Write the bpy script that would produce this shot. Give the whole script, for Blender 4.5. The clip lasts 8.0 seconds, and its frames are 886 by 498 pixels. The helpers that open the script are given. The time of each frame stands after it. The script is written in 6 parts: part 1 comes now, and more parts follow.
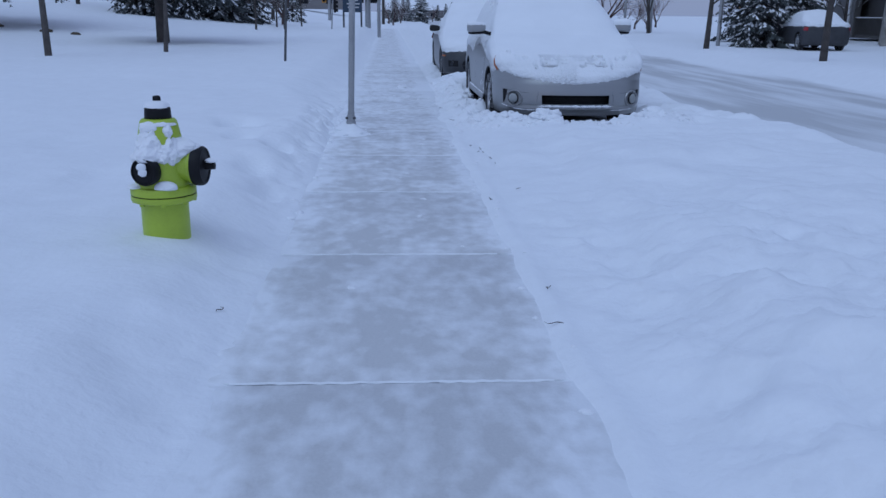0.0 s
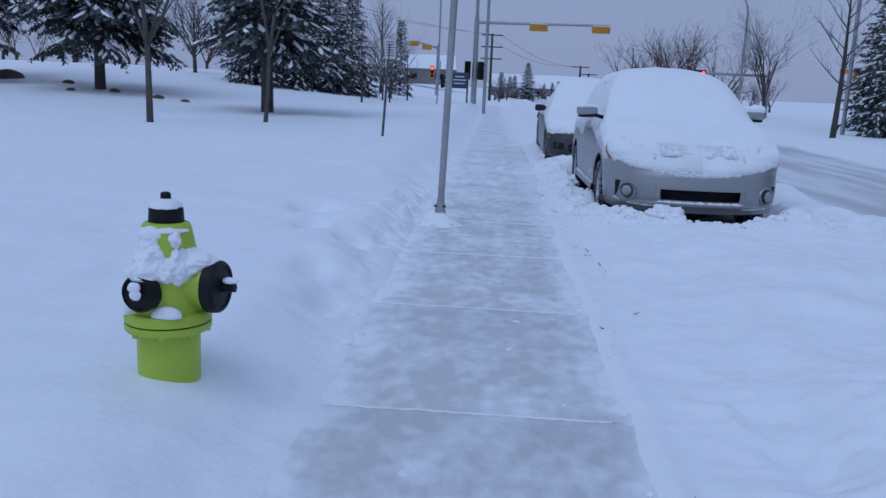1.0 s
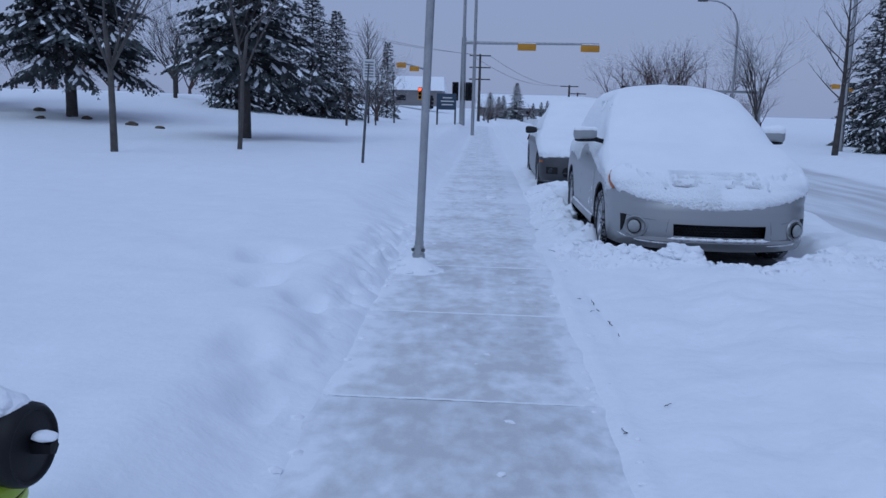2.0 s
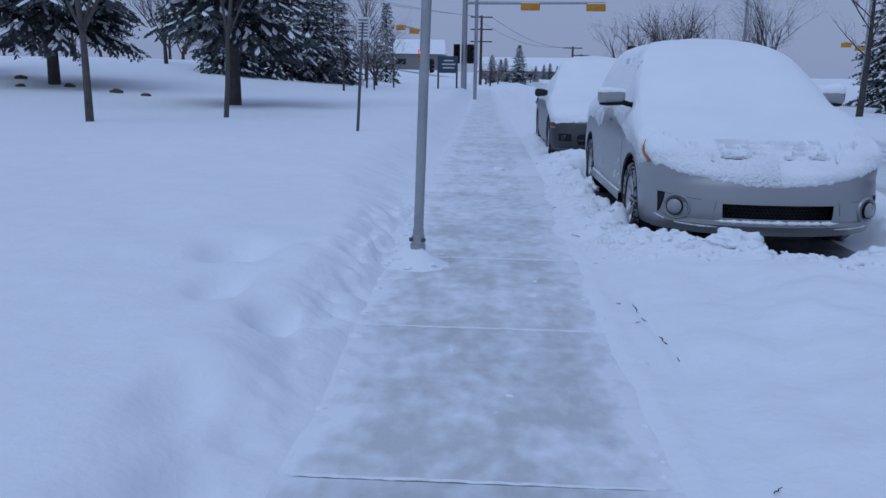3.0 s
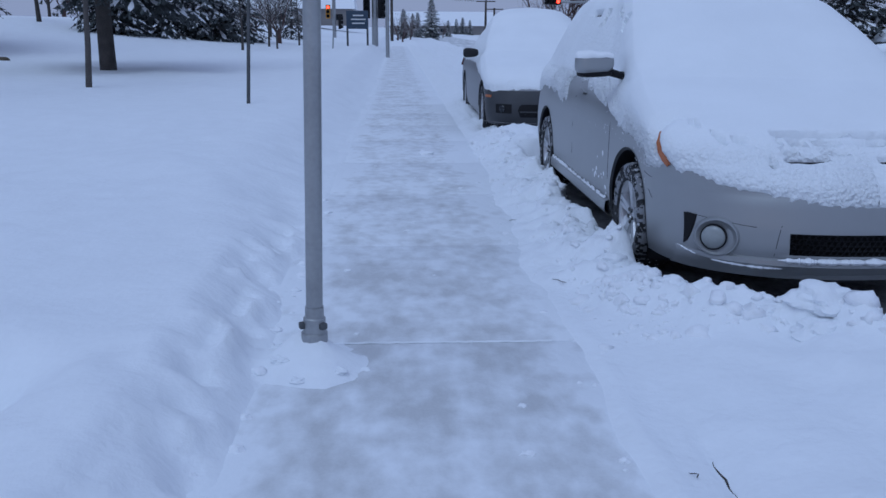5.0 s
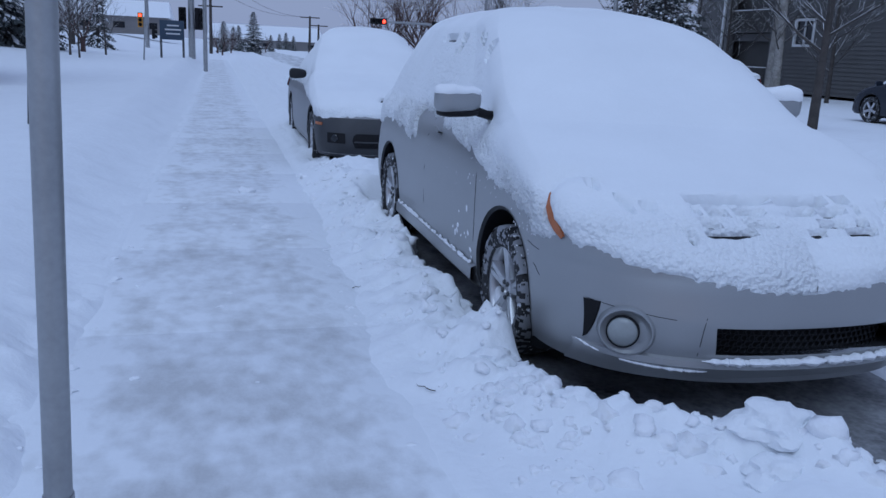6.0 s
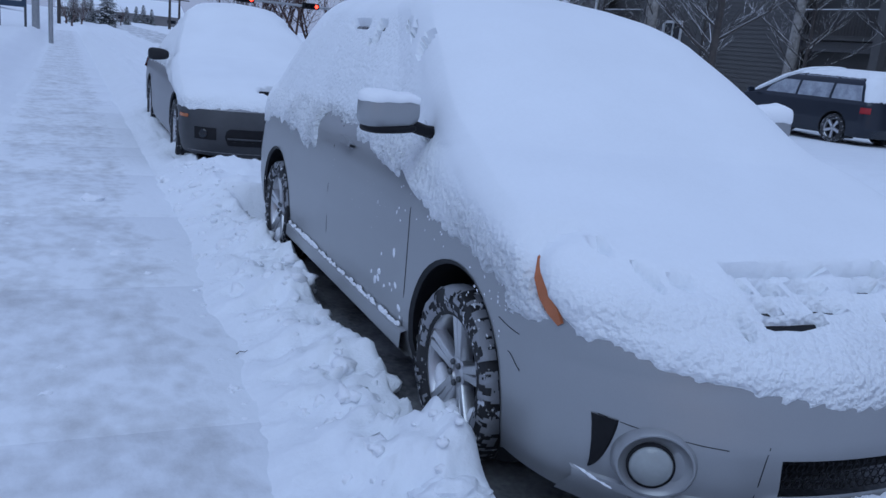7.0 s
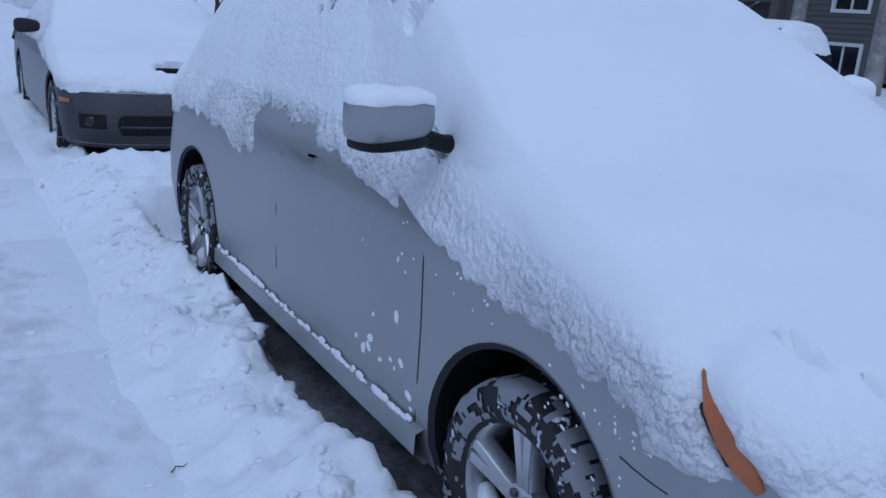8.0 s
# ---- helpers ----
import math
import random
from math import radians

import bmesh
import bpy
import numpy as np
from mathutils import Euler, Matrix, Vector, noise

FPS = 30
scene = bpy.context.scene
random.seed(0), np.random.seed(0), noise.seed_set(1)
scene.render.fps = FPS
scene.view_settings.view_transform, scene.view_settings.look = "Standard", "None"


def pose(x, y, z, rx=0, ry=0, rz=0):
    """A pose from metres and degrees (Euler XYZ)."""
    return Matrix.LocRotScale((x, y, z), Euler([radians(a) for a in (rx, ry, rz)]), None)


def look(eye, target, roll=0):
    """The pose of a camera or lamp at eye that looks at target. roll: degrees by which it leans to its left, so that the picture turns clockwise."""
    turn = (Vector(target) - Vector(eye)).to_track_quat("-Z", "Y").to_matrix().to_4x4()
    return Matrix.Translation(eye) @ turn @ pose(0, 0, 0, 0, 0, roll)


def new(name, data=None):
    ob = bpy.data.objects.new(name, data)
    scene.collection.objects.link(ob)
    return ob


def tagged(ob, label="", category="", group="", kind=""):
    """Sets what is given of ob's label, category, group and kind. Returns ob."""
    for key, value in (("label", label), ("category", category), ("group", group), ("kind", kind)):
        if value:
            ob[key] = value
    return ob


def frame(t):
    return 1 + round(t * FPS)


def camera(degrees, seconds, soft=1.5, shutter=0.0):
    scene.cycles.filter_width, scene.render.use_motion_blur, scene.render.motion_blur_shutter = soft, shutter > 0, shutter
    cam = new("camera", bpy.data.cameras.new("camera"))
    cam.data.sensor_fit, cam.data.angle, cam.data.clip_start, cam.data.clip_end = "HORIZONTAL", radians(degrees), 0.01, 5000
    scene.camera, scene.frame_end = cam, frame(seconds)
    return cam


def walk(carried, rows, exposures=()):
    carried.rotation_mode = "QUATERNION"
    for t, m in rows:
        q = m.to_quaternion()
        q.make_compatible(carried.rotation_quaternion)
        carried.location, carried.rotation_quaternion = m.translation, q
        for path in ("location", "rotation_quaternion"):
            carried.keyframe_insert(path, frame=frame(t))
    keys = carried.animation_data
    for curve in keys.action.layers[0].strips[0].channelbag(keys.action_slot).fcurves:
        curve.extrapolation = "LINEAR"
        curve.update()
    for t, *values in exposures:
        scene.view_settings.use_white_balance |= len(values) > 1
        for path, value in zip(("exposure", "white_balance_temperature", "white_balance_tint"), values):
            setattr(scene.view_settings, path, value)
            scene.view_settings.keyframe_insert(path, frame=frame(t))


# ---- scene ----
cam = camera(56.1, 8.0)
PATH = [
    (0, (-0.025, -0.339, 1.229), (0.106, 1.581, 0.682), 0.7),
    (0.5, (0.013, 0.224, 1.207), (0.048, 2.150, 0.666), 2.2),
    (0.9, (0.029, 0.703, 1.235), (-0.031, 2.655, 0.803), 2.7),
    (1, (0.030, 0.820, 1.244), (-0.072, 2.780, 0.861), 2.4),
    (1.5, (0.041, 1.389, 1.283), (-0.074, 3.371, 1.042), 2.3),
    (2, (0.064, 1.958, 1.266), (-0.021, 3.928, 0.932), 1.5),
    (2.2, (0.035, 2.165, 1.228), (-0.076, 4.123, 0.839), 1.1),
    (3.5, (-0.030, 3.694, 1.244), (-0.099, 5.649, 0.826), 0.5),
    (4, (-0.093, 4.233, 1.261), (-0.148, 6.187, 0.834), -0.1),
    (5.3, (-0.083, 5.749, 1.250), (0.149, 7.665, 0.725), 1.3),
    (5.5, (-0.072, 5.968, 1.252), (0.258, 7.871, 0.734), 2.1),
    (6, (-0.035, 6.492, 1.280), (0.487, 8.367, 0.817), 2.8),
    (6.5, (-0.005, 7.069, 1.283), (0.722, 8.881, 0.849), 4.2),
    (7, (0.044, 7.601, 1.292), (0.868, 9.361, 0.821), 5.7),
    (7.5, (0.090, 8.156, 1.284), (1.043, 9.845, 0.793), 6.1),
    (8, (0.175, 8.669, 1.296), (1.198, 10.299, 0.751), 4.3),
]
walk(cam, [(t, look(eye, target, roll)) for t, eye, target, roll in PATH], exposures=[(0, -0.21), (0.5, -0.21), (1.5, -0.11), (3.5, -0.22), (4, -0.19), (5.5, -0.16), (6.5, -0.07), (7.2, -0.02), (8, -0.05)])

# ---------------------------------------------------------------- light
world = bpy.data.worlds.new("overcast_dusk")
scene.world = world
world.use_nodes = True
wn, wl = world.node_tree.nodes, world.node_tree.links
wbg = wn["Background"]
wsky = wn.new("ShaderNodeTexSky")
wsky.sky_type = "NISHITA"
wsky.sun_disc = False
wsky.sun_elevation, wsky.sun_rotation = radians(6), radians(200)
wco = wn.new("ShaderNodeTexCoord")
wsep = wn.new("ShaderNodeSeparateXYZ")
wramp = wn.new("ShaderNodeValToRGB")
wl.new(wco.outputs["Generated"], wsep.inputs[0])
wl.new(wsep.outputs["Z"], wramp.inputs[0])
wramp.color_ramp.elements[0].position = 0.0
wramp.color_ramp.elements[0].color = (0.325, 0.422, 0.695, 1)
wramp.color_ramp.elements[1].position = 0.9
wramp.color_ramp.elements[1].color = (0.390, 0.516, 0.885, 1)
wmix = wn.new("ShaderNodeMixRGB")
wmix.blend_type = "ADD"
wmix.inputs[0].default_value = 0.006
wl.new(wramp.outputs[0], wmix.inputs[1])
wl.new(wsky.outputs[0], wmix.inputs[2])
wl.new(wmix.outputs[0], wbg.inputs[0])
wbg.inputs[1].default_value = 0.80

sun = new("sun", bpy.data.lights.new("sun", "SUN"))
sun.data.energy, sun.data.angle, sun.data.color = 0.85, radians(45), (0.60, 0.78, 1.0)
sun.matrix_world = look((0, 0, 17), (6, 9, 0))


# ---------------------------------------------------------------- materials
def material(name, base, rough=0.6, metal=0.0, var=0.15, scale=6.0, fine=60.0, bump=0.2, dist=0.01, detail=4, alpha=None, tint=None, spec=None):
    """Base colour varied at two scales, with fine relief. tint: the colour towards which the large blotches go."""
    m = bpy.data.materials.new(name)
    m.use_nodes = True
    n, l = m.node_tree.nodes, m.node_tree.links
    b = n["Principled BSDF"]
    b.inputs["Roughness"].default_value, b.inputs["Metallic"].default_value = rough, metal
    if spec is not None:
        b.inputs["Specular IOR Level"].default_value = spec
    co = n.new("ShaderNodeTexCoord")
    t1, t2 = n.new("ShaderNodeTexNoise"), n.new("ShaderNodeTexNoise")
    t1.inputs["Scale"].default_value, t2.inputs["Scale"].default_value = scale, fine
    t1.inputs["Detail"].default_value = t2.inputs["Detail"].default_value = detail
    for t in (t1, t2):
        l.new(co.outputs["Object"], t.inputs["Vector"])
    mix = n.new("ShaderNodeMixRGB")
    mix.inputs[1].default_value = (*[c * (1 - var) for c in base], 1)
    mix.inputs[2].default_value = (*(tint or [min(1, c * (1 + var)) for c in base]), 1)
    avg = n.new("ShaderNodeMath")
    avg.operation = "MULTIPLY_ADD"
    avg.inputs[1].default_value = 0.35
    l.new(t2.outputs[0], avg.inputs[0])
    half = n.new("ShaderNodeMath")
    half.operation = "MULTIPLY"
    half.inputs[1].default_value = 0.65
    l.new(t1.outputs[0], half.inputs[0])
    l.new(half.outputs[0], avg.inputs[2])
    ramp = n.new("ShaderNodeValToRGB")
    ramp.color_ramp.elements[0].position, ramp.color_ramp.elements[1].position = 0.3, 0.7
    l.new(avg.outputs[0], ramp.inputs[0])
    l.new(ramp.outputs[0], mix.inputs[0])
    l.new(mix.outputs[0], b.inputs["Base Color"])
    if bump:
        bp = n.new("ShaderNodeBump")
        bp.inputs["Strength"].default_value, bp.inputs["Distance"].default_value = bump, dist
        l.new(avg.outputs[0], bp.inputs["Height"])
        l.new(bp.outputs[0], b.inputs["Normal"])
    return m


def snow_material(name, base, scale, fine, bump, dist):
    m = material(name, base, 0.75, 0, 0.03, scale, fine, bump, dist, 6, spec=0.25)
    return m


SNOW = snow_material("snow", (0.84, 0.87, 0.90), 3.0, 34.0, 0.55, 0.05)
SLUSH = snow_material("grey_slush", (0.26, 0.27, 0.29), 16.0, 80.0, 0.6, 0.01)
SNOW_SMOOTH = snow_material("snow_smooth", (0.88, 0.90, 0.92), 3.0, 90.0, 0.15, 0.008)
SNOW_ROUGH = snow_material("snow_rough", (0.86, 0.88, 0.91), 14.0, 70.0, 0.6, 0.02)
ROAD_SNOW = material("dark_asphalt", (0.045, 0.045, 0.048), 0.6, 0, 0.3, 4, 40.0, 0.5, 0.02, 6, tint=(0.40, 0.41, 0.43))


def crust_material():
    """Settled snow: smooth where it lies thick, pebbled where a thin layer has crusted on steep panels."""
    m = material("snow_crust", (0.85, 0.88, 0.905), 0.75, 0, 0.03, 3.0, 90.0, 0, 0, 4, spec=0.25)
    n, l = m.node_tree.nodes, m.node_tree.links
    co, at, warp, add = n.new("ShaderNodeTexCoord"), n.new("ShaderNodeAttribute"), n.new("ShaderNodeTexNoise"), n.new("ShaderNodeMixRGB")
    at.attribute_name = "crust"
    warp.inputs["Scale"].default_value, warp.inputs["Detail"].default_value = 22.0, 3
    l.new(co.outputs["Object"], warp.inputs["Vector"])
    add.blend_type, add.inputs[0].default_value = "ADD", 0.05
    l.new(co.outputs["Object"], add.inputs[1])
    l.new(warp.outputs["Color"], add.inputs[2])
    pebble, tiny, tot = n.new("ShaderNodeTexVoronoi"), n.new("ShaderNodeTexNoise"), n.new("ShaderNodeMath")
    pebble.feature = "SMOOTH_F1"
    pebble.inputs["Scale"].default_value, pebble.inputs["Smoothness"].default_value = 46.0, 0.6
    tiny.inputs["Scale"].default_value, tiny.inputs["Detail"].default_value = 60.0, 4
    l.new(add.outputs[0], pebble.inputs["Vector"])
    l.new(co.outputs["Object"], tiny.inputs["Vector"])
    tot.operation = "MULTIPLY_ADD"
    tot.inputs[1].default_value = -0.9
    l.new(pebble.outputs["Distance"], tot.inputs[0])
    l.new(tiny.outputs[0], tot.inputs[2])
    amount, bump = n.new("ShaderNodeMapRange"), n.new("ShaderNodeBump")
    amount.inputs["To Min"].default_value, amount.inputs["To Max"].default_value = 0.04, 1.0
    l.new(at.outputs["Fac"], amount.inputs["Value"])
    bump.inputs["Distance"].default_value = 0.042
    l.new(amount.outputs[0], bump.inputs["Strength"])
    l.new(tot.outputs[0], bump.inputs["Height"])
    l.new(bump.outputs[0], n["Principled BSDF"].inputs["Normal"])
    return m


SNOW_CRUST = crust_material()


def road_band(m):
    """Worn, greyer packed snow where the traffic runs, with streaks along the road."""
    n, l = m.node_tree.nodes, m.node_tree.links
    b = n["Principled BSDF"]
    old = b.inputs["Base Color"].links[0].from_socket
    geo, sep = n.new("ShaderNodeNewGeometry"), n.new("ShaderNodeSeparateXYZ")
    l.new(geo.outputs["Position"], sep.inputs[0])
    mp, nz = n.new("ShaderNodeMapping"), n.new("ShaderNodeTexNoise")
    mp.inputs["Scale"].default_value = (2.0, 0.22, 1.0)
    nz.inputs["Scale"].default_value, nz.inputs["Detail"].default_value = 1.0, 5
    l.new(geo.outputs["Position"], mp.inputs[0])
    l.new(mp.outputs[0], nz.inputs["Vector"])
    wob = n.new("ShaderNodeMath")
    wob.operation = "MULTIPLY_ADD"
    wob.inputs[1].default_value = 1.0
    l.new(nz.outputs[0], wob.inputs[0])
    l.new(sep.outputs["X"], wob.inputs[2])
    near, far = n.new("ShaderNodeMapRange"), n.new("ShaderNodeMapRange")
    for r, a, c in ((near, 4.6, 5.2), (far, 9.3, 8.7)):
        r.interpolation_type = "SMOOTHSTEP"
        r.inputs["From Min"].default_value, r.inputs["From Max"].default_value = a, c
        l.new(wob.outputs[0], r.inputs["Value"])
    both, streak = n.new("ShaderNodeMath"), n.new("ShaderNodeMapRange")
    both.operation = "MULTIPLY"
    l.new(near.outputs[0], both.inputs[0])
    l.new(far.outputs[0], both.inputs[1])
    streak.inputs["From Min"].default_value, streak.inputs["From Max"].default_value = 0.40, 0.62
    streak.inputs["To Min"].default_value, streak.inputs["To Max"].default_value = 0.75, 0.25
    l.new(nz.outputs[0], streak.inputs["Value"])
    amt = n.new("ShaderNodeMath")
    amt.operation = "MULTIPLY"
    l.new(both.outputs[0], amt.inputs[0])
    l.new(streak.outputs[0], amt.inputs[1])
    mix = n.new("ShaderNodeMixRGB")
    l.new(amt.outputs[0], mix.inputs[0])
    l.new(old, mix.inputs[1])
    mix.inputs[2].default_value = (0.42, 0.43, 0.44, 1)
    l.new(mix.outputs[0], b.inputs["Base Color"])


GROUND_SNOW = snow_material("ground_snow", (0.84, 0.87, 0.90), 4.5, 26.0, 0.42, 0.045)
road_band(GROUND_SNOW)
CONCRETE = bpy.data.materials.new("pavement_concrete")
BUMPER = material("dark_grey_bumper", (0.055, 0.057, 0.063), 0.55, 0, 0.2, 6, 120, 0.1, 0.002, spec=0.3)
BARK = material("bark", (0.062, 0.054, 0.050), 0.9, 0, 0.4, 5, 40, 0.6, 0.02)
BARK_PALE = material("bark_pale", (0.085, 0.075, 0.07), 0.9, 0, 0.4, 4, 30, 0.6, 0.02)
BIRCH = material("birch_bark", (0.55, 0.53, 0.50), 0.8, 0, 0.2, 3, 14, 0.4, 0.02, tint=(0.12, 0.11, 0.10))
NEEDLE = material("spruce_needles", (0.056, 0.068, 0.069), 0.8, 0, 0.4, 1.5, 20, 0, 0)
GALV = material("galvanised_steel", (0.36, 0.37, 0.38), 0.45, 0.7, 0.15, 8, 60, 0.15, 0.004)
STEEL_DARK = material("dark_steel", (0.10, 0.105, 0.11), 0.5, 0.5, 0.2, 8, 60, 0.1, 0.003)
BLACK = material("black_paint", (0.010, 0.010, 0.012), 0.5, 0, 0.3, 12, 80, 0.15, 0.003, spec=0.2)
LIME = material("hydrant_lime_paint", (0.40, 0.53, 0.05), 0.42, 0, 0.10, 9, 90, 0.25, 0.003)
SILVER = material("silver_car_paint", (0.335, 0.345, 0.355), 0.36, 0.50, 0.05, 2.0, 240, 0.02, 0.001)
GREYCAR = material("grey_car_paint", (0.25, 0.255, 0.27), 0.4, 0.5, 0.08, 2.0, 200, 0.02, 0.001)
DARKTRIM = material("dark_plastic_trim", (0.022, 0.023, 0.026), 0.6, 0, 0.25, 6, 120, 0.1, 0.002, spec=0.25)
NAVYCAR = material("dark_blue_car_paint", (0.018, 0.024, 0.036), 0.25, 0.2, 0.1, 2, 120, 0.01, 0.001)
RUBBER = material("tyre_rubber", (0.02, 0.02, 0.022), 0.8, 0, 0.3, 14, 90, 0.3, 0.004)
def dust(m, amount, scale):
    """Patches of snow stuck to a dark surface."""
    n, l = m.node_tree.nodes, m.node_tree.links
    b = n["Principled BSDF"]
    old = b.inputs["Base Color"].links[0].from_socket
    co, t, r, mix = n.new("ShaderNodeTexCoord"), n.new("ShaderNodeTexNoise"), n.new("ShaderNodeMapRange"), n.new("ShaderNodeMixRGB")
    t.inputs["Scale"].default_value, t.inputs["Detail"].default_value = scale, 6
    l.new(co.outputs["Object"], t.inputs["Vector"])
    r.inputs["From Min"].default_value, r.inputs["From Max"].default_value = amount, amount + 0.06
    l.new(t.outputs[0], r.inputs["Value"])
    l.new(r.outputs[0], mix.inputs[0])
    l.new(old, mix.inputs[1])
    mix.inputs[2].default_value = (0.72, 0.75, 0.79, 1)
    l.new(mix.outputs[0], b.inputs["Base Color"])


dust(RUBBER, 0.605, 34.0)
ALLOY = material("alloy_rim", (0.55, 0.56, 0.58), 0.35, 0.85, 0.1, 6, 80, 0.05, 0.002)
AMBER = material("amber_lamp_lens", (0.42, 0.13, 0.05), 0.25, 0, 0.15, 20, 90, 0.05, 0.001)
dust(ALLOY, 0.70, 30.0)
REDLENS = material("red_lamp_lens", (0.35, 0.02, 0.025), 0.25, 0, 0.15, 20, 90, 0.05, 0.001)
LENS = material("lamp_glass", (0.30, 0.32, 0.32), 0.12, 0.0, 0.1, 20, 60, 0.05, 0.002)
DARKGLASS = material("dark_window_glass", (0.012, 0.015, 0.02), 0.08, 0, 0.1, 5, 40, 0, 0)
FROSTED = material("frosted_window_glass", (0.20, 0.23, 0.28), 0.35, 0, 0.3, 5, 40, 0.05, 0.002, tint=(0.42, 0.46, 0.52))
YELLOW = material("signal_yellow", (0.55, 0.24, 0.02), 0.5, 0, 0.1, 5, 40, 0.05, 0.002)
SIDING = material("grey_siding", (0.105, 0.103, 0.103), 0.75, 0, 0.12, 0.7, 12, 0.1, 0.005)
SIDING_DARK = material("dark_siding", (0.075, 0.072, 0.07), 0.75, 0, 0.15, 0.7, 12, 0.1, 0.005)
WHITE_TRIM = material("white_trim", (0.66, 0.67, 0.68), 0.6, 0, 0.08, 3, 40, 0.05, 0.002)
BOARD_BLUE = material("sign_board_blue", (0.03, 0.055, 0.09), 0.5, 0, 0.1, 3, 40, 0.02, 0.002)
SIGN_WHITE = material("sign_white", (0.62, 0.63, 0.64), 0.4, 0.1, 0.06, 6, 60, 0.02, 0.001)
STONE = material("brown_stone", (0.085, 0.066, 0.045), 0.85, 0, 0.3, 4, 24, 0.5, 0.02)
BRUSH = material("red_brown_twigs", (0.085, 0.05, 0.045), 0.9, 0, 0.3, 2, 20, 0, 0)
DEBRIS_AND_CRACK = material("debris_and_crack_shade", (0.06, 0.05, 0.045), 0.9, 0, 0.3, 20, 80, 0.2, 0.004)
FARWALL = material("far_wall", (0.20, 0.19, 0.19), 0.85, 0, 0.15, 0.3, 4, 0.05, 0.01)


def glow(name, colour, power):
    m = bpy.data.materials.new(name)
    m.use_nodes = True
    b = m.node_tree.nodes["Principled BSDF"]
    b.inputs["Base Color"].default_value = (*colour, 1)
    b.inputs["Emission Color"].default_value = (*colour, 1)
    b.inputs["Emission Strength"].default_value = power
    return m


RED_GLOW = glow("red_signal_light", (1.0, 0.05, 0.03), 6.0)


def build_concrete(m):
    """Trodden pavement: bare damp concrete showing through a thin swept film of snow, more snow further along."""
    m.use_nodes = True
    n, l = m.node_tree.nodes, m.node_tree.links
    b = n["Principled BSDF"]
    b.inputs["Roughness"].default_value = 0.7
    geo = n.new("ShaderNodeNewGeometry")
    mp = n.new("ShaderNodeMapping")
    mp.inputs["Scale"].default_value = (2.5, 1.7, 1.0)
    l.new(geo.outputs["Position"], mp.inputs[0])
    big, mid, fine = (n.new("ShaderNodeTexNoise") for _ in range(3))
    big.inputs["Scale"].default_value, mid.inputs["Scale"].default_value, fine.inputs["Scale"].default_value = 1.2, 4.6, 90
    big.inputs["Detail"].default_value, mid.inputs["Detail"].default_value, fine.inputs["Detail"].default_value = 2, 5, 3
    big.inputs["Distortion"].default_value = 0.4
    for t in (big, mid):
        l.new(mp.outputs[0], t.inputs["Vector"])
    l.new(geo.outputs["Position"], fine.inputs["Vector"])
    add = n.new("ShaderNodeMath")
    add.operation = "ADD"
    l.new(big.outputs[0], add.inputs[0])
    l.new(mid.outputs[0], add.inputs[1])
    sep = n.new("ShaderNodeSeparateXYZ")
    l.new(geo.outputs["Position"], sep.inputs[0])
    along = n.new("ShaderNodeMapRange")
    along.inputs["From Min"].default_value, along.inputs["From Max"].default_value = 5.0, 13.0
    along.inputs["To Min"].default_value, along.inputs["To Max"].default_value = 0.0, 0.24
    l.new(sep.outputs["Y"], along.inputs["Value"])
    mid_x, side = n.new("ShaderNodeMath"), n.new("ShaderNodeMapRange")
    mid_x.operation = "ABSOLUTE"
    l.new(sep.outputs["X"], mid_x.inputs[0])
    side.inputs["From Min"].default_value, side.inputs["From Max"].default_value = 0.38, 0.60
    side.inputs["To Min"].default_value, side.inputs["To Max"].default_value = 0.0, 0.32
    l.new(mid_x.outputs[0], side.inputs["Value"])
    both = n.new("ShaderNodeMath")
    both.operation = "ADD"
    l.new(along.outputs[0], both.inputs[0])
    l.new(side.outputs[0], both.inputs[1])
    tot = n.new("ShaderNodeMath")
    tot.operation = "ADD"
    l.new(add.outputs[0], tot.inputs[0])
    l.new(both.outputs[0], tot.inputs[1])
    r2 = n.new("ShaderNodeMapRange")
    r2.inputs["From Min"].default_value, r2.inputs["From Max"].default_value = 0.88, 1.38
    l.new(tot.outputs[0], r2.inputs["Value"])
    mix = n.new("ShaderNodeMixRGB")
    mix.inputs[1].default_value, mix.inputs[2].default_value = (0.56, 0.57, 0.58, 1), (0.82, 0.85, 0.88, 1)
    l.new(r2.outputs[0], mix.inputs[0])
    grain = n.new("ShaderNodeMixRGB")
    grain.blend_type, grain.inputs[0].default_value = "OVERLAY", 0.12
    l.new(mix.outputs[0], grain.inputs[1])
    l.new(fine.outputs[0], grain.inputs[2])
    l.new(grain.outputs[0], b.inputs["Base Color"])
    bp = n.new("ShaderNodeBump")
    bp.inputs["Strength"].default_value, bp.inputs["Distance"].default_value = 0.5, 0.020
    l.new(tot.outputs[0], bp.inputs["Height"])
    l.new(bp.outputs[0], b.inputs["Normal"])


build_concrete(CONCRETE)


# ---------------------------------------------------------------- mesh helpers
def mesh_of(name, bm, mat, smooth=True):
    me = bpy.data.meshes.new(name)
    bm.normal_update()
    bm.to_mesh(me)
    bm.free()
    me.materials.append(mat)
    if smooth:
        me.polygons.foreach_set("use_smooth", [True] * len(me.polygons))
        try:
            me.set_sharp_from_angle(angle=radians(40))
        except AttributeError:
            pass
    return me


def part(name, bm, mat, parent, label="", smooth=True):
    ob = new(name, mesh_of(name, bm, mat, smooth))
    ob.parent = parent
    if label:
        tagged(ob, label)
    return ob


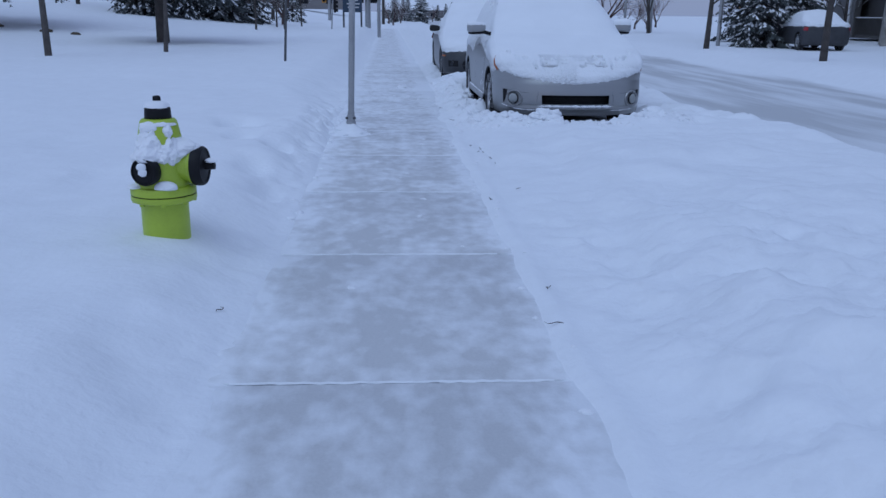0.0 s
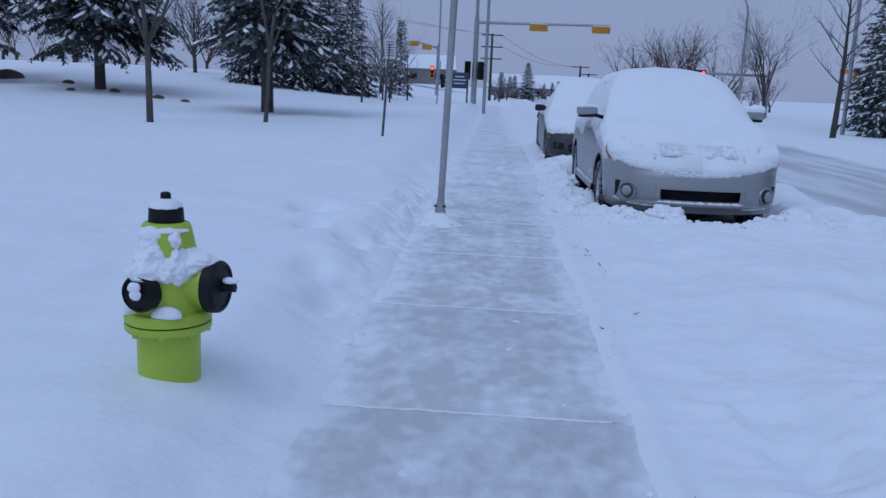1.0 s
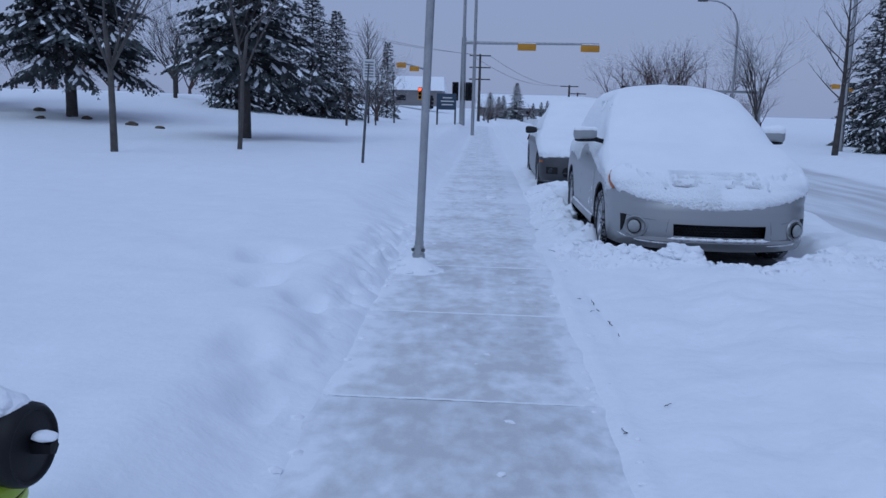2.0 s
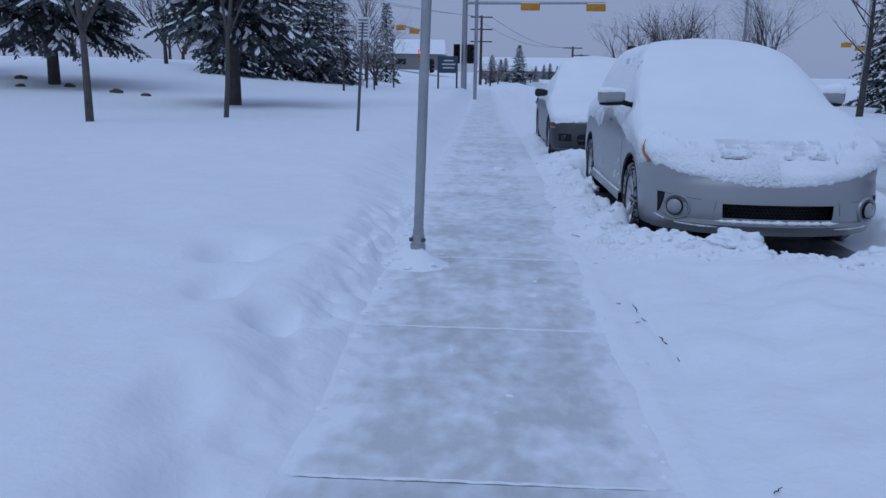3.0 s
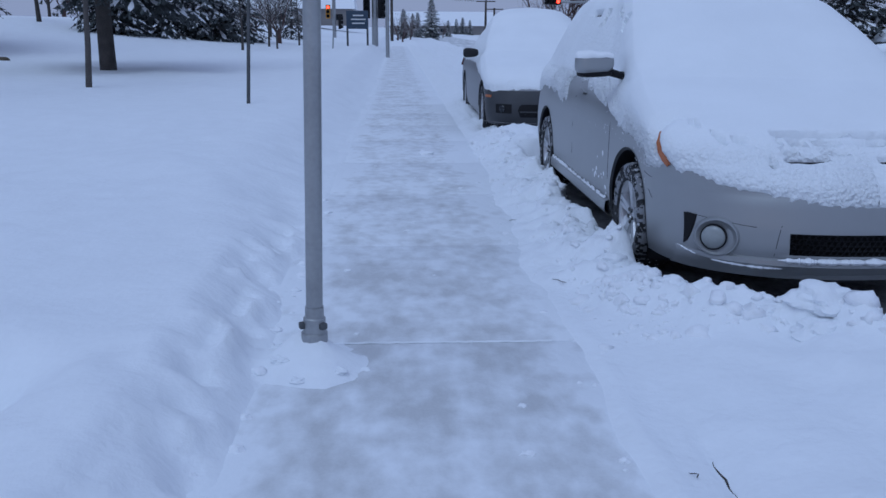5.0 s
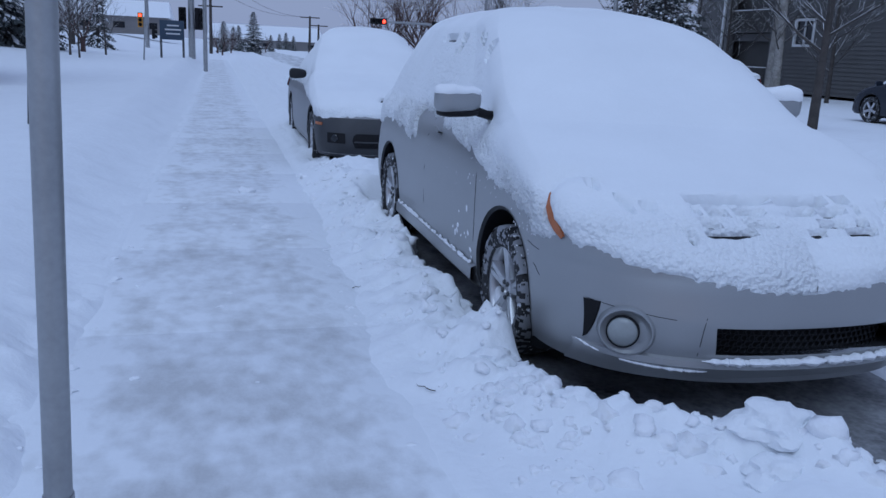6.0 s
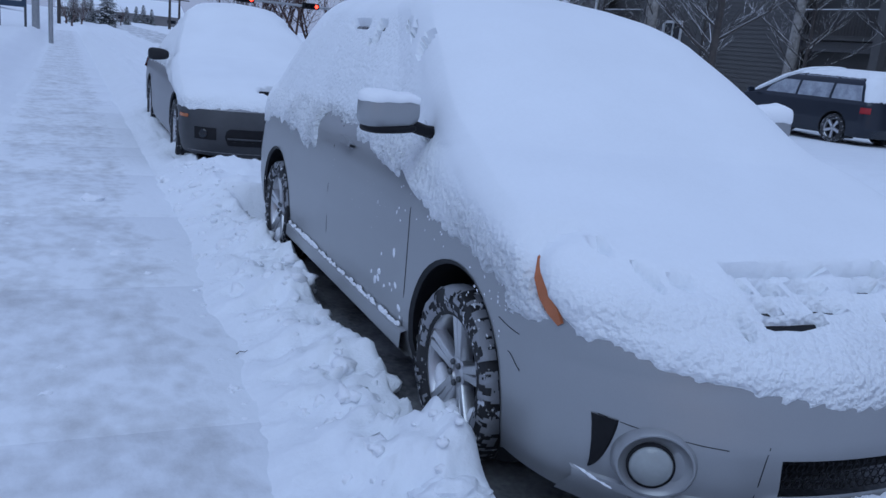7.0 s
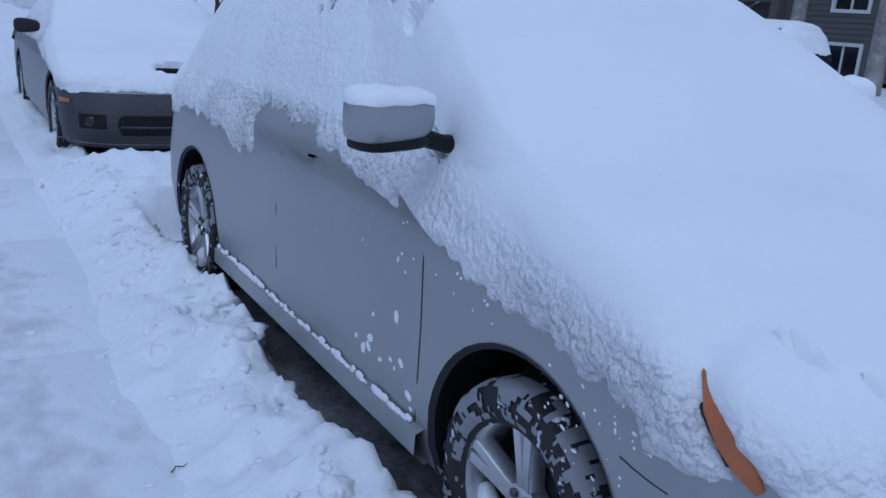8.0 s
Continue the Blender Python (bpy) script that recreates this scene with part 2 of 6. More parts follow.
def thing(name, label, category, at=(0, 0, 0), rz=0, group="", kind=""):
    ob = new(name)
    ob.empty_display_size = 0.1
    ob.matrix_basis = pose(*at, 0, 0, rz)
    return tagged(ob, label, category, group, kind)


def solid(name, bm, mat, label, category, group="", kind="", smooth=True):
    return tagged(new(name, mesh_of(name, bm, mat, smooth)), label, category, group, kind)


def box(bm, cx, cy, cz, sx, sy, sz, bevel=0.0, m=None):
    r = bmesh.ops.create_cube(bm, size=1.0, matrix=(m or Matrix()) @ Matrix.Translation((cx, cy, cz)) @ Matrix.Diagonal((sx, sy, sz, 1)))
    if bevel:
        es = {e for v in r["verts"] for e in v.link_edges}
        bmesh.ops.bevel(bm, geom=list(es), offset=bevel, segments=2, affect="EDGES", profile=0.5)


def tube(bm, pts, radii, sides=8, cap=True):
    """A tapered tube along points."""
    rings = []
    pts = [Vector(p) for p in pts]
    for i, p in enumerate(pts):
        d = (pts[min(i + 1, len(pts) - 1)] - pts[max(i - 1, 0)]).normalized()
        a = d.orthogonal().normalized() if abs(d.z) < 0.95 else Vector((1, 0, 0))
        a = (a - d * a.dot(d)).normalized()
        c = d.cross(a)
        rings.append([bm.verts.new(p + (a * math.cos(2 * math.pi * k / sides) + c * math.sin(2 * math.pi * k / sides)) * radii[i]) for k in range(sides)])
    for r0, r1 in zip(rings, rings[1:]):
        for k in range(sides):
            bm.faces.new((r0[k], r0[(k + 1) % sides], r1[(k + 1) % sides], r1[k]))
    if cap:
        bm.faces.new(rings[0][::-1])
        bm.faces.new(rings[-1])
    return rings


def lathe(bm, profile, seg=32, m=None):
    """Turns (radius, height) pairs about z; m places the result."""
    m = m or Matrix()
    rings = []
    for r, z in profile:
        if r < 1e-5:
            rings.append([bm.verts.new(m @ Vector((0, 0, z)))])
        else:
            rings.append([bm.verts.new(m @ Vector((r * math.cos(2 * math.pi * k / seg), r * math.sin(2 * math.pi * k / seg), z))) for k in range(seg)])
    for a, b in zip(rings, rings[1:]):
        for k in range(seg):
            k2 = (k + 1) % seg
            if len(a) == 1 and len(b) == 1:
                continue
            if len(a) == 1:
                bm.faces.new((a[0], b[k2], b[k]))
            elif len(b) == 1:
                bm.faces.new((a[k], a[k2], b[0]))
            else:
                bm.faces.new((a[k], a[k2], b[k2], b[k]))


def toward(at, way):
    """A matrix that lays z along way, at a point."""
    return Matrix.Translation(at) @ Vector(way).to_track_quat("Z", "Y").to_matrix().to_4x4()


# ---------------------------------------------------------------- noise for the snow surface
rng = np.random.default_rng(7)
LATTICE = rng.random((257, 257))
LATTICE[256, :], LATTICE[:, 256] = LATTICE[0, :], LATTICE[:, 0]


def vnoise(x, y, scale):
    """Smooth value noise in -1..1 with features of about 1/scale metres."""
    u, v = np.asarray(x, float) * scale + 91.3, np.asarray(y, float) * scale + 47.7
    i, j = np.floor(u).astype(int), np.floor(v).astype(int)
    fu, fv = u - i, v - j
    fu, fv = fu * fu * fu * (fu * (fu * 6 - 15) + 10), fv * fv * fv * (fv * (fv * 6 - 15) + 10)
    i, j = i % 256, j % 256
    a = LATTICE[i, j] * (1 - fu) + LATTICE[i + 1, j] * fu
    b = LATTICE[i, j + 1] * (1 - fu) + LATTICE[i + 1, j + 1] * fu
    return (a * (1 - fv) + b * fv) * 2 - 1


def fbm(x, y, scale, octaves=4, gain=0.5):
    s, a, t = 0, 1.0, 0
    for o in range(octaves):
        s = s + a * vnoise(x + 13.1 * o, y - 7.7 * o, scale * 2 ** o)
        t += a
        a *= gain
    return s / t


def clumps(x, y, scale):
    """Rounded lumps: billowed noise in 0..1."""
    return 1 - np.abs(vnoise(x, y, scale)) * 0.6 - np.abs(vnoise(y + 5, x - 3, scale * 2.1)) * 0.4


def step(x, a, b):
    t = np.clip((x - a) / (b - a), 0, 1)
    return t * t * (3 - 2 * t)


ROAD_Z = -0.07
CREST_X, CREST_Y = (0.8, 1.08, 1.22, 1.42, 1.62, 1.78, 1.95, 2.2, 2.6, 3.2), (9.15, 8.98, 8.82, 8.66, 8.58, 8.40, 8.16, 8.06, 8.18, 8.34)


def lawn(x, y):
    """The park on the far side of the pavement: level near by, rising in the distance."""
    return 0.20 + 0.08 * step(y, 10, 18) + step(y, 17, 44) * (0.15 + 1.25 * step(-x, 3, 17))


def far_side(x, y):
    return 0.24 - 0.22 * step(x, 10.6, 14.0)


def ground_height(x, y):
    x, y = np.asarray(x, float), np.asarray(y, float)
    # park side: a low ramp near the start, a cut bank with scalloped edge further on
    edge_l = -0.57 + 0.03 * fbm(x * 0 + 3, y, 1.6, 3) - 0.08 * np.exp(-((y - 9.5) / 0.4) ** 2) + 0.14 * step(y, 11, 22)
    d = edge_l - x
    cut = 0.75 * step(y, 4.5, 8.0)
    soft = step(y, 9.3, 12.0)
    bank = step(d + 0.05 * fbm(x, y, 2.2, 3) * step(d, 0, 0.15), 0.0, 0.62 - 0.30 * cut + 0.62 * soft)
    left = bank * (lawn(x, y) + 0.05 * fbm(x, y, 0.35, 3) * step(d, 0.3, 2) + 0.035 * fbm(x, y, 1.1, 4) * step(d, 0.1, 0.8))
    left = left + 0.16 * np.exp(-((d - 0.16) / 0.14) ** 2) * step(d, 0, 0.10) * (0.2 + 1.1 * cut - 0.9 * soft) * (clumps(x, y, 4.0) - 0.55) + 0.05 * np.exp(-((d - 0.12) / 0.12) ** 2) * step(d, 0, 0.06) * (cut - 0.6 * soft) * (clumps(x, y, 9.0) - 0.5)
    left = left + 0.05 * np.exp(-((d - 0.42) / 0.28) ** 2) * fbm(x, y, 1.7, 3)
    left = left + 0.012 * np.exp(-((d - 0.05) / 0.05) ** 2) * step(d, 0, 0.05)
    # trodden dents in the park snow
    for px, py, r, h in ((-1.48, 7.92, 0.17, 0.12), (-1.30, 7.1, 0.14, 0.09), (-0.92, 6.66, 0.1, 0.08), (-2.3, 8.9, 0.3, 0.05), (-1.02, 5.7, 0.12, 0.06), (-1.3, 7.9, 0.16, 0.05), (-0.83, 5.15, 0.10, 0.05), (-0.95, 6.75, 0.12, 0.06), (-1.9, 5.2, 0.2, 0.04), (-2.6, 6.6, 0.25, 0.04), (-1.5, 3.0, 0.25, 0.03)):
        left = left - 1.15 * h * np.exp(-((((x - px) / r) ** 2 + ((y - py) / (r * 1.8)) ** 2) * (1 + 0.3 * fbm(x, y, 3.0, 2))) ** 1.5)
    # street side: thin rim, trodden strip, ploughed mound
    edge_r = 0.555 + 0.12 * step(y, 9.5, 14) + (0.035 + 0.04 * step(y, 7.5, 9.5)) * fbm(x * 0 - 9, y, 2.6, 4)
    e = x - edge_r
    on = step(e, 0, 0.13 + 0.12 * step(y, 7.5, 9.0))
    ridge = 0.022 * np.exp(-((e - 0.12) / 0.06) ** 2) * on * (0.4 + 0.8 * clumps(x, y * 0.6, 4.0)) + 0.018 * on
    mound = step(e, 0.18, 0.95) * (0.17 + 0.08 * fbm(x, y, 0.6, 3) + 0.08 * fbm(x, y, 1.5, 4))
    mound = mound - 0.07 * np.exp(-((x - 1.25 - 0.05 * (y - 4)) / 0.20) ** 2) * step(y, 2, 4)
    mound = mound + (0.06 * (clumps(x, y, 2.7) - 0.6) + 0.05 * fbm(x, y, 4.0, 4) + 0.03 * (clumps(x, y, 9.0) - 0.6) + 0.012 * (clumps(x, y, 17.0) - 0.6)) * step(e, 0.1, 0.5) * (1 - 0.8 * step(y, 3.8, 5.5)) * (1 - 0.6 * step(x, 1.9, 2.6))
    for px, py, r, h in ((1.02, 2.95, 0.09, 0.05), (1.15, 3.6, 0.10, 0.05), (1.25, 2.55, 0.11, 0.05), (1.6, 3.1, 0.12, 0.05), (1.35, 1.9, 0.12, 0.05), (1.02, 4.3, 0.10, 0.04), (1.9, 2.4, 0.14, 0.05)):
        mound = mound - h * np.exp(-(((x - px) / r) ** 2 + ((y - py) / (r * 1.5)) ** 2))
    # heaped clods in front of the parked car
    mound = mound - 0.03 * np.exp(-((x - 0.875 - 0.02 * np.sin(y * 4)) / 0.03) ** 2) * step(y, 6.3, 6.6) * (1 - step(y, 7.6, 8.0))
    crest = np.interp(x, CREST_X, CREST_Y) + 0.05 * fbm(x, y * 0, 1.5, 2)
    heap = np.exp(-((y - crest) / 0.20) ** 2) * step(x, 0.72, 1.05) * (1 - step(x, 3.0, 3.7))
    mound = mound + heap * ((0.10 + 0.05 * np.exp(-((x - 1.6) / 0.18) ** 2)) * clumps(x, y, 3.6) + 0.06 * clumps(x, y, 8.0) + 0.03 * clumps(x, y, 17.0) - 0.05 - 0.05 * np.exp(-((x - 2.0) / 0.25) ** 2))
    row = step(y, crest + 0.06, crest + 0.32) * (1 - step(y, 60, 70))
    fall = 1.08 + 0.10 * fbm(x * 0 + 1, y, 2.2, 3)
    down = step(x, fall, fall + 0.16)
    side = step(e, 0.0, 0.50) * (0.17 * clumps(x, y, 3.6) + 0.10 * clumps(x, y, 7.5) + 0.05 * clumps(x, y, 15.0) - 0.10)
    strip = side * (1 - down) + down * ROAD_Z
    gap = step(y, 13.35, 13.6) * (1 - step(y, 14.85, 15.15)) + step(y, 19.6, 20)
    strip = strip * (1 - gap) + gap * (0.10 + 0.12 * clumps(x, y, 3.0)) * step(e, 0, 0.5)
    outer = step(x, 2.9, 3.25)
    rut = 0.06 + 0.12 * clumps(x, y, 2.4) + 0.05 * fbm(x, y, 2.2, 3)
    strip = strip * (1 - outer) + outer * rut
    right = mound * (1 - row) + strip * row
    right = right + ridge + 0.014 * fbm(x, y, 3.0, 3) * step(e, 0, 0.3)
    near_road = 4.05 + 0.25 * fbm(x * 0, y, 0.5, 3)
    onroad = step(x, near_road - 0.25, near_road + 0.45)
    tracks = 0.02 * fbm(x, y * 0.12, 2.2, 3) + 0.01 * fbm(x, y, 2.0, 2)
    right = right * (1 - onroad) + onroad * (ROAD_Z + tracks)
    far = step(x, 8.6 + 0.2 * fbm(x * 0, y, 0.4, 2), 9.6)
    right = right * (1 - far) + far * (far_side(x, y) + 0.05 * fbm(x, y, 0.4, 3))
    z = np.where(d > 0, left, np.where(e > 0, right, 0.0))
    z = z + 0.13 * np.exp(-(((x - 1.08) / 0.12) ** 2 + ((y - 9.70) / 0.18) ** 2)) * (0.5 + 0.7 * clumps(x, y, 6.0)) + 0.09 * np.exp(-(((x - 1.06) / 0.12) ** 2 + ((y - 12.5) / 0.25) ** 2))
    # snow piled round the foot of the sign post
    z = z + np.maximum(0, 0.095 * np.exp(-(((x + 0.42) / 0.20) ** 2 + ((y - 8.40) / 0.17) ** 2)) * (0.45 + 0.75 * clumps(x, y, 7.0)) - 0.012 + 0.03 * fbm(x, y, 7.0, 3)) * np.exp(-(((x + 0.42) / 0.40) ** 2 + ((y - 8.40) / 0.40) ** 2))
    z = z + 0.062 * np.exp(-(((x + 0.42) / 0.15) ** 2 + ((y - 8.38) / 0.15) ** 2)) * (0.7 + 0.5 * clumps(x, y, 5.0))
    return z - 0.012


def ground_at(x, y):
    return float(ground_height(np.array([x]), np.array([y]))[0])


def spread(lo, hi, step_size, far_lo, far_hi, grow):
    """Even steps between lo and hi, growing ones out to the far limits."""
    mid = list(np.arange(lo, hi, step_size))
    a, s = [lo], step_size
    while a[-1] > far_lo:
        s *= grow
        a.append(a[-1] - s)
    b, s = [hi], step_size
    while b[-1] < far_hi:
        s *= grow
        b.append(b[-1] + s)
    return np.array(a[:0:-1] + mid + b)


def grid_mesh(name, xs, ys, zfun, mats, pick=None):
    X, Y = np.meshgrid(xs, ys)
    Z = zfun(X, Y)
    nx, ny = len(xs), len(ys)
    me = bpy.data.meshes.new(name)
    co = np.stack([X, Y, Z], -1).reshape(-1, 3)
    idx = np.arange(nx * ny).reshape(ny, nx)
    quads = np.stack([idx[:-1, :-1], idx[:-1, 1:], idx[1:, 1:], idx[1:, :-1]], -1).reshape(-1, 4)
    me.vertices.add(len(co))
    me.vertices.foreach_set("co", co.ravel())
    me.loops.add(quads.size)
    me.loops.foreach_set("vertex_index", quads.ravel())
    me.polygons.add(len(quads))
    me.polygons.foreach_set("loop_start", np.arange(0, quads.size, 4))
    me.polygons.foreach_set("loop_total", np.full(len(quads), 4))
    for m in mats:
        me.materials.append(m)
    if pick is not None:
        c = co[quads].mean(1)
        me.polygons.foreach_set("material_index", pick(c[:, 0], c[:, 1]).astype(np.int32))
    me.polygons.foreach_set("use_smooth", np.ones(len(quads), bool))
    me.update()
    me.validate()
    return me


gx = spread(-2.0, 3.6, 0.028, -900, 900, 1.06)
gy = spread(0.6, 13.6, 0.028, -300, 1500, 1.05)


def ground_pick(x, y):
    # Darker asphalt colour under and just in front of the parked cars.
    under = (x > 1.16) & (x < 2.85) & (y > np.interp(x, CREST_X, CREST_Y) + 0.20) & (y < 19.5) & ((y < 13.3) | (y > 15.3))
    return np.where(under, 1, 0)


ground = tagged(new("ground", grid_mesh("ground", gx, gy, ground_height, [GROUND_SNOW, ROAD_SNOW], ground_pick)), "snow-covered ground with shovelled banks and a ploughed packed-snow road", "ground", kind="structure")


# ---------------------------------------------------------------- cars
def table(pairs):
    """Linear interpolation with smooth joints in a short table."""
    xs, ys = [p[0] for p in pairs], [p[1] for p in pairs]
    return lambda h: float(np.interp(h, xs, ys))


class Shell:
    """A car's outer surface as a stack of rounded plan outlines. u runs back from the nose, v sideways, h up from the road."""

    def __init__(self, length, front, rear, width, hub_f, hub_r, wheel, arch, depth_f=((0.1, 0.50), (1.6, 0.50)), depth_r=0.35, bow=((0.1, 0.72), (1.7, 0.72))):
        self.length, self.front, self.rear, self.width = length, table(front), table(rear), table(width)
        self.hub_f, self.hub_r, self.wheel, self.arch = hub_f, hub_r, wheel, arch
        self.depth_f, self.depth_r, self.bow = table(depth_f), depth_r, table(bow)
        self.arch_h = wheel + 0.02

    def outline(self, h, s):
        """s: 0 at the nose's middle, 1 at the front corner's end, 2 at the rear corner's start, 3 at the tail's middle."""
        F, R, W = self.front(h), self.rear(h), self.width(h)
        df, dr = min(self.depth_f(h), (R - F) * 0.45), min(self.depth_r, (R - F) * 0.3)
        if s <= 1:
            a = s * math.pi / 2
            return F + df * (1 - max(0, math.cos(a)) ** self.bow(h)), W * max(0, math.sin(a)) ** self.bow(h) * 0.985
        if s <= 2:
            q = s - 1
            u = F + df + (R - dr - F - df) * q
            return u, W * (0.985 + 0.015 * math.sin(math.pi * q))
        a = (3 - s) * math.pi / 2
        return R - dr * (1 - max(0, math.cos(a)) ** 0.6), W * max(0, math.sin(a)) ** 0.6 * 0.985

    def point(self, h, s, side=1):
        u, v = self.outline(h, s)
        return Vector((side * v, u, h))

    def at_u(self, h, u):
        """The s on the flank at which the outline has this u."""
        lo, hi = 0.0, 3.0
        for _ in range(40):
            mid = (lo + hi) / 2
            if self.outline(h, mid)[0] < u:
                lo = mid
            else:
                hi = mid
        return (lo + hi) / 2

    def normal(self, h, s, side=1):
        e = 0.004
        a = self.point(h, min(3, s + e), 1) - self.point(h, max(0, s - e), 1)
        b = self.point(h + 0.01, s, 1) - self.point(h - 0.01, s, 1)
        n = a.cross(b).normalized()
        p = self.point(h, s, 1)
        c = Vector((0, self.length / 2, 0.6))
        if n.dot(p - c) < 0:
            n = -n
        return Vector((side * n.x, n.y, n.z))


def shell_grid(sh, levels, ss, side, offset=None, keep=None):
    """A grid of the shell's surface between levels and s values, on one side; offset(h, s) lifts it, keep(u, v, h, s) drops faces."""
    bm = bmesh.new()
    rows = []
    for h in levels:
        row = []
        for s in ss:
            p = sh.point(h, s, side)
            if offset:
                p = p + sh.normal(h, s, side) * offset(h, s)
            row.append(bm.verts.new(p))
        rows.append(row)
    for i in range(len(levels) - 1):
        for j in range(len(ss) - 1):
            if keep and not keep(i, j):
                continue
            q = (rows[i][j], rows[i][j + 1], rows[i + 1][j + 1], rows[i + 1][j])
            bm.faces.new(q if side > 0 else q[::-1])
    return bm, rows


SIDE_S = [i / 40 for i in range(41)] + [1 + i / 90 for i in range(1, 91)] + [2 + i / 14 for i in range(1, 15)]


def body_mesh(sh, top_levels, low=0.20, holes=()):
    """The painted shell, both sides, with the wheel arches cut round and the top closed."""
    n = int((0.95 - low) / 0.025)
    levels = [low + (0.95 - low) * i / n for i in range(n + 1)] + [h for h in top_levels if h > 0.955]
    bm = bmesh.new()
    for side in (1, -1):
        rows = [[bm.verts.new(sh.point(h, s, side)) for s in SIDE_S] for h in levels]
        for hub in (sh.hub_f, sh.hub_r):
            for i, h in enumerate(levels):
                for j, s in enumerate(SIDE_S):
                    v = rows[i][j]
                    if abs(v.co.x) > 0.45:
                        du, dh = v.co.y - hub, h - sh.arch_h
                        r = math.hypot(du, dh)
                        if r < sh.arch and r > sh.arch - 0.035:
                            v.co.y, v.co.z = hub + du / r * sh.arch, sh.arch_h + dh / r * sh.arch
        for i in range(len(levels) - 1):
            for j in range(len(SIDE_S) - 1):
                q = (rows[i][j], rows[i][j + 1], rows[i + 1][j + 1], rows[i + 1][j])
                c = sum((v.co for v in q), Vector()) / 4
                if abs(c.x) > 0.45 and any(math.hypot(c.y - hub, c.z - sh.arch_h) < sh.arch - 0.008 for hub in (sh.hub_f, sh.hub_r)):
                    continue
                if any(f(abs(c.x), c.y, c.z) for f in holes):
                    continue
                bm.faces.new(q if side > 0 else q[::-1])
        # close the roof to the middle line
        top = rows[-1]
        mid = [bm.verts.new((0, v.co.y, v.co.z + 0.006)) for v in top]
        for j in range(len(SIDE_S) - 1):
            q = (top[j], top[j + 1], mid[j + 1], mid[j])
            if len({tuple(v.co) for v in q}) == 4:
                bm.faces.new(q if side > 0 else q[::-1])
    bmesh.ops.remove_doubles(bm, verts=bm.verts, dist=0.0008)
    bmesh.ops.recalc_face_normals(bm, faces=bm.faces)
    return bm


def arch_liner(sh, hub, side):
    """The dark inside of a wheel arch with its rolled lip."""
    bm = bmesh.new()
    seg, rings = 28, []
    for depth, r in ((0.0, sh.arch + 0.004), (0.012, sh.arch - 0.012), (0.05, sh.arch + 0.01), (0.32, sh.arch + 0.01), (0.33, 0.02)):
        ring = []
        for k in range(seg + 1):
            a = radians(-32) + radians(244) * k / seg
            h = sh.arch_h + math.sin(a) * r
            u = hub + math.cos(a) * r
            v = sh.outline(max(h, 0.2), sh.at_u(max(h, 0.2), u))[1]
            ring.append(bm.verts.new((side * (v + 0.004 - depth), u, h)))
        rings.append(ring)
    for a, b in zip(rings, rings[1:]):
        for k in range(seg):
            q = (a[k], a[k + 1], b[k + 1], b[k])
            bm.faces.new(q if side < 0 else q[::-1])
    return bm


def tyre_mesh(r, w):
    bm = bmesh.new()
    prof = [(r * 0.66, -w * 0.46), (r * 0.72, -w * 0.5), (r * 0.86, -w * 0.53), (r * 0.96, -w * 0.49), (r * 0.995, -w * 0.40), (r, -w * 0.2), (r, w * 0.2), (r * 0.995, w * 0.40), (r * 0.96, w * 0.49), (r * 0.86, w * 0.53), (r * 0.72, w * 0.5), (r * 0.66, w * 0.46)]
    lathe(bm, prof, 96)
    for v in bm.verts:
        rad = math.hypot(v.co.x, v.co.y)
        if rad > r * 0.99 and abs(v.co.z) > w * 0.3:
            k = round(math.atan2(v.co.y, v.co.x) / (2 * math.pi / 96))
            if (k // 2 + (1 if v.co.z > 0 else 0)) % 2:
                v.co.x *= 0.968
                v.co.y *= 0.968
    return bm


def rim_mesh(r, w, spokes=5, twin=True):
    """An alloy rim, its outer face on +z, one spoke along x. Twin: broad spokes, each split by a slot towards the rim."""
    bm = bmesh.new()
    lathe(bm, [(r * 0.70, -w * 0.4), (r * 0.64, -w * 0.35), (r * 0.63, w * 0.30), (r * 0.675, w * 0.44), (r * 0.72, w * 0.48), (r * 0.725, w * 0.45), (r * 0.715, w * 0.42)], 56)
    for k in range(spokes):
        base = Matrix.Rotation(2 * math.pi * k / spokes, 4, "Z")
        for sgn in ((-1, 1) if twin else (0,)):
            prev = None
            for q in range(8):
                f = q / 7
                rad = r * (0.12 + 0.54 * f)
                split = max(0, f - 0.30) / 0.70
                off = sgn * r * (0.038 + 0.034 * split)
                wid = r * ((0.045 + 0.012 * f) if twin else (0.085 + 0.02 * f))
                z = w * (0.34 + 0.10 * f)
                ring = [bm.verts.new(base @ Vector(c)) for c in ((rad, off - wid, z - 0.045), (rad, off - wid, z - 0.006), (rad, off - wid * 0.75, z), (rad, off + wid * 0.75, z), (rad, off + wid, z - 0.006), (rad, off + wid, z - 0.045))]
                if prev:
                    for i in range(5):
                        bm.faces.new((prev[i], ring[i], ring[i + 1], prev[i + 1]))
                prev = ring
    lathe(bm, [(r * 0.19, w * 0.12), (r * 0.19, w * 0.33), (r * 0.16, w * 0.36), (r * 0.09, w * 0.36), (r * 0.08, w * 0.32), (0, w * 0.32)], 30)
    return bm


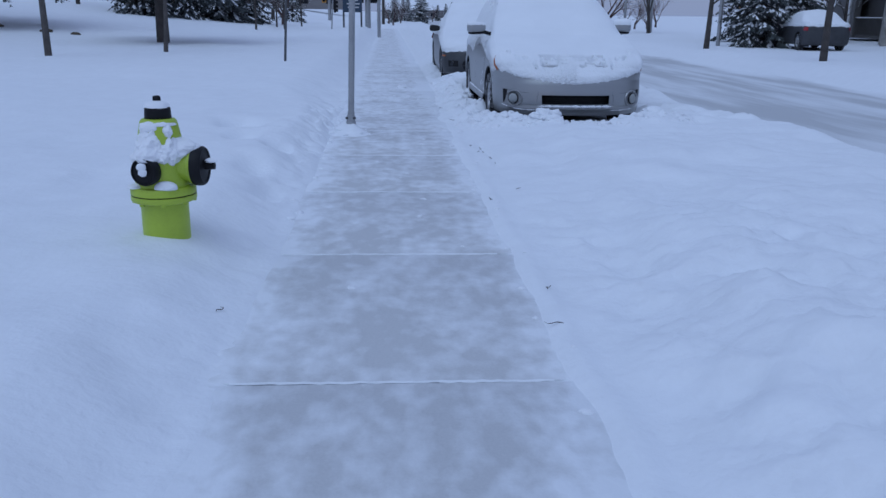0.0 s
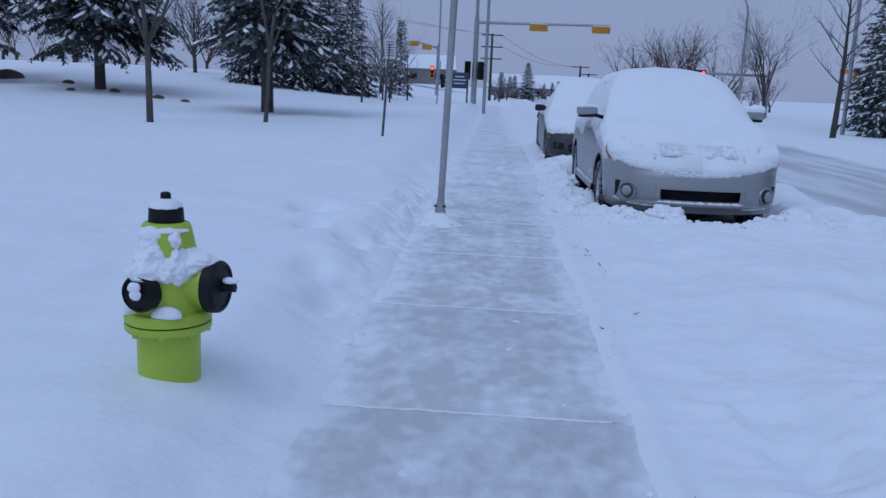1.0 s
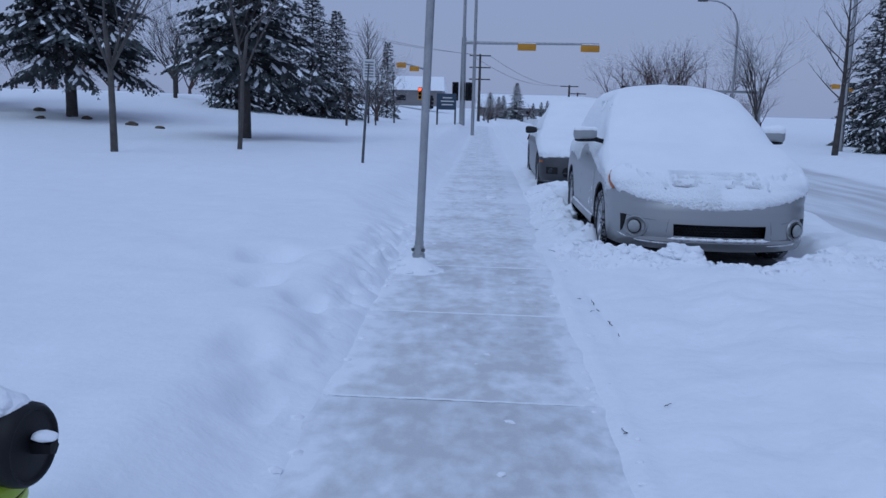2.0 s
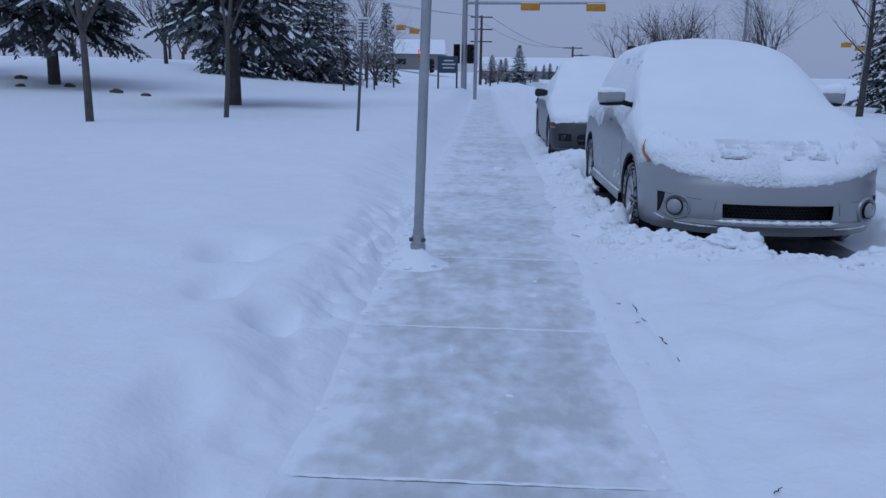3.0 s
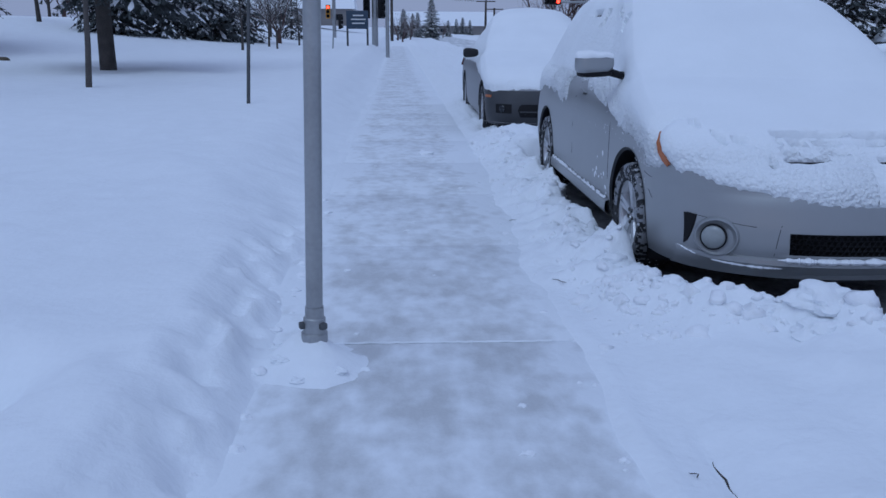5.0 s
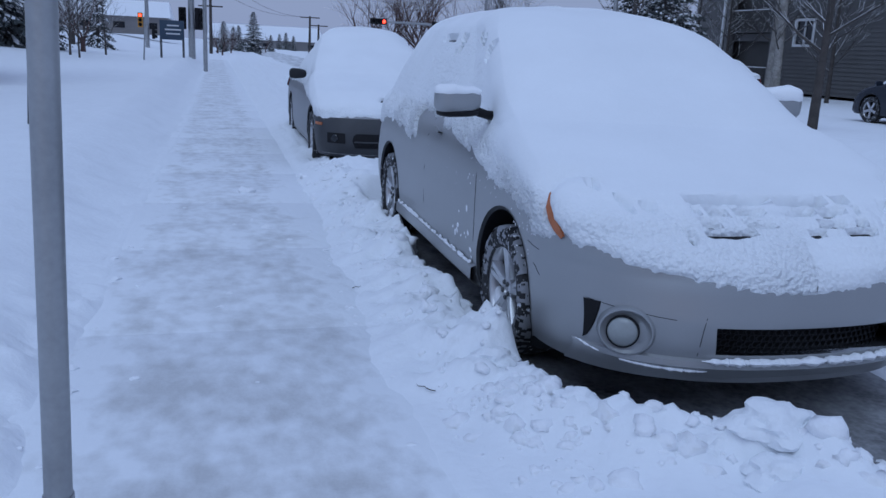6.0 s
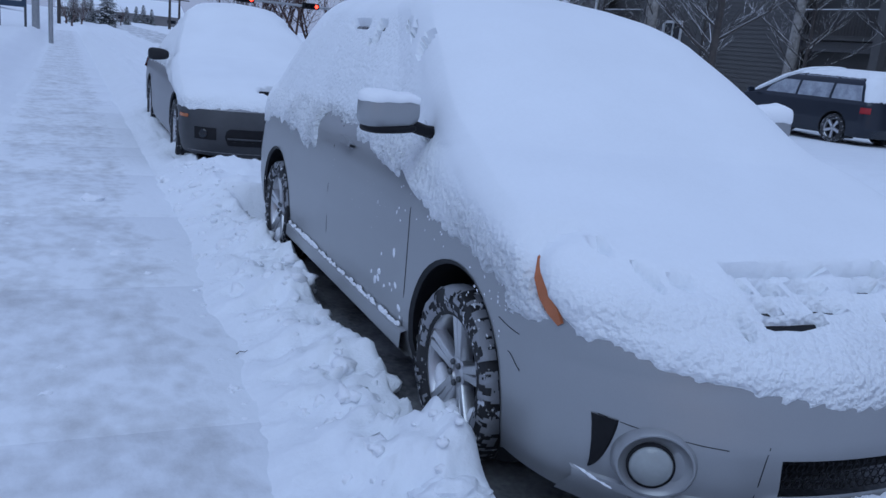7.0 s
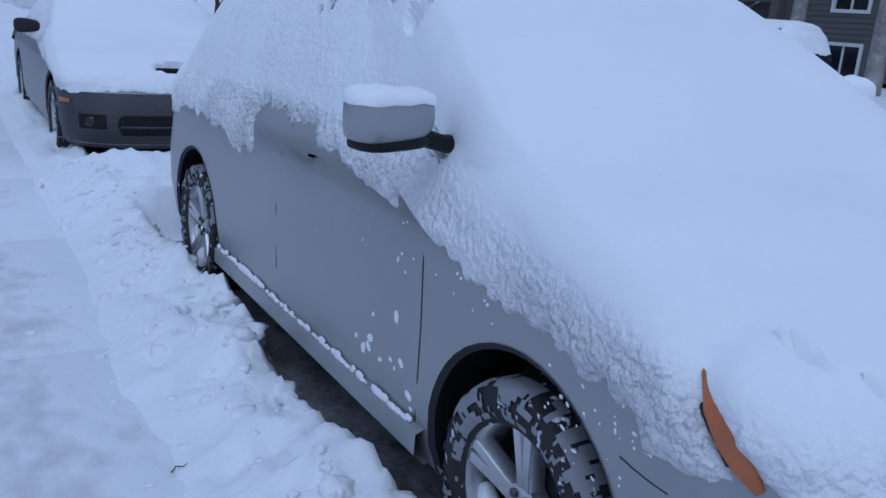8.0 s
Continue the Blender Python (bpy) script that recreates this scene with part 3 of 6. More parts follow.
def sidewall_snow(r, w, seed, lower, upper):
    """Broken sheets of snow frozen to a tyre's sidewall and tread shoulder."""
    bm = bmesh.new()
    prof = [(0.70, 0.475), (0.75, 0.51), (0.80, 0.525), (0.85, 0.535), (0.90, 0.525), (0.95, 0.50), (0.985, 0.43), (1.0, 0.33), (1.005, 0.20)]
    n = 220
    ang = np.arange(n + 1) * 2 * math.pi / n
    rows = []
    for k in range(n + 1):
        a = ang[k % n]
        rows.append([(float(fbm(math.cos(a) * f * 1.3 + seed, math.sin(a) * f * 1.3, 9.0, 4)), a, f, z) for f, z in prof])
    vs = {}
    for k in range(n):
        up = math.cos(ang[k])
        bias = upper * max(0, up) ** 0.7 + lower * max(0, -up)
        for i in range(len(prof) - 1):
            edge = 0.10 * (i >= 5) + 0.08 * (i == 0)
            if rows[k][i][0] + bias + edge < 0.20:
                continue
            q = []
            for kk, ii in ((k, i), ((k + 1) % n, i), ((k + 1) % n, i + 1), (k, i + 1)):
                if (kk, ii) not in vs:
                    v, a, f, z = rows[kk][ii]
                    t = 0.0015 + 0.007 * max(0, v + bias)
                    vs[kk, ii] = bm.verts.new((math.cos(a) * r * (f + t * 0.8), math.sin(a) * r * (f + t * 0.8), z * w + t))
                q.append(vs[kk, ii])
            bm.faces.new(q)
    return bm


def add_wheel(parent, at, side, r, w, spokes=5, twin=True, snow=True):
    m = Matrix.Translation(at) @ Matrix.Rotation(radians(90 * side), 4, "Y")
    bm = tyre_mesh(r, w)
    bmesh.ops.transform(bm, matrix=m, verts=bm.verts)
    ob = part("wheel", bm, RUBBER, parent, "black winter tyre dusted with snow")
    bm = rim_mesh(r, w, spokes, twin)
    bmesh.ops.transform(bm, matrix=m, verts=bm.verts)
    part("rim", bm, ALLOY, ob, "silver alloy rim with broad spokes")
    for k in range(5):
        a = 2 * math.pi * (k + 0.5) / 5
        bm = bmesh.new()
        lathe(bm, [(0.012, w * 0.30), (0.012, w * 0.39), (0.008, w * 0.41), (0, w * 0.41)], 6, m @ Matrix.Translation((math.cos(a) * r * 0.125, math.sin(a) * r * 0.125, 0)))
        part("wheel_nut", bm, STEEL_DARK, ob)
    # Brake disc and its face coloured black for the shade between the spokes.
    bm = bmesh.new()
    lathe(bm, [(0.0, -0.02), (r * 0.63, -0.02), (r * 0.63, w * 0.02), (0, w * 0.02)], 24, m)
    part("brake_disc", bm, BLACK, ob)
    bm = bmesh.new()
    lathe(bm, [(r * 0.44, w * 0.03), (r * 0.44, w * 0.09), (r * 0.12, w * 0.10)], 36, m)
    part("disc_face", bm, DARKTRIM, ob)
    if snow:
        seed = at[1] * 3.1 + side
        bm = sidewall_snow(r, w, seed, 0.06, 0.14 if at[1] < 2 else 0.03)
        bmesh.ops.transform(bm, matrix=m, verts=bm.verts)
        tagged(part("frozen_slush", bm, SLUSH, ob, "grey slush frozen to the sidewall"), kind="stuff")
        bm = bmesh.new()
        # a drift lying in the lower half of the rim
        for k in range(30):
            a = radians(110 + 140 * k / 29)
            size = 0.026 + 0.020 * math.sin(math.pi * k / 29) + 0.008 * noise.noise(Vector((k * 0.9, seed, 0)))
            c = Vector((math.cos(a) * r * 0.585, math.sin(a) * r * 0.585, w * 0.22))
            bmesh.ops.create_icosphere(bm, subdivisions=2, radius=size, matrix=Matrix.Translation(c) @ Matrix.Diagonal((1.1, 1.1, 0.9, 1)))
        bmesh.ops.transform(bm, matrix=m, verts=bm.verts)
        tagged(part("caught_snow", bm, SNOW_ROUGH, ob, "snow caught in the rim and tread"), kind="stuff")
    return ob


def snow_on(sh, name, label, edge, thick, at, levels, seed, rough=0.012, extra=None, fine=1.0):
    """A snow layer over the upper shell. edge(s): the height of its ragged lower rim; thick(h, s): its depth. Below the rim it dips under the paint."""
    n0, n1, n2 = int(60 * fine), int(170 * fine), int(26 * fine)
    ss = np.array([i / n0 for i in range(n0 + 1)] + [1 + i / n1 for i in range(1, n1 + 1)] + [2 + i / n2 for i in range(1, n2 + 1)])
    levels = np.array(levels)
    bm = bmesh.new()
    crust = bm.verts.layers.float.new("crust")
    for side in (1, -1):
        hs, sv = np.meshgrid(levels, ss, indexing="ij")
        P = np.array([[tuple(sh.point(h, s, side)) for s in ss] for h in levels])
        du, dv = np.gradient(P, axis=0), np.gradient(P, axis=1)
        N = np.cross(dv, du)
        N /= np.linalg.norm(N, axis=2, keepdims=True) + 1e-9
        N *= side
        out = P - np.array((0.0, sh.length / 2, 0.5))
        N = np.where((N * out).sum(2, keepdims=True) < 0, -N, N)
        N[:, 0, 0] = 0
        a, b = P[..., 1] + seed + 3 * side, P[..., 2] * 1.0 + np.abs(P[..., 0]) * 0.8
        E = np.array([edge(s, side) for s in ss])[None, :]
        calm = 1 - 0.62 * (1 - step(sv, 0.70, 0.95)) - 0.50 * step(hs, 0.98, 1.06) * step(sv, 1.0, 1.1)
        M = hs - E + (0.030 * fbm(a, b, 4.0, 3) + 0.034 * fbm(a, b, 14.0, 3)) * np.clip(1.45 * calm - 0.45, 0.12, 1) + 0.012 * vnoise(a, b, 45.0)
        T = np.array([[thick(h, s) for s in ss] for h in levels])
        ramp = step(M, 0, 0.06)
        thin = 1 - step(T, 0.03, 0.06)
        soft = np.clip((1 - step(T, 0.026, 0.052)) * (0.75 + 0.5 * fbm(a, b, 2.5, 2)) * (0.4 + 0.6 * calm) * (1 - 0.55 * step(hs, 0.96, 1.06)), 0, 1)
        lift = 0.010 * np.clip(M / 0.012, -1.5, 1) + (T - 0.010) * ramp
        lift = lift + rough * calm * ramp * thin * (fbm(a, b, 7.0, 2) * 0.8 + clumps(a, b, 24.0) * 0.5 - 0.25)
        lift = lift + 0.012 * fbm(P[..., 0] + seed, P[..., 1], 1.6, 2) * (1 - thin)
        if extra is not None:
            lift = lift + extra(P, N, hs, sv, side)
        lift = np.maximum(lift, -0.02)
        Q = P + N * lift[..., None]
        Q[..., 2] += 0.25 * np.maximum(lift, 0) * ramp
        Q[:, sv[0] == 0.0, 0] = 0
        Q[:, sv[0] == 3.0, 0] = 0
        keep = (M > -0.05)
        vs = [[None] * len(ss) for _ in levels]
        for i in range(len(levels) - 1):
            for j in range(len(ss) - 1):
                if not keep[i:i + 2, j:j + 2].any() or (lift[i:i + 2, j:j + 2] < -0.008).all():
                    continue
                q = []
                for ii, jj in ((i, j), (i, j + 1), (i + 1, j + 1), (i + 1, j)):
                    if vs[ii][jj] is None:
                        vs[ii][jj] = bm.verts.new(Q[ii, jj])
                        vs[ii][jj][crust] = soft[ii, jj]
                    q.append(vs[ii][jj])
                bm.faces.new(q if side > 0 else q[::-1])
        top = [v for v in vs[-1] if v is not None]
        mid = [bm.verts.new((0, v.co.y, v.co.z + 0.015)) for v in top]
        for j in range(len(top) - 1):
            q = (top[j], top[j + 1], mid[j + 1], mid[j])
            bm.faces.new(q if side > 0 else q[::-1])
    bmesh.ops.remove_doubles(bm, verts=bm.verts, dist=0.0012)
    bmesh.ops.transform(bm, matrix=Matrix.Translation(at), verts=bm.verts)
    ob = solid(name, bm, SNOW_CRUST, label, "snow")
    for p in ob.data.polygons:
        p.use_smooth = True
    return ob


def strip_on(sh, bm, path, width, lift, side):
    """A narrow band laid on the shell along (u, h) pairs of the flank."""
    pts, nrm = [], []
    for u, h in path:
        s = sh.at_u(h, u)
        nrm.append(sh.normal(h, s, side))
        pts.append(sh.point(h, s, side))
    prev = None
    for k, p in enumerate(pts):
        d = (pts[min(k + 1, len(pts) - 1)] - pts[max(k - 1, 0)]).normalized()
        w = d.cross(nrm[k]).normalized()
        wd = width[k] if isinstance(width, (list, tuple)) else width
        lf = lift[k] if isinstance(lift, (list, tuple)) else lift
        ring = [bm.verts.new(c) for c in (p - w * wd / 2 - nrm[k] * 0.004, p - w * wd * 0.42 + nrm[k] * lf, p + w * wd * 0.42 + nrm[k] * lf, p + w * wd / 2 - nrm[k] * 0.004)]
        if prev:
            for i in range(3):
                bm.faces.new((prev[i], ring[i], ring[i + 1], prev[i + 1]))
        prev = ring


def lump(bm, at, size, seed, flat=0.35, sub=3, rough=0.12):
    """A soft heap of snow with a flattened underside."""
    r = bmesh.ops.create_icosphere(bm, subdivisions=sub, radius=1.0)
    for v in r["verts"]:
        p = v.co.copy()
        k = 1 + rough * noise.fractal(p * 1.6 + Vector((seed, 0, 0)), 1.0, 2.0, 3)
        if p.z < 0:
            p.z *= flat
        v.co = Vector((p.x * size[0] * k, p.y * size[1] * k, p.z * size[2] * k)) + Vector(at)


def nose_s(sh, v, h):
    """The s on the nose at which the outline stands v off the middle line."""
    return (2 / math.pi) * math.asin(min(1.0, (v / sh.width(h) / 0.985) ** (1 / sh.bow(h))))


def nose_band(sh, bm, path, width, lift, side):
    """A thin band laid on the nose along (v, h) pairs."""
    prev = None
    at = [(sh.point(h, nose_s(sh, v, h), side), sh.normal(h, nose_s(sh, v, h), side)) for v, h in path]
    for k, (p, n) in enumerate(at):
        d = (at[min(k + 1, len(at) - 1)][0] - at[max(k - 1, 0)][0]).normalized()
        w = d.cross(n).normalized() * width / 2
        ring = [bm.verts.new(c) for c in (p - w - n * 0.003, p - w * 0.8 + n * lift, p + w * 0.8 + n * lift, p + w - n * 0.003)]
        if prev:
            for i in range(3):
                bm.faces.new((prev[i], ring[i], ring[i + 1], prev[i + 1]))
        prev = ring


def snow_ridge(bm, pts, size, seed, squash=0.8):
    """An uneven ridge of snow along points, lying on a ledge."""
    prev = None
    pts = [Vector(p) for p in pts]
    for k, p in enumerate(pts):
        f = k / (len(pts) - 1)
        r = size * (0.75 + 0.7 * noise.noise(Vector((k * 0.21, seed, 0))) + 0.35 * noise.noise(Vector((k * 0.9, seed, 3)))) * min(1, 9 * f + 0.1, 9 * (1 - f) + 0.1)
        r = max(r, 0.001)
        d = (pts[min(k + 1, len(pts) - 1)] - pts[max(k - 1, 0)]).normalized()
        out = Vector((d.y, -d.x, 0)).normalized()
        ring = [bm.verts.new(p + out * math.cos(q * math.pi / 4) * r + Vector((0, 0, math.sin(q * math.pi / 4) * r * squash))) for q in range(8)]
        if prev:
            for q in range(8):
                bm.faces.new((prev[q], ring[q], ring[(q + 1) % 8], prev[(q + 1) % 8]))
        prev = ring


def mirror_mesh(side, size=(0.20, 0.11, 0.15)):
    """A door mirror's rounded housing, swelling outwards."""
    bm = bmesh.new()
    bmesh.ops.create_uvsphere(bm, u_segments=28, v_segments=18, radius=1.0)
    for v in bm.verts:
        x, y, z = v.co
        f = lambda c, p: math.copysign(abs(c) ** p, c)
        x, y, z = f(x, 0.62), f(y, 0.75), f(z, 0.62)
        if y > 0.45:
            y = 0.45
        z *= 0.86 + 0.14 * x * side
        v.co = (x * size[0] / 2, y * size[1] / 2, z * size[2] / 2)
    return bm


def level_list(low, high, coarse_to, n1, n2):
    a = [low + (coarse_to - low) * i / n1 for i in range(n1)]
    return a + [coarse_to + (high - coarse_to) * (1 - (1 - i / n2) ** 1.6) for i in range(n2 + 1)]


# the silver hatchback beside the pavement
CAR_X, CAR_Y = 2.08, 8.93
HATCH = Shell(
    4.37,
    front=[(0.15, 0.10), (0.20, 0.05), (0.26, 0.015), (0.34, 0.0), (0.45, 0.005), (0.55, 0.03), (0.62, 0.065), (0.68, 0.13), (0.74, 0.24), (0.80, 0.42), (0.86, 0.63), (0.92, 0.84), (0.97, 1.00), (1.02, 1.08), (1.12, 1.24), (1.25, 1.46), (1.38, 1.72), (1.45, 1.92), (1.50, 2.15), (1.535, 2.45), (1.55, 2.75)],
    rear=[(0.15, 4.22), (0.25, 4.30), (0.45, 4.37), (0.60, 4.36), (0.80, 4.31), (0.95, 4.26), (1.05, 4.20), (1.20, 4.05), (1.35, 3.90), (1.45, 3.80), (1.51, 3.62), (1.55, 3.30)],
    width=[(0.15, 0.80), (0.20, 0.845), (0.28, 0.868), (0.40, 0.88), (0.60, 0.885), (0.75, 0.878), (0.84, 0.865), (0.90, 0.845), (0.95, 0.815), (0.98, 0.785), (1.02, 0.765), (1.15, 0.73), (1.30, 0.67), (1.40, 0.62), (1.47, 0.55), (1.51, 0.46), (1.535, 0.34), (1.55, 0.18)],
    hub_f=1.03, hub_r=3.63, wheel=0.298, arch=0.362,
    depth_f=((0.15, 0.66), (0.58, 0.66), (0.68, 0.56), (0.78, 0.32), (0.84, 0.27), (0.95, 0.32), (1.05, 0.42), (1.55, 0.42)),
    bow=((0.15, 0.86), (0.60, 0.84), (0.78, 0.62), (1.0, 0.66), (1.55, 0.74)))


def fog_at(sh, side):
    s = nose_s(sh, 0.668, 0.380)
    n = (sh.normal(0.380, s, side) + Vector((0, -0.22, 0))).normalized()
    return sh.point(0.380, s, side), n


def build_hatchback():
    sh = HATCH
    car = thing("hatchback_car", "silver hatchback parked at the kerb under thick snow", "car", (CAR_X, CAR_Y, ROAD_Z))
    # the lower intake and the fog lamp pockets are openings in the bumper
    intake = lambda v, u, h: u < 0.30 and v < 0.375 + 0.05 * (h - 0.33) and 0.315 < h < 0.415
    part("body", body_mesh(sh, level_list(0.95, 1.55, 1.30, 12, 12), 0.20, (intake,)), SILVER, car, "silver painted body shell")
    for side in (-1, 1):
        for hub in (sh.hub_f, sh.hub_r):
            part("wheel_arch", arch_liner(sh, hub, side), DARKTRIM, car)
            add_wheel(car, (side * 0.765, hub, sh.wheel), side, 0.298, 0.205)
    bm = bmesh.new()
    box(bm, 0, 2.2, 0.24, 1.45, 3.8, 0.06, 0.02)
    box(bm, 0, 2.35, 0.55, 1.2, 3.2, 0.5, 0.05)
    part("underbody", bm, DARKTRIM, car)
    # intake: dark recess and a mesh of dark bars
    bm = bmesh.new()
    box(bm, 0, 0.20, 0.365, 0.84, 0.10, 0.15, 0.01)
    part("intake_recess", bm, BLACK, car)
    bm = bmesh.new()
    for r in range(4):
        for c in range(-13, 14):
            x = (c + 0.5 * (r % 2)) * 0.028
            if abs(x) > 0.37:
                continue
            z = 0.33 + r * 0.0235
            u = 0.035 + 0.66 * abs(x) ** 2.2
            pts = [Vector((x + math.cos(k * math.pi / 3) * 0.0145, u, z + math.sin(k * math.pi / 3) * 0.0125)) for k in range(7)]
            for a, b in zip(pts, pts[1:]):
                tube(bm, [a, b], [0.0022, 0.0022], 3, False)
    part("intake_mesh", bm, DARKTRIM, car, "black honeycomb intake mesh")
    bm = bmesh.new()
    prev = None
    for k in range(31):
        x = -0.80 + 1.60 * k / 30
        s = abs(x)
        u = sh.outline(0.30, min(1.0, (2 / math.pi) * math.asin(min(1, (s / 0.868 / 0.985) ** (1 / sh.bow(0.38))))))[0]
        ring = [bm.verts.new(c) for c in ((x, u + 0.01, 0.31), (x, u - 0.018, 0.298), (x, u - 0.022, 0.275), (x, u + 0.02, 0.235), (x, u + 0.05, 0.20))]
        if prev:
            for i in range(4):
                bm.faces.new((prev[i], ring[i], ring[i + 1], prev[i + 1]))
        prev = ring
    part("front_lip", bm, SILVER, car)
    bm = bmesh.new()
    for side in (-1, 1):
        for h, w in ((0.786, 0.016), (0.763, 0.016), (0.738, 0.014), (0.716, 0.014)):
            nose_band(sh, bm, [(0.05 + 0.03 * k, h) for k in range(12)], 2.6 * w, 0.004, side)
    tagged(part("grille", bm, BLACK, car, "black grille slots mostly hidden by snow"), kind="stuff")
    for side in (-1, 1):
        # fog lamp: lens deep in a round scoop, with a tall dark slot outboard and a crease above
        p, n = fog_at(sh, side)
        m = toward(p, n)
        bm = bmesh.new()
        lathe(bm, [(0.106, -0.030), (0.098, 0.008), (0.092, 0.016), (0.087, 0.016), (0.080, 0.009), (0.066, 0.003), (0, 0.002)], 44, m @ Matrix.Diagonal((1.08, 0.94, 1, 1)))
        bez = part("fog_lamp", bm, SILVER, car, "round fog lamp in a silver scoop")
        out = m @ Matrix.Translation((m.inverted().to_3x3() @ Vector((side, 0, 0))) * 0.014)
        bm = bmesh.new()
        lathe(bm, [(0.057, 0.0), (0.056, 0.012), (0.048, 0.022), (0.028, 0.029), (0, 0.032)], 32, out)
        part("lens", bm, LENS, bez, "clear round lamp lens")
        bm = bmesh.new()
        lathe(bm, [(0.062, 0.0), (0.061, 0.013), (0.057, 0.014), (0.056, 0.0)], 36, out)
        part("lens_ring", bm, BLACK, bez)
        bm = bmesh.new()
        lump(bm, p + n * 0.006 + Vector((-side * 0.048, 0, -0.036)), (0.034, 0.018, 0.026), 3.0 * side, 0.8, 3, 0.25)
        tagged(part("caught_snow", bm, SNOW_ROUGH, bez, "snow caught in the lamp's scoop"), kind="stuff")
        bm = bmesh.new()
        prev = None
        for k in range(13):
            f = k / 12
            h2 = 0.472 - 0.150 * f
            v_out = 0.786 - 0.010 * f
            wide = 0.042 * (1 - f) ** 0.7 + 0.003
            ring = []
            for q, sink in ((0, -0.006), (0.06, 0.0), (0.9, 0.0), (1, -0.006)):
                s3 = nose_s(sh, v_out - wide * q, h2)
                ring.append(bm.verts.new(sh.point(h2, s3, side) + sh.normal(h2, s3, side) * (sink + 0.006)))
            if prev:
                for q in range(3):
                    bm.faces.new((prev[q], ring[q], ring[q + 1], prev[q + 1]))
            prev = ring
        part("fog_slot", bm, BLACK, car, "tall black slot beside the fog lamp")
        # Thin black band paints the shade along the crease above the lamp.
        bm = bmesh.new()
        nose_band(sh, bm, [(0.775, 0.474), (0.72, 0.466), (0.65, 0.458), (0.58, 0.450), (0.52, 0.445)], 0.0025, 0.0015, side)
        part("panel_gap", bm, BLACK, car)
        bm = bmesh.new()
        nose_band(sh, bm, [(0.440, 0.315), (0.436, 0.36), (0.428, 0.42), (0.420, 0.46)], 0.003, 0.001, side)
        part("panel_gap", bm, DARKTRIM, car)
        # dark headlamp glass under the snow
        hl = [0.695 + 0.018 * k for k in range(9)]
        bm, _ = shell_grid(sh, hl, [0.36 + 0.05 * k for k in range(12)], side, lambda h, s: 0.003)
        part("headlamp", bm, DARKGLASS, car, "headlamp glass buried under snow")
        # amber side marker at the headlamp's outer edge
        bm = bmesh.new()
        strip_on(sh, bm, [(0.660, 0.852), (0.626, 0.832), (0.588, 0.804), (0.548, 0.773), (0.510, 0.740), (0.476, 0.707), (0.448, 0.674)], [0.010, 0.020, 0.026, 0.034, 0.040, 0.042, 0.016], [0.036, 0.031, 0.025, 0.020, 0.017, 0.015, 0.010], side)
        part("side_marker_lamp", bm, AMBER, car, "amber side marker lens")
        # door seams, wing seam and door handle
        for gap in ([(1.47, 0.30), (1.455, 0.45), (1.45, 0.60), (1.47, 0.75), (1.50, 0.86), (1.52, 0.94)], [(2.50, 0.28), (2.50, 0.45), (2.51, 0.65), (2.52, 0.85), (2.53, 0.95)], [(0.60, 0.592), (0.64, 0.594), (0.68, 0.598), (0.72, 0.604)], [(0.58, 0.490), (0.60, 0.500), (0.62, 0.514), (0.635, 0.522), (0.650, 0.524)]):
            bm = bmesh.new()
            strip_on(sh, bm, gap, 0.0045 if len(gap) > 4 and gap[0][0] > 1 else 0.0026, 0.0012, side)
            part("panel_gap", bm, BLACK, car)
        bm = bmesh.new()
        strip_on(sh, bm, [(2.24, 0.885), (2.27, 0.888), (2.34, 0.893), (2.41, 0.898), (2.45, 0.898)], [0.012, 0.03, 0.034, 0.03, 0.012], 0.028, side)
        part("door_handle", bm, SILVER, car)
        # sill skirt
        bm = bmesh.new()
        prev = None
        for k in range(25):
            u = 1.42 + (3.24 - 1.42) * k / 24
            v = sh.width(0.28) + 0.012
            ring = [bm.verts.new((side * a, u, b)) for a, b in ((v - 0.03, 0.315), (v + 0.012, 0.30), (v + 0.014, 0.24), (v - 0.02, 0.205), (v - 0.16, 0.20))]
            if prev:
                for i in range(4):
                    bm.faces.new((prev[i], ring[i], ring[i + 1], prev[i + 1]))
            prev = ring
        part("sill_skirt", bm, SILVER, car)
        # door mirror
        fold = 0.10 if side > 0 else 0.0
        bm = mirror_mesh(side, (0.235, 0.15, 0.155))
        bmesh.ops.transform(bm, matrix=Matrix.Translation((side * (0.985 - fold * 0.9), 1.49 + fold, 1.125 + fold * 0.2)) @ Matrix.Rotation(radians(-12 * side), 4, "Z"), verts=bm.verts)
        mir = part("door_mirror", bm, SILVER, car)
        bm = mirror_mesh(side, (0.215, 0.135, 0.05))
        bmesh.ops.transform(bm, matrix=Matrix.Translation((side * (0.98 - fold * 0.9), 1.495 + fold, 1.064 + fold * 0.2)) @ Matrix.Rotation(radians(-12 * side), 4, "Z"), verts=bm.verts)
        part("mirror_underside", bm, BLACK, mir, "black underside of the mirror housing")
        bm = bmesh.new()
        tube(bm, [(side * 0.74, 1.52 + fold, 1.04), (side * 0.83, 1.50 + fold, 1.055), (side * 0.90, 1.49 + fold, 1.075)], [0.03, 0.022, 0.024], 10)
        part("mirror_stem", bm, BLACK, mir)
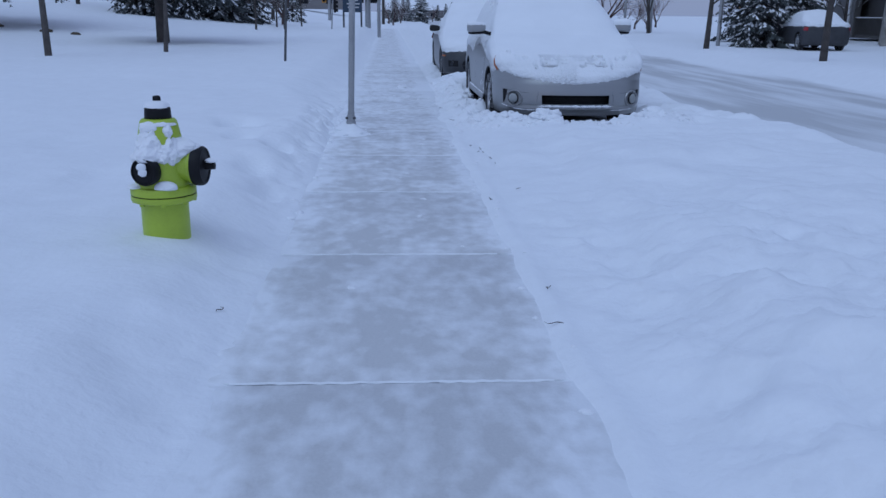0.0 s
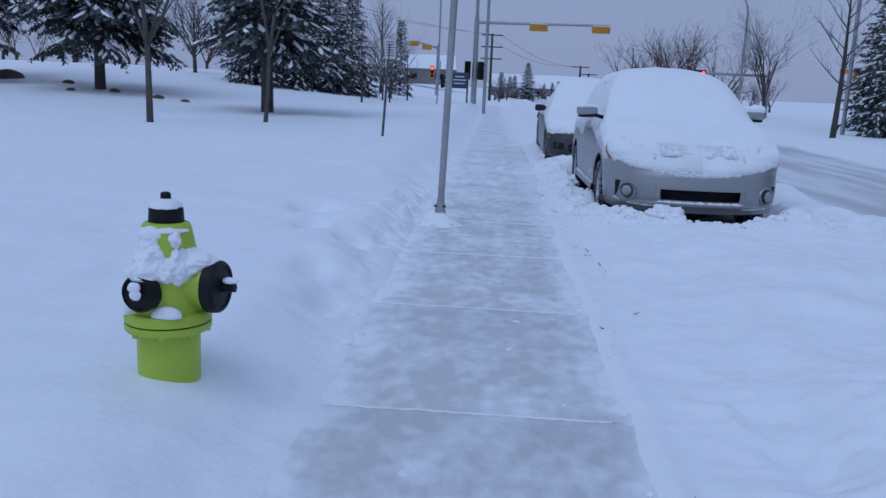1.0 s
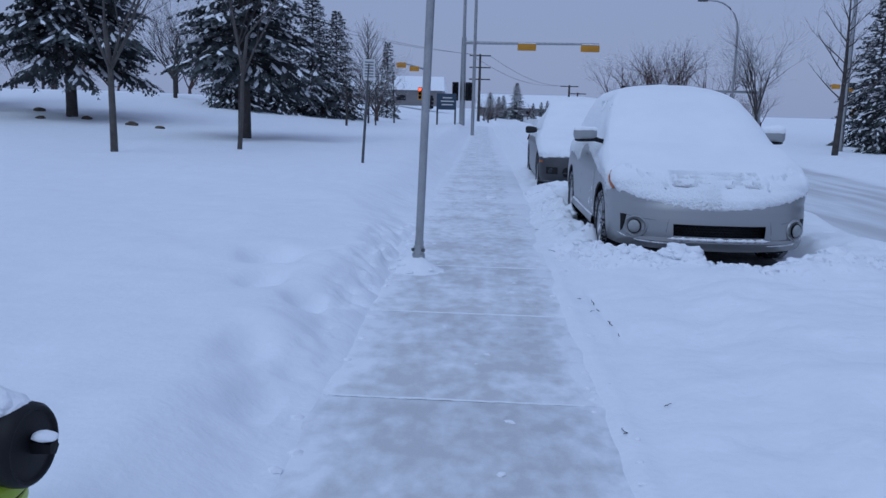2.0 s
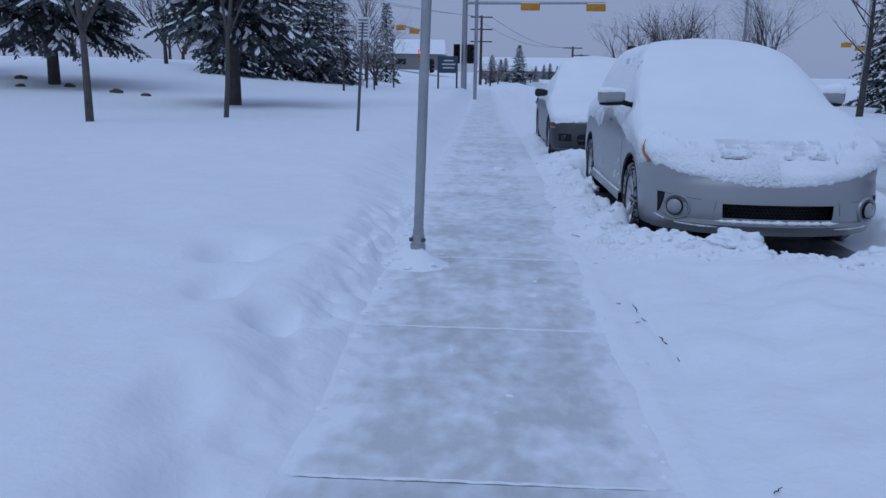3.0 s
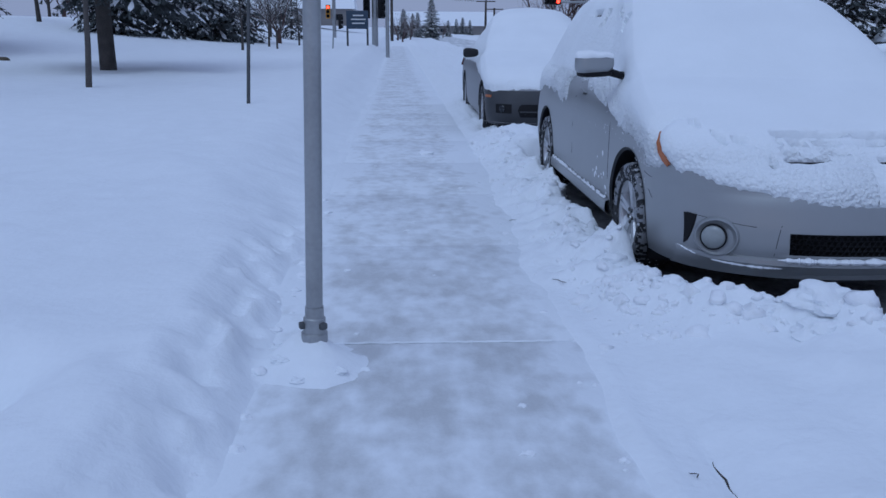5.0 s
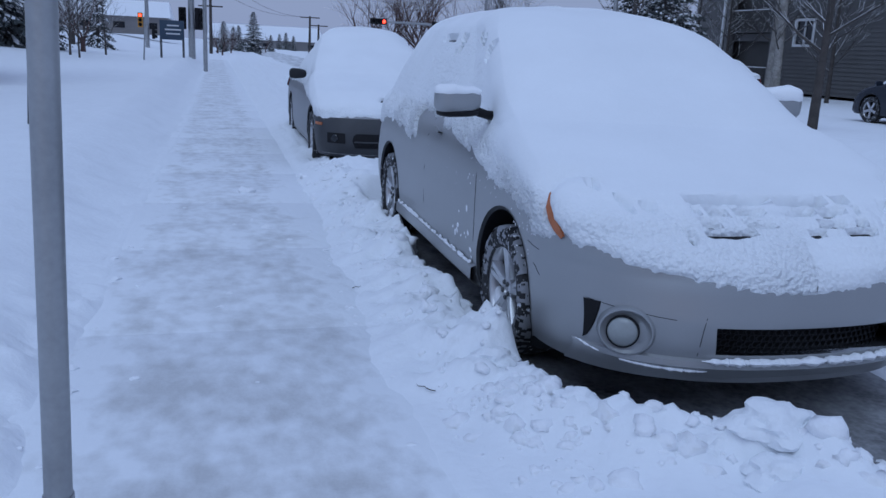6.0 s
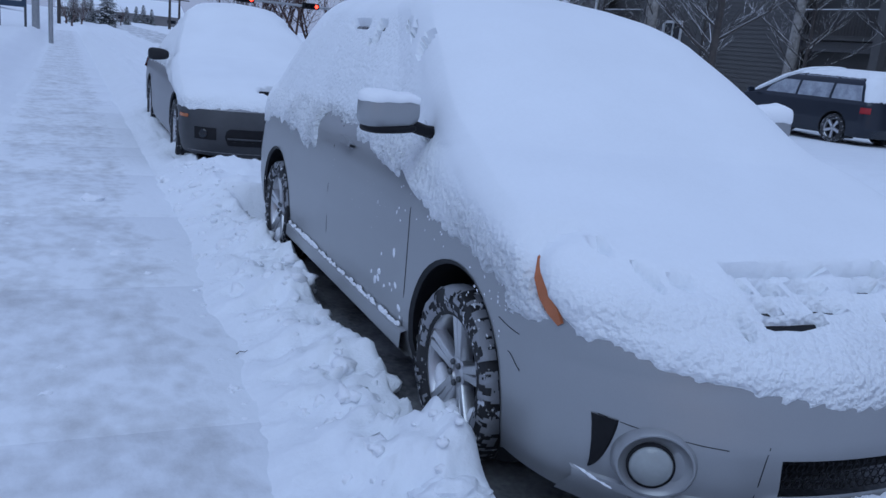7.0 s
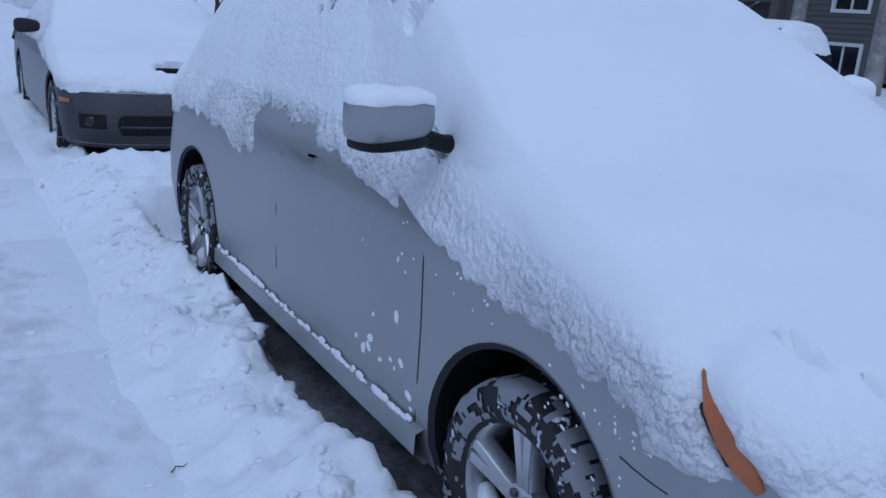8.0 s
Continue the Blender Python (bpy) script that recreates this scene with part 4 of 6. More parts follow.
    # side glass behind the snow
    for side in (-1, 1):
        for u0, u1 in ((1.72, 2.46), (2.56, 3.30), (3.36, 3.72)):
            bm = bmesh.new()
            prev = None
            for k in range(9):
                ring = []
                for q in range(5):
                    h = 1.01 + (1.42 - 1.01) * q / 4
                    u = max(u0 + (u1 - u0) * k / 8, HATCH.front(h) + 0.27)
                    s = sh.at_u(h, u)
                    ring.append(bm.verts.new(sh.point(h, s, side) + sh.normal(h, s, side) * 0.004))
                if prev:
                    for q in range(4):
                        bm.faces.new((prev[q], ring[q], ring[q + 1], prev[q + 1]))
                prev = ring
            part("side_window", bm, DARKGLASS, car, "dark side glass mostly hidden by snow")
    return car


def hatch_edge(s, side):
    if s < 1:
        # across the bumper: lowest in the middle, rising to the side markers
        v = HATCH.outline(0.62, s)[1]
        return float(np.interp(v, (0, 0.25, 0.45, 0.62, 0.78, 0.84, 0.88), (0.548, 0.558, 0.585, 0.622, 0.662, 0.650, 0.640)))
    if s < 2:
        # along the wing, the doors' waist and the rear quarter
        u = 0.74 + 3.22 * (s - 1)
        return float(np.interp(u, (0.74, 0.81, 1.10, 1.32, 1.41, 1.45, 1.50, 1.53, 1.65, 1.85, 2.12, 2.24, 2.45, 2.70, 2.77, 2.81, 2.95, 3.10, 3.40, 3.96), (0.685, 0.708, 0.748, 0.782, 0.80, 0.90, 0.89, 0.858, 0.882, 0.92, 0.972, 0.955, 0.975, 0.965, 0.92, 0.80, 0.79, 0.81, 0.84, 0.83)))
    return 0.80 - 0.05 * (s - 2)


def hatch_thick(h, s):
    flank = min(1, max(0, (s - 0.80) / 0.35)) * min(1, max(0, (2.35 - s) / 0.25))
    top = min(1, max(0, (h - 0.70) / 0.22))
    roof = min(1, max(0, (h - 1.40) / 0.12))
    return 0.022 + (1 - flank) * 0.060 * top + roof * flank * 0.055


def hatch_gaps(P, N, H, S, side):
    """Dark gaps in the snow: along the window tops, the lamps' edges and the two grille slots."""
    u, v = P[..., 1], np.abs(P[..., 0])
    cut = np.zeros_like(u)
    slot = lambda a: np.clip(a, 0, 1)
    ragged = 0.5 + 0.9 * fbm(u + side, H * 1.5 + v * 0.5, 9.0, 3)
    for cu, ch, ru, rh in ((1.90, 1.31, 0.035, 0.030), (2.10, 1.37, 0.025, 0.018), (2.22, 1.40, 0.03, 0.014), (2.60, 1.36, 0.03, 0.022), (2.66, 1.33, 0.02, 0.012), (2.95, 1.41, 0.14, 0.013), (2.62, 1.41, 0.05, 0.012), (1.60, 1.02, 0.016, 0.03), (1.55, 0.99, 0.022, 0.012)):
        cut = np.maximum(cut, slot(1.6 - ((u - cu) / ru) ** 2 - ((H - ch) / rh) ** 2) * (S > 0.70) * (v > 0.56))
    # grille: broken dark slits between snowed-up bars
    wave = 0.004 * vnoise(v, H * 0 + side, 14.0)
    grille = step(v, 0.055, 0.085) * (1 - step(v, 0.35, 0.385)) * (S < 0.6)
    slit = np.zeros_like(u)
    for ch, on in ((0.786, 0.38), (0.763, 0.32), (0.738, 0.50), (0.716, 0.56)):
        slit = np.maximum(slit, np.exp(-((H - ch + 0.03 * (v - 0.2) ** 2 + wave) / 0.0055) ** 2) * step(0.5 + 0.5 * vnoise(v, H * 0 + ch * 31 + side, 17.0), on - 0.12, on + 0.05))
    lumps = np.maximum(np.abs(vnoise(v, H, 30.0)) * 0.8, 0) * grille * step(H, 0.69, 0.72) * (1 - step(H, 0.775, 0.805))
    # thinner round the amber marker
    f = np.clip((H - 0.672) / 0.162, 0, 1)
    lamp = np.exp(-(((u - 0.448 - 0.187 * f) / 0.034) ** 2)) * step(H, 0.64, 0.67) * (1 - step(H, 0.83, 0.85)) * (v > 0.5)
    front = (S < 0.95) * (H < 0.90)
    # the headlamp shows as a shallow step with cracks along its upper edge
    glass = step(v, 0.40, 0.46) * (1 - step(v, 0.76, 0.80)) * step(H, 0.66, 0.70) * (1 - step(H, 0.770 + 0.10 * (v - 0.55), 0.785 + 0.10 * (v - 0.55))) * (S < 1)
    crack = np.zeros_like(u)
    for v0, h0, v1, h1 in ((0.645, 0.792, 0.605, 0.772), (0.72, 0.812, 0.69, 0.812), (0.56, 0.776, 0.52, 0.774), (0.455, 0.752, 0.43, 0.700)):
        k = np.clip(((v - v0) * (v1 - v0) + (H - h0) * (h1 - h0)) / ((v1 - v0) ** 2 + (h1 - h0) ** 2), 0, 1)
        far = np.hypot(v - v0 - k * (v1 - v0), H - h0 - k * (h1 - h0))
        crack = np.maximum(crack, np.exp(-(far / (0.006 * (0.5 + k))) ** 2) * front)
    return -0.055 * cut * step(ragged, -0.3, 0.2) - 0.085 * slit * grille - 0.010 * lumps - 0.035 * lamp - 0.040 * crack - 0.009 * glass


car = build_hatchback()
snow_on(HATCH, "snow_blanket", "thick smooth snow over bonnet, windscreen and roof", hatch_edge, hatch_thick, (CAR_X, CAR_Y, ROAD_Z),
        [0.49 + 0.010 * i for i in range(18)] + [0.67 + 0.0045 * i for i in range(32)] + [0.816 + 0.010 * i for i in range(18)] + level_list(1.0, 1.55, 1.36, 30, 20), 2.0, 0.015, hatch_gaps, 1.4)

# snow caps on the door mirrors
for side in (-1, 1):
    fold = 0.10 if side > 0 else 0.0
    bm = mirror_mesh(side, (0.238, 0.152, 0.085 if side < 0 else 0.17))
    for v in bm.verts:
        if v.co.z < 0:
            v.co.z *= 0.12
        v.co.z += 0.008 * noise.noise(v.co * 22)
    bmesh.ops.transform(bm, matrix=Matrix.Translation((CAR_X + side * (0.985 - fold * 0.9), CAR_Y + 1.49 + fold, ROAD_Z + 1.158 + fold * 0.2)) @ Matrix.Rotation(radians(-12 * side), 4, "Z"), verts=bm.verts)
    solid("mirror_snow", bm, SNOW_SMOOTH, "cap of snow on a silver door mirror", "snow", "snow on the mirrors")


# the darker saloon parked behind it
SALOON = Shell(
    4.45,
    front=[(0.15, 0.12), (0.22, 0.04), (0.34, 0.0), (0.46, 0.015), (0.56, 0.06), (0.64, 0.13), (0.70, 0.25), (0.76, 0.45), (0.82, 0.75), (0.88, 1.05), (0.93, 1.25), (1.05, 1.52), (1.20, 1.85), (1.32, 2.15), (1.38, 2.4), (1.41, 2.7)],
    rear=[(0.15, 4.30), (0.30, 4.42), (0.60, 4.45), (0.85, 4.42), (0.95, 4.35), (0.99, 4.0), (1.05, 3.85), (1.20, 3.6), (1.32, 3.4), (1.41, 3.1)],
    width=[(0.15, 0.78), (0.22, 0.83), (0.34, 0.855), (0.60, 0.86), (0.76, 0.85), (0.86, 0.82), (0.92, 0.78), (0.96, 0.74), (1.10, 0.69), (1.25, 0.61), (1.34, 0.54), (1.38, 0.42), (1.41, 0.2)],
    hub_f=0.95, hub_r=3.60, wheel=0.31, arch=0.355)


def plain_car(sh, name, label, at, rz, paint, bumper, top, spokes, tail, rim_snow=False):
    c = thing(name, label, "car", at, rz)
    part("body", body_mesh(sh, level_list(0.95, top, top - 0.2, 8, 8)), paint, c)
    for side in (-1, 1):
        for hub in (sh.hub_f, sh.hub_r):
            part("wheel_arch", arch_liner(sh, hub, side), DARKTRIM, c)
            add_wheel(c, (side * (sh.width(0.4) - 0.11), hub, sh.wheel), side, sh.wheel, 0.20, spokes, False, rim_snow)
        bm = mirror_mesh(side, (0.21, 0.13, 0.14))
        bmesh.ops.transform(bm, matrix=Matrix.Translation((side * (sh.width(0.9) + 0.13), sh.front(1.0) + 0.35, 1.0)), verts=bm.verts)
        part("door_mirror", bm, bumper, c)
        bm = bmesh.new()
        strip_on(sh, bm, [(sh.length - 0.30, 0.80), (sh.length - 0.22, 0.80), (sh.length - 0.12, 0.80)], 0.14, 0.025, side)
        part("tail_lamp", bm, REDLENS, c, "red tail lamp")
        for u0, u1 in tail:
            bm = bmesh.new()
            prev = None
            for k in range(7):
                ring = []
                for q in range(4):
                    h = 1.0 + (top - 0.12 - 1.0) * q / 3
                    u = min(max(u0 + (u1 - u0) * k / 6, sh.front(h) + 0.45), sh.rear(h) - 0.3)
                    s = sh.at_u(h, u)
                    ring.append(bm.verts.new(sh.point(h, s, side) + sh.normal(h, s, side) * 0.005))
                if prev:
                    for q in range(3):
                        bm.faces.new((prev[q], ring[q], ring[q + 1], prev[q + 1]))
                prev = ring
            part("side_window", bm, DARKGLASS, c)
    bm = bmesh.new()
    box(bm, 0, sh.length / 2, 0.25, 1.4, sh.length - 0.6, 0.08, 0.02)
    part("underbody", bm, DARKTRIM, c)
    return c


def build_saloon():
    at = (1.86, 15.22, ROAD_Z)
    sh = SALOON
    c = plain_car(sh, "saloon_car", "dark grey saloon parked at the kerb, bonnet and roof under snow", at, 0, GREYCAR, DARKTRIM, 1.41, 6, ((1.75, 2.5), (2.6, 3.3)))
    # dark bumper with intakes and small amber corner lamps
    bm = bmesh.new()
    rows = []
    for h in (0.20, 0.26, 0.34, 0.42, 0.50, 0.57, 0.60):
        row = []
        for side in (1, -1):
            ss = [i / 16 for i in range(17)]
            row += [sh.point(h, s, side) + sh.normal(h, s, side) * 0.008 for s in (ss[::-1] if side > 0 else ss[1:])]
        rows.append([bm.verts.new(p) for p in row])
    for a, b in zip(rows, rows[1:]):
        for k in range(len(a) - 1):
            bm.faces.new((a[k], a[k + 1], b[k + 1], b[k]))
    bmp = part("front_bumper", bm, BUMPER, c, "dark grey front bumper")
    bm = bmesh.new()
    rows = []
    for h, cut in ((0.305, 0.30), (0.33, 0.31), (0.38, 0.325), (0.43, 0.31), (0.45, 0.28)):
        rows.append([bm.verts.new(sh.point(h, abs(q) / 8 * cut, 1 if q >= 0 else -1) + sh.normal(h, abs(q) / 8 * cut, 1 if q >= 0 else -1) * 0.012) for q in range(-8, 9)])
    for a, b in zip(rows, rows[1:]):
        for k in range(len(a) - 1):
            bm.faces.new((a[k], a[k + 1], b[k + 1], b[k]))
    part("lower_intake", bm, BLACK, bmp, "wide black lower intake")
    bm = bmesh.new()
    pts = [sh.point(0.365, abs(q) / 8 * 0.31, 1 if q >= 0 else -1) + Vector((0, -0.018, 0)) for q in range(-8, 9)]
    tube(bm, pts, [0.009] * len(pts), 6)
    part("intake_bar", bm, BUMPER, bmp)
    for side in (-1, 1):
        bm, _ = shell_grid(sh, [0.345, 0.37, 0.40, 0.43, 0.45], [0.40 + 0.03 * k for k in range(9)], side, lambda h, s: 0.012)
        part("fog_pocket", bm, BLACK, bmp)
        p = sh.point(0.395, 0.53, side)
        bm = bmesh.new()
        lathe(bm, [(0.040, -0.01), (0.040, 0.018), (0.034, 0.022), (0.018, 0.026), (0, 0.027)], 20, toward(p, sh.normal(0.395, 0.53, side)))
        part("fog_lamp", bm, DARKGLASS, bmp)
        bm = bmesh.new()
        strip_on(sh, bm, [(0.28, 0.53), (0.36, 0.53), (0.44, 0.53)], 0.035, 0.014, side)
        part("side_marker_lamp", bm, AMBER, c)
    bm = bmesh.new()
    box(bm, 0, 0.262, 0.750, 0.34, 0.035, 0.085, 0.010)
    part("bonnet_slot", bm, BLACK, c)
    edge = lambda s, side: (0.60 + 0.02 * math.sin(7 * s)) if s < 1 else (0.64 + min(0.22, (s - 1) * 0.9) if s < 2 else 0.84)
    thick = lambda h, s: 0.02 + 0.07 * min(1, max(0, (1.05 - s) / 0.3)) * min(1, max(0, (h - 0.62) / 0.15)) + 0.06 * min(1, max(0, (h - 1.3) / 0.08))
    gaps = lambda P, N, H, S, side: -0.15 * np.clip(1.4 - ((np.abs(P[..., 0]) - 0.0) / 0.155) ** 2 - ((H - 0.715) / 0.016) ** 2, 0, 1) * (S < 0.5)
    snow_on(sh, "snow_blanket", "thick snow over bonnet, windscreen and roof of a saloon", edge, thick, at, [0.55 + 0.01 * i for i in range(44)] + level_list(1.0, 1.41, 1.3, 10, 8), 9.0, 0.012, gaps)
    return c


build_saloon()


def flecks():
    """Flecks of snow stuck to the hatchback's doors and wings, and the crust on its sill."""
    rnd = random.Random(5)
    bm = bmesh.new()
    spots = [(rnd.gauss(1.62, 0.10), rnd.gauss(0.44, 0.06), rnd.uniform(0.006, 0.016)) for _ in range(12)]
    spots += [(rnd.uniform(1.15, 1.62), rnd.uniform(0.70, 0.84), rnd.uniform(0.002, 0.006)) for _ in range(22)]
    spots += [(rnd.uniform(0.55, 0.95), rnd.uniform(0.52, 0.70), rnd.uniform(0.0015, 0.005)) for _ in range(34)]
    spots += [(rnd.uniform(1.7, 2.5), rnd.uniform(0.60, 0.80), rnd.uniform(0.0012, 0.003)) for _ in range(16)]
    for u, h, r in spots:
        for side in (-1, 1):
            s = HATCH.at_u(h, u)
            p, n = HATCH.point(h, s, side), HATCH.normal(h, s, side)
            m = toward(p, n) @ Matrix.Rotation(rnd.uniform(0, 3), 4, "Z") @ Matrix.Diagonal((1, rnd.uniform(1, 2.2), 0.35, 1))
            bmesh.ops.create_icosphere(bm, subdivisions=1, radius=r, matrix=m)
    for side in (-1, 1):
        for k in range(190):
            u = rnd.uniform(1.45, 3.22)
            f = 0.45 + 0.7 * vnoise(u, side, 2.2) + 0.5 * vnoise(u, side + 4, 9.0)
            if f < 0.25:
                continue
            bmesh.ops.create_icosphere(bm, subdivisions=1, radius=rnd.uniform(0.006, 0.012) + 0.009 * min(1, f), matrix=Matrix.Translation((side * (HATCH.width(0.28) + 0.010), u, 0.300 + rnd.uniform(-0.022, 0.016))) @ Matrix.Diagonal((0.55, rnd.uniform(1.0, 2.4), 0.8, 1)))
        low = [HATCH.point(0.27, nose_s(HATCH, 0.40 + 0.40 * k / 70, 0.27), side) + Vector((0, -0.012, -0.012 + 0.05 * (k / 70) ** 4)) for k in range(71)]
        snow_ridge(bm, low, 0.013, 4.0 + side, 0.7)
    mid = [HATCH.point(0.30, abs(k) / 60 * nose_s(HATCH, 0.43, 0.30), 1 if k >= 0 else -1) + Vector((0, -0.018, 0.002)) for k in range(-60, 61)]
    snow_ridge(bm, mid, 0.024, 2.0, 0.75)
    bmesh.ops.transform(bm, matrix=Matrix.Translation((CAR_X, CAR_Y, ROAD_Z)), verts=bm.verts)
    solid("snow_flecks", bm, SNOW_ROUGH, "flecks of snow stuck to a silver car's doors and sill", "snow", kind="stuff")


flecks()


def clods():
    """Loose clods of shovelled snow along the cars and in front of them."""
    rnd = random.Random(8)
    verts, faces = [], []
    base = bmesh.new()
    bmesh.ops.create_icosphere(base, subdivisions=2, radius=1.0)
    base.verts.index_update()
    bv = [v.co.copy() for v in base.verts]
    bf = [tuple(v.index for v in f.verts) for f in base.faces]
    base.free()
    n = 0
    while n < 760:
        if rnd.random() < 0.62:
            x, y = rnd.triangular(0.66, 1.24, 1.0), rnd.uniform(8.5, 15.0)
        else:
            x = rnd.uniform(0.85, 3.2)
            y = float(np.interp(x, CREST_X, CREST_Y)) + rnd.gauss(0.0, 0.16)
        r = rnd.choice((0.008, 0.010, 0.014, 0.018, 0.022, 0.028, 0.040)) * rnd.uniform(0.7, 1.25)
        z = ground_at(x, y)
        if z < -0.05 and rnd.random() < 0.6:
            continue
        n += 1
        i = len(verts)
        off = Vector((n * 1.7, n * 0.3, 0))
        sx, sy, sz = rnd.uniform(0.8, 1.4), rnd.uniform(0.8, 1.4), rnd.uniform(0.6, 1.0)
        for c in bv:
            k = 1 + 0.75 * noise.noise(c * 1.1 + off) + 0.40 * noise.noise(c * 2.6 + off)
            verts.append((x + c.x * r * k * sx, y + c.y * r * k * sy, z - r * 0.5 + c.z * r * k * sz))
        faces.extend(tuple(i + q for q in f) for f in bf)
    me = bpy.data.meshes.new("snow_clods")
    me.from_pydata(verts, [], faces)
    me.materials.append(SNOW_ROUGH)
    me.polygons.foreach_set("use_smooth", [True] * len(me.polygons))
    tagged(new("snow_clods", me), "loose clods of shovelled snow beside the parked cars", "snow", kind="stuff")


clods()


def chunk(at, size, seed):
    bm = bmesh.new()
    r = bmesh.ops.create_icosphere(bm, subdivisions=4, radius=1.0)
    off = Vector((seed * 3.7, seed, 0))
    for v in r["verts"]:
        c = v.co.copy()
        k = 1 + 0.45 * noise.noise(c * 1.2 + off) + 0.22 * noise.noise(c * 3.0 + off) + 0.08 * noise.noise(c * 8 + off)
        v.co = Vector((c.x * size[0], c.y * size[1], c.z * size[2])) * k + Vector(at)
    solid("snow_chunk", bm, SNOW, "lump of ploughed snow lying on the ground", "snow", "ploughed lumps of snow")


for n, (x, y, r) in enumerate(((1.66, 8.56, 0.10), (1.46, 8.62, 0.08), (2.45, 8.16, 0.09), (1.60, 8.42, 0.09), (2.75, 8.26, 0.10), (1.14, 8.94, 0.06), (1.33, 9.46, 0.055), (1.27, 9.50, 0.05), (1.40, 9.02, 0.03), (1.48, 8.96, 0.035), (1.75, 8.86, 0.025), (1.02, 9.45, 0.08), (1.06, 10.35, 0.09), (0.98, 11.1, 0.08), (1.05, 12.0, 0.08))):
    chunk((x, y, ground_at(x, y) - r * 0.30), (r * 1.35, r * 1.05, r * 0.66), n + 1)


for n, (dx, dy, r) in enumerate(((-0.13, -0.06, 0.026), (0.10, -0.13, 0.022), (-0.05, -0.17, 0.024), (-0.16, 0.10, 0.03), (0.19, -0.06, 0.016))):
    x, y = -0.405 + dx, 8.40 + dy
    chunk((x, y, max(0.0, ground_at(x, y)) - r * 0.2), (r * 1.3, r * 1.1, r * 0.6), n + 40)


# ---------------------------------------------------------------- pavement slabs
pavement = tagged(new("pavement"), "swept concrete pavement with a thin film of trodden snow", "pavement", kind="structure")


def slab_mesh(w, l):
    bm = bmesh.new()
    box(bm, 0, 0, -0.05, w, l, 0.10, 0.006)
    return mesh_of("slab", bm, CONCRETE)


SLAB_L = 1.578
slab_data = slab_mesh(1.50, SLAB_L - 0.016)
slab_far = slab_mesh(1.50, SLAB_L + 0.002)
for k in range(-7, 40):
    ob = new("slab", slab_data if k < 4 else slab_far)
    ob.location = (-0.02, 2.30 + SLAB_L * (k + 0.5), random.uniform(-0.001, 0.001))
    ob.rotation_euler = (random.uniform(-0.0006, 0.0006), random.uniform(-0.0006, 0.0006), radians(-0.4))
    ob.parent = pavement


def joint_snow_mesh(seed):
    rnd = random.Random(seed)
    bm = bmesh.new()
    prev = None
    for k in range(41):
        x = -0.57 + 1.12 * k / 40
        w, h = rnd.uniform(0.003, 0.009), rnd.uniform(0.0, 0.002)
        y = rnd.uniform(-0.003, 0.003)
        ring = [bm.verts.new(c) for c in ((x, y - w, -0.004), (x, y - w * 0.3, h), (x, y + w * 0.3, h), (x, y + w, -0.004))]
        if prev:
            for i in range(3):
                bm.faces.new((prev[i], ring[i], ring[i + 1], prev[i + 1]))
        prev = ring
    return mesh_of("joint_snow", bm, SNOW)


joint_data = [joint_snow_mesh(k) for k in range(3)]
for k in range(-6, 5):
    ob = new("joint_snow", joint_data[k % 3])
    ob.location = (0, 2.30 + SLAB_L * k, 0.003)
    ob.rotation_euler = (0, 0, radians(-0.6))
    ob.parent = pavement


# ---------------------------------------------------------------- sign post
def build_sign_post():
    x, y = -0.405, 8.40
    top = 3.1
    lean = Vector((0.026, 0.0, 1.0))
    ob = thing("sign_post", "grey galvanised steel sign post standing on the pavement's edge", "sign post", (x, y, 0.135))
    bm = bmesh.new()
    tube(bm, [lean * -0.13, lean * 0.8, lean * 1.6, lean * top], [0.0315] * 4, 20)
    part("pole", bm, GALV, ob)
    bm = bmesh.new()
    m = toward((0, 0, 0), lean)
    lathe(bm, [(0.032, 0.10), (0.035, 0.10), (0.036, 0.06), (0.042, 0.055), (0.043, 0.0), (0.05, -0.004), (0.05, -0.15)], 20, m)
    col = part("base_collar", bm, GALV, ob, "clamped steel base collar")
    for a in (200, 320, 80):
        bm = bmesh.new()
        box(bm, 0.046, 0, 0.03, 0.024, 0.028, 0.024, 0.004, Matrix.Rotation(radians(a), 4, "Z"))
        part("bolt", bm, STEEL_DARK, col)
    bm = bmesh.new()
    r = Matrix.Translation(lean * 2.62) @ Matrix.Rotation(radians(52), 4, "Z")
    box(bm, 0.0, -0.04, 0.0, 0.36, 0.003, 0.62, 0.0, r)
    es = [e for e in bm.edges if abs((r.inverted() @ e.verts[0].co - r.inverted() @ e.verts[1].co).y) > 0.001]
    bmesh.ops.bevel(bm, geom=es, offset=0.045, segments=4, affect="EDGES", profile=0.5)
    part("sign_plate", bm, GALV, ob, "grey back of a traffic sign plate", smooth=False)
    for z in (2.55, 2.9):
        bm = bmesh.new()
        lathe(bm, [(0.035, -0.015), (0.04, -0.012), (0.04, 0.012), (0.035, 0.015)], 16, toward(lean * z, lean))
        part("clamp", bm, STEEL_DARK, ob)


build_sign_post()


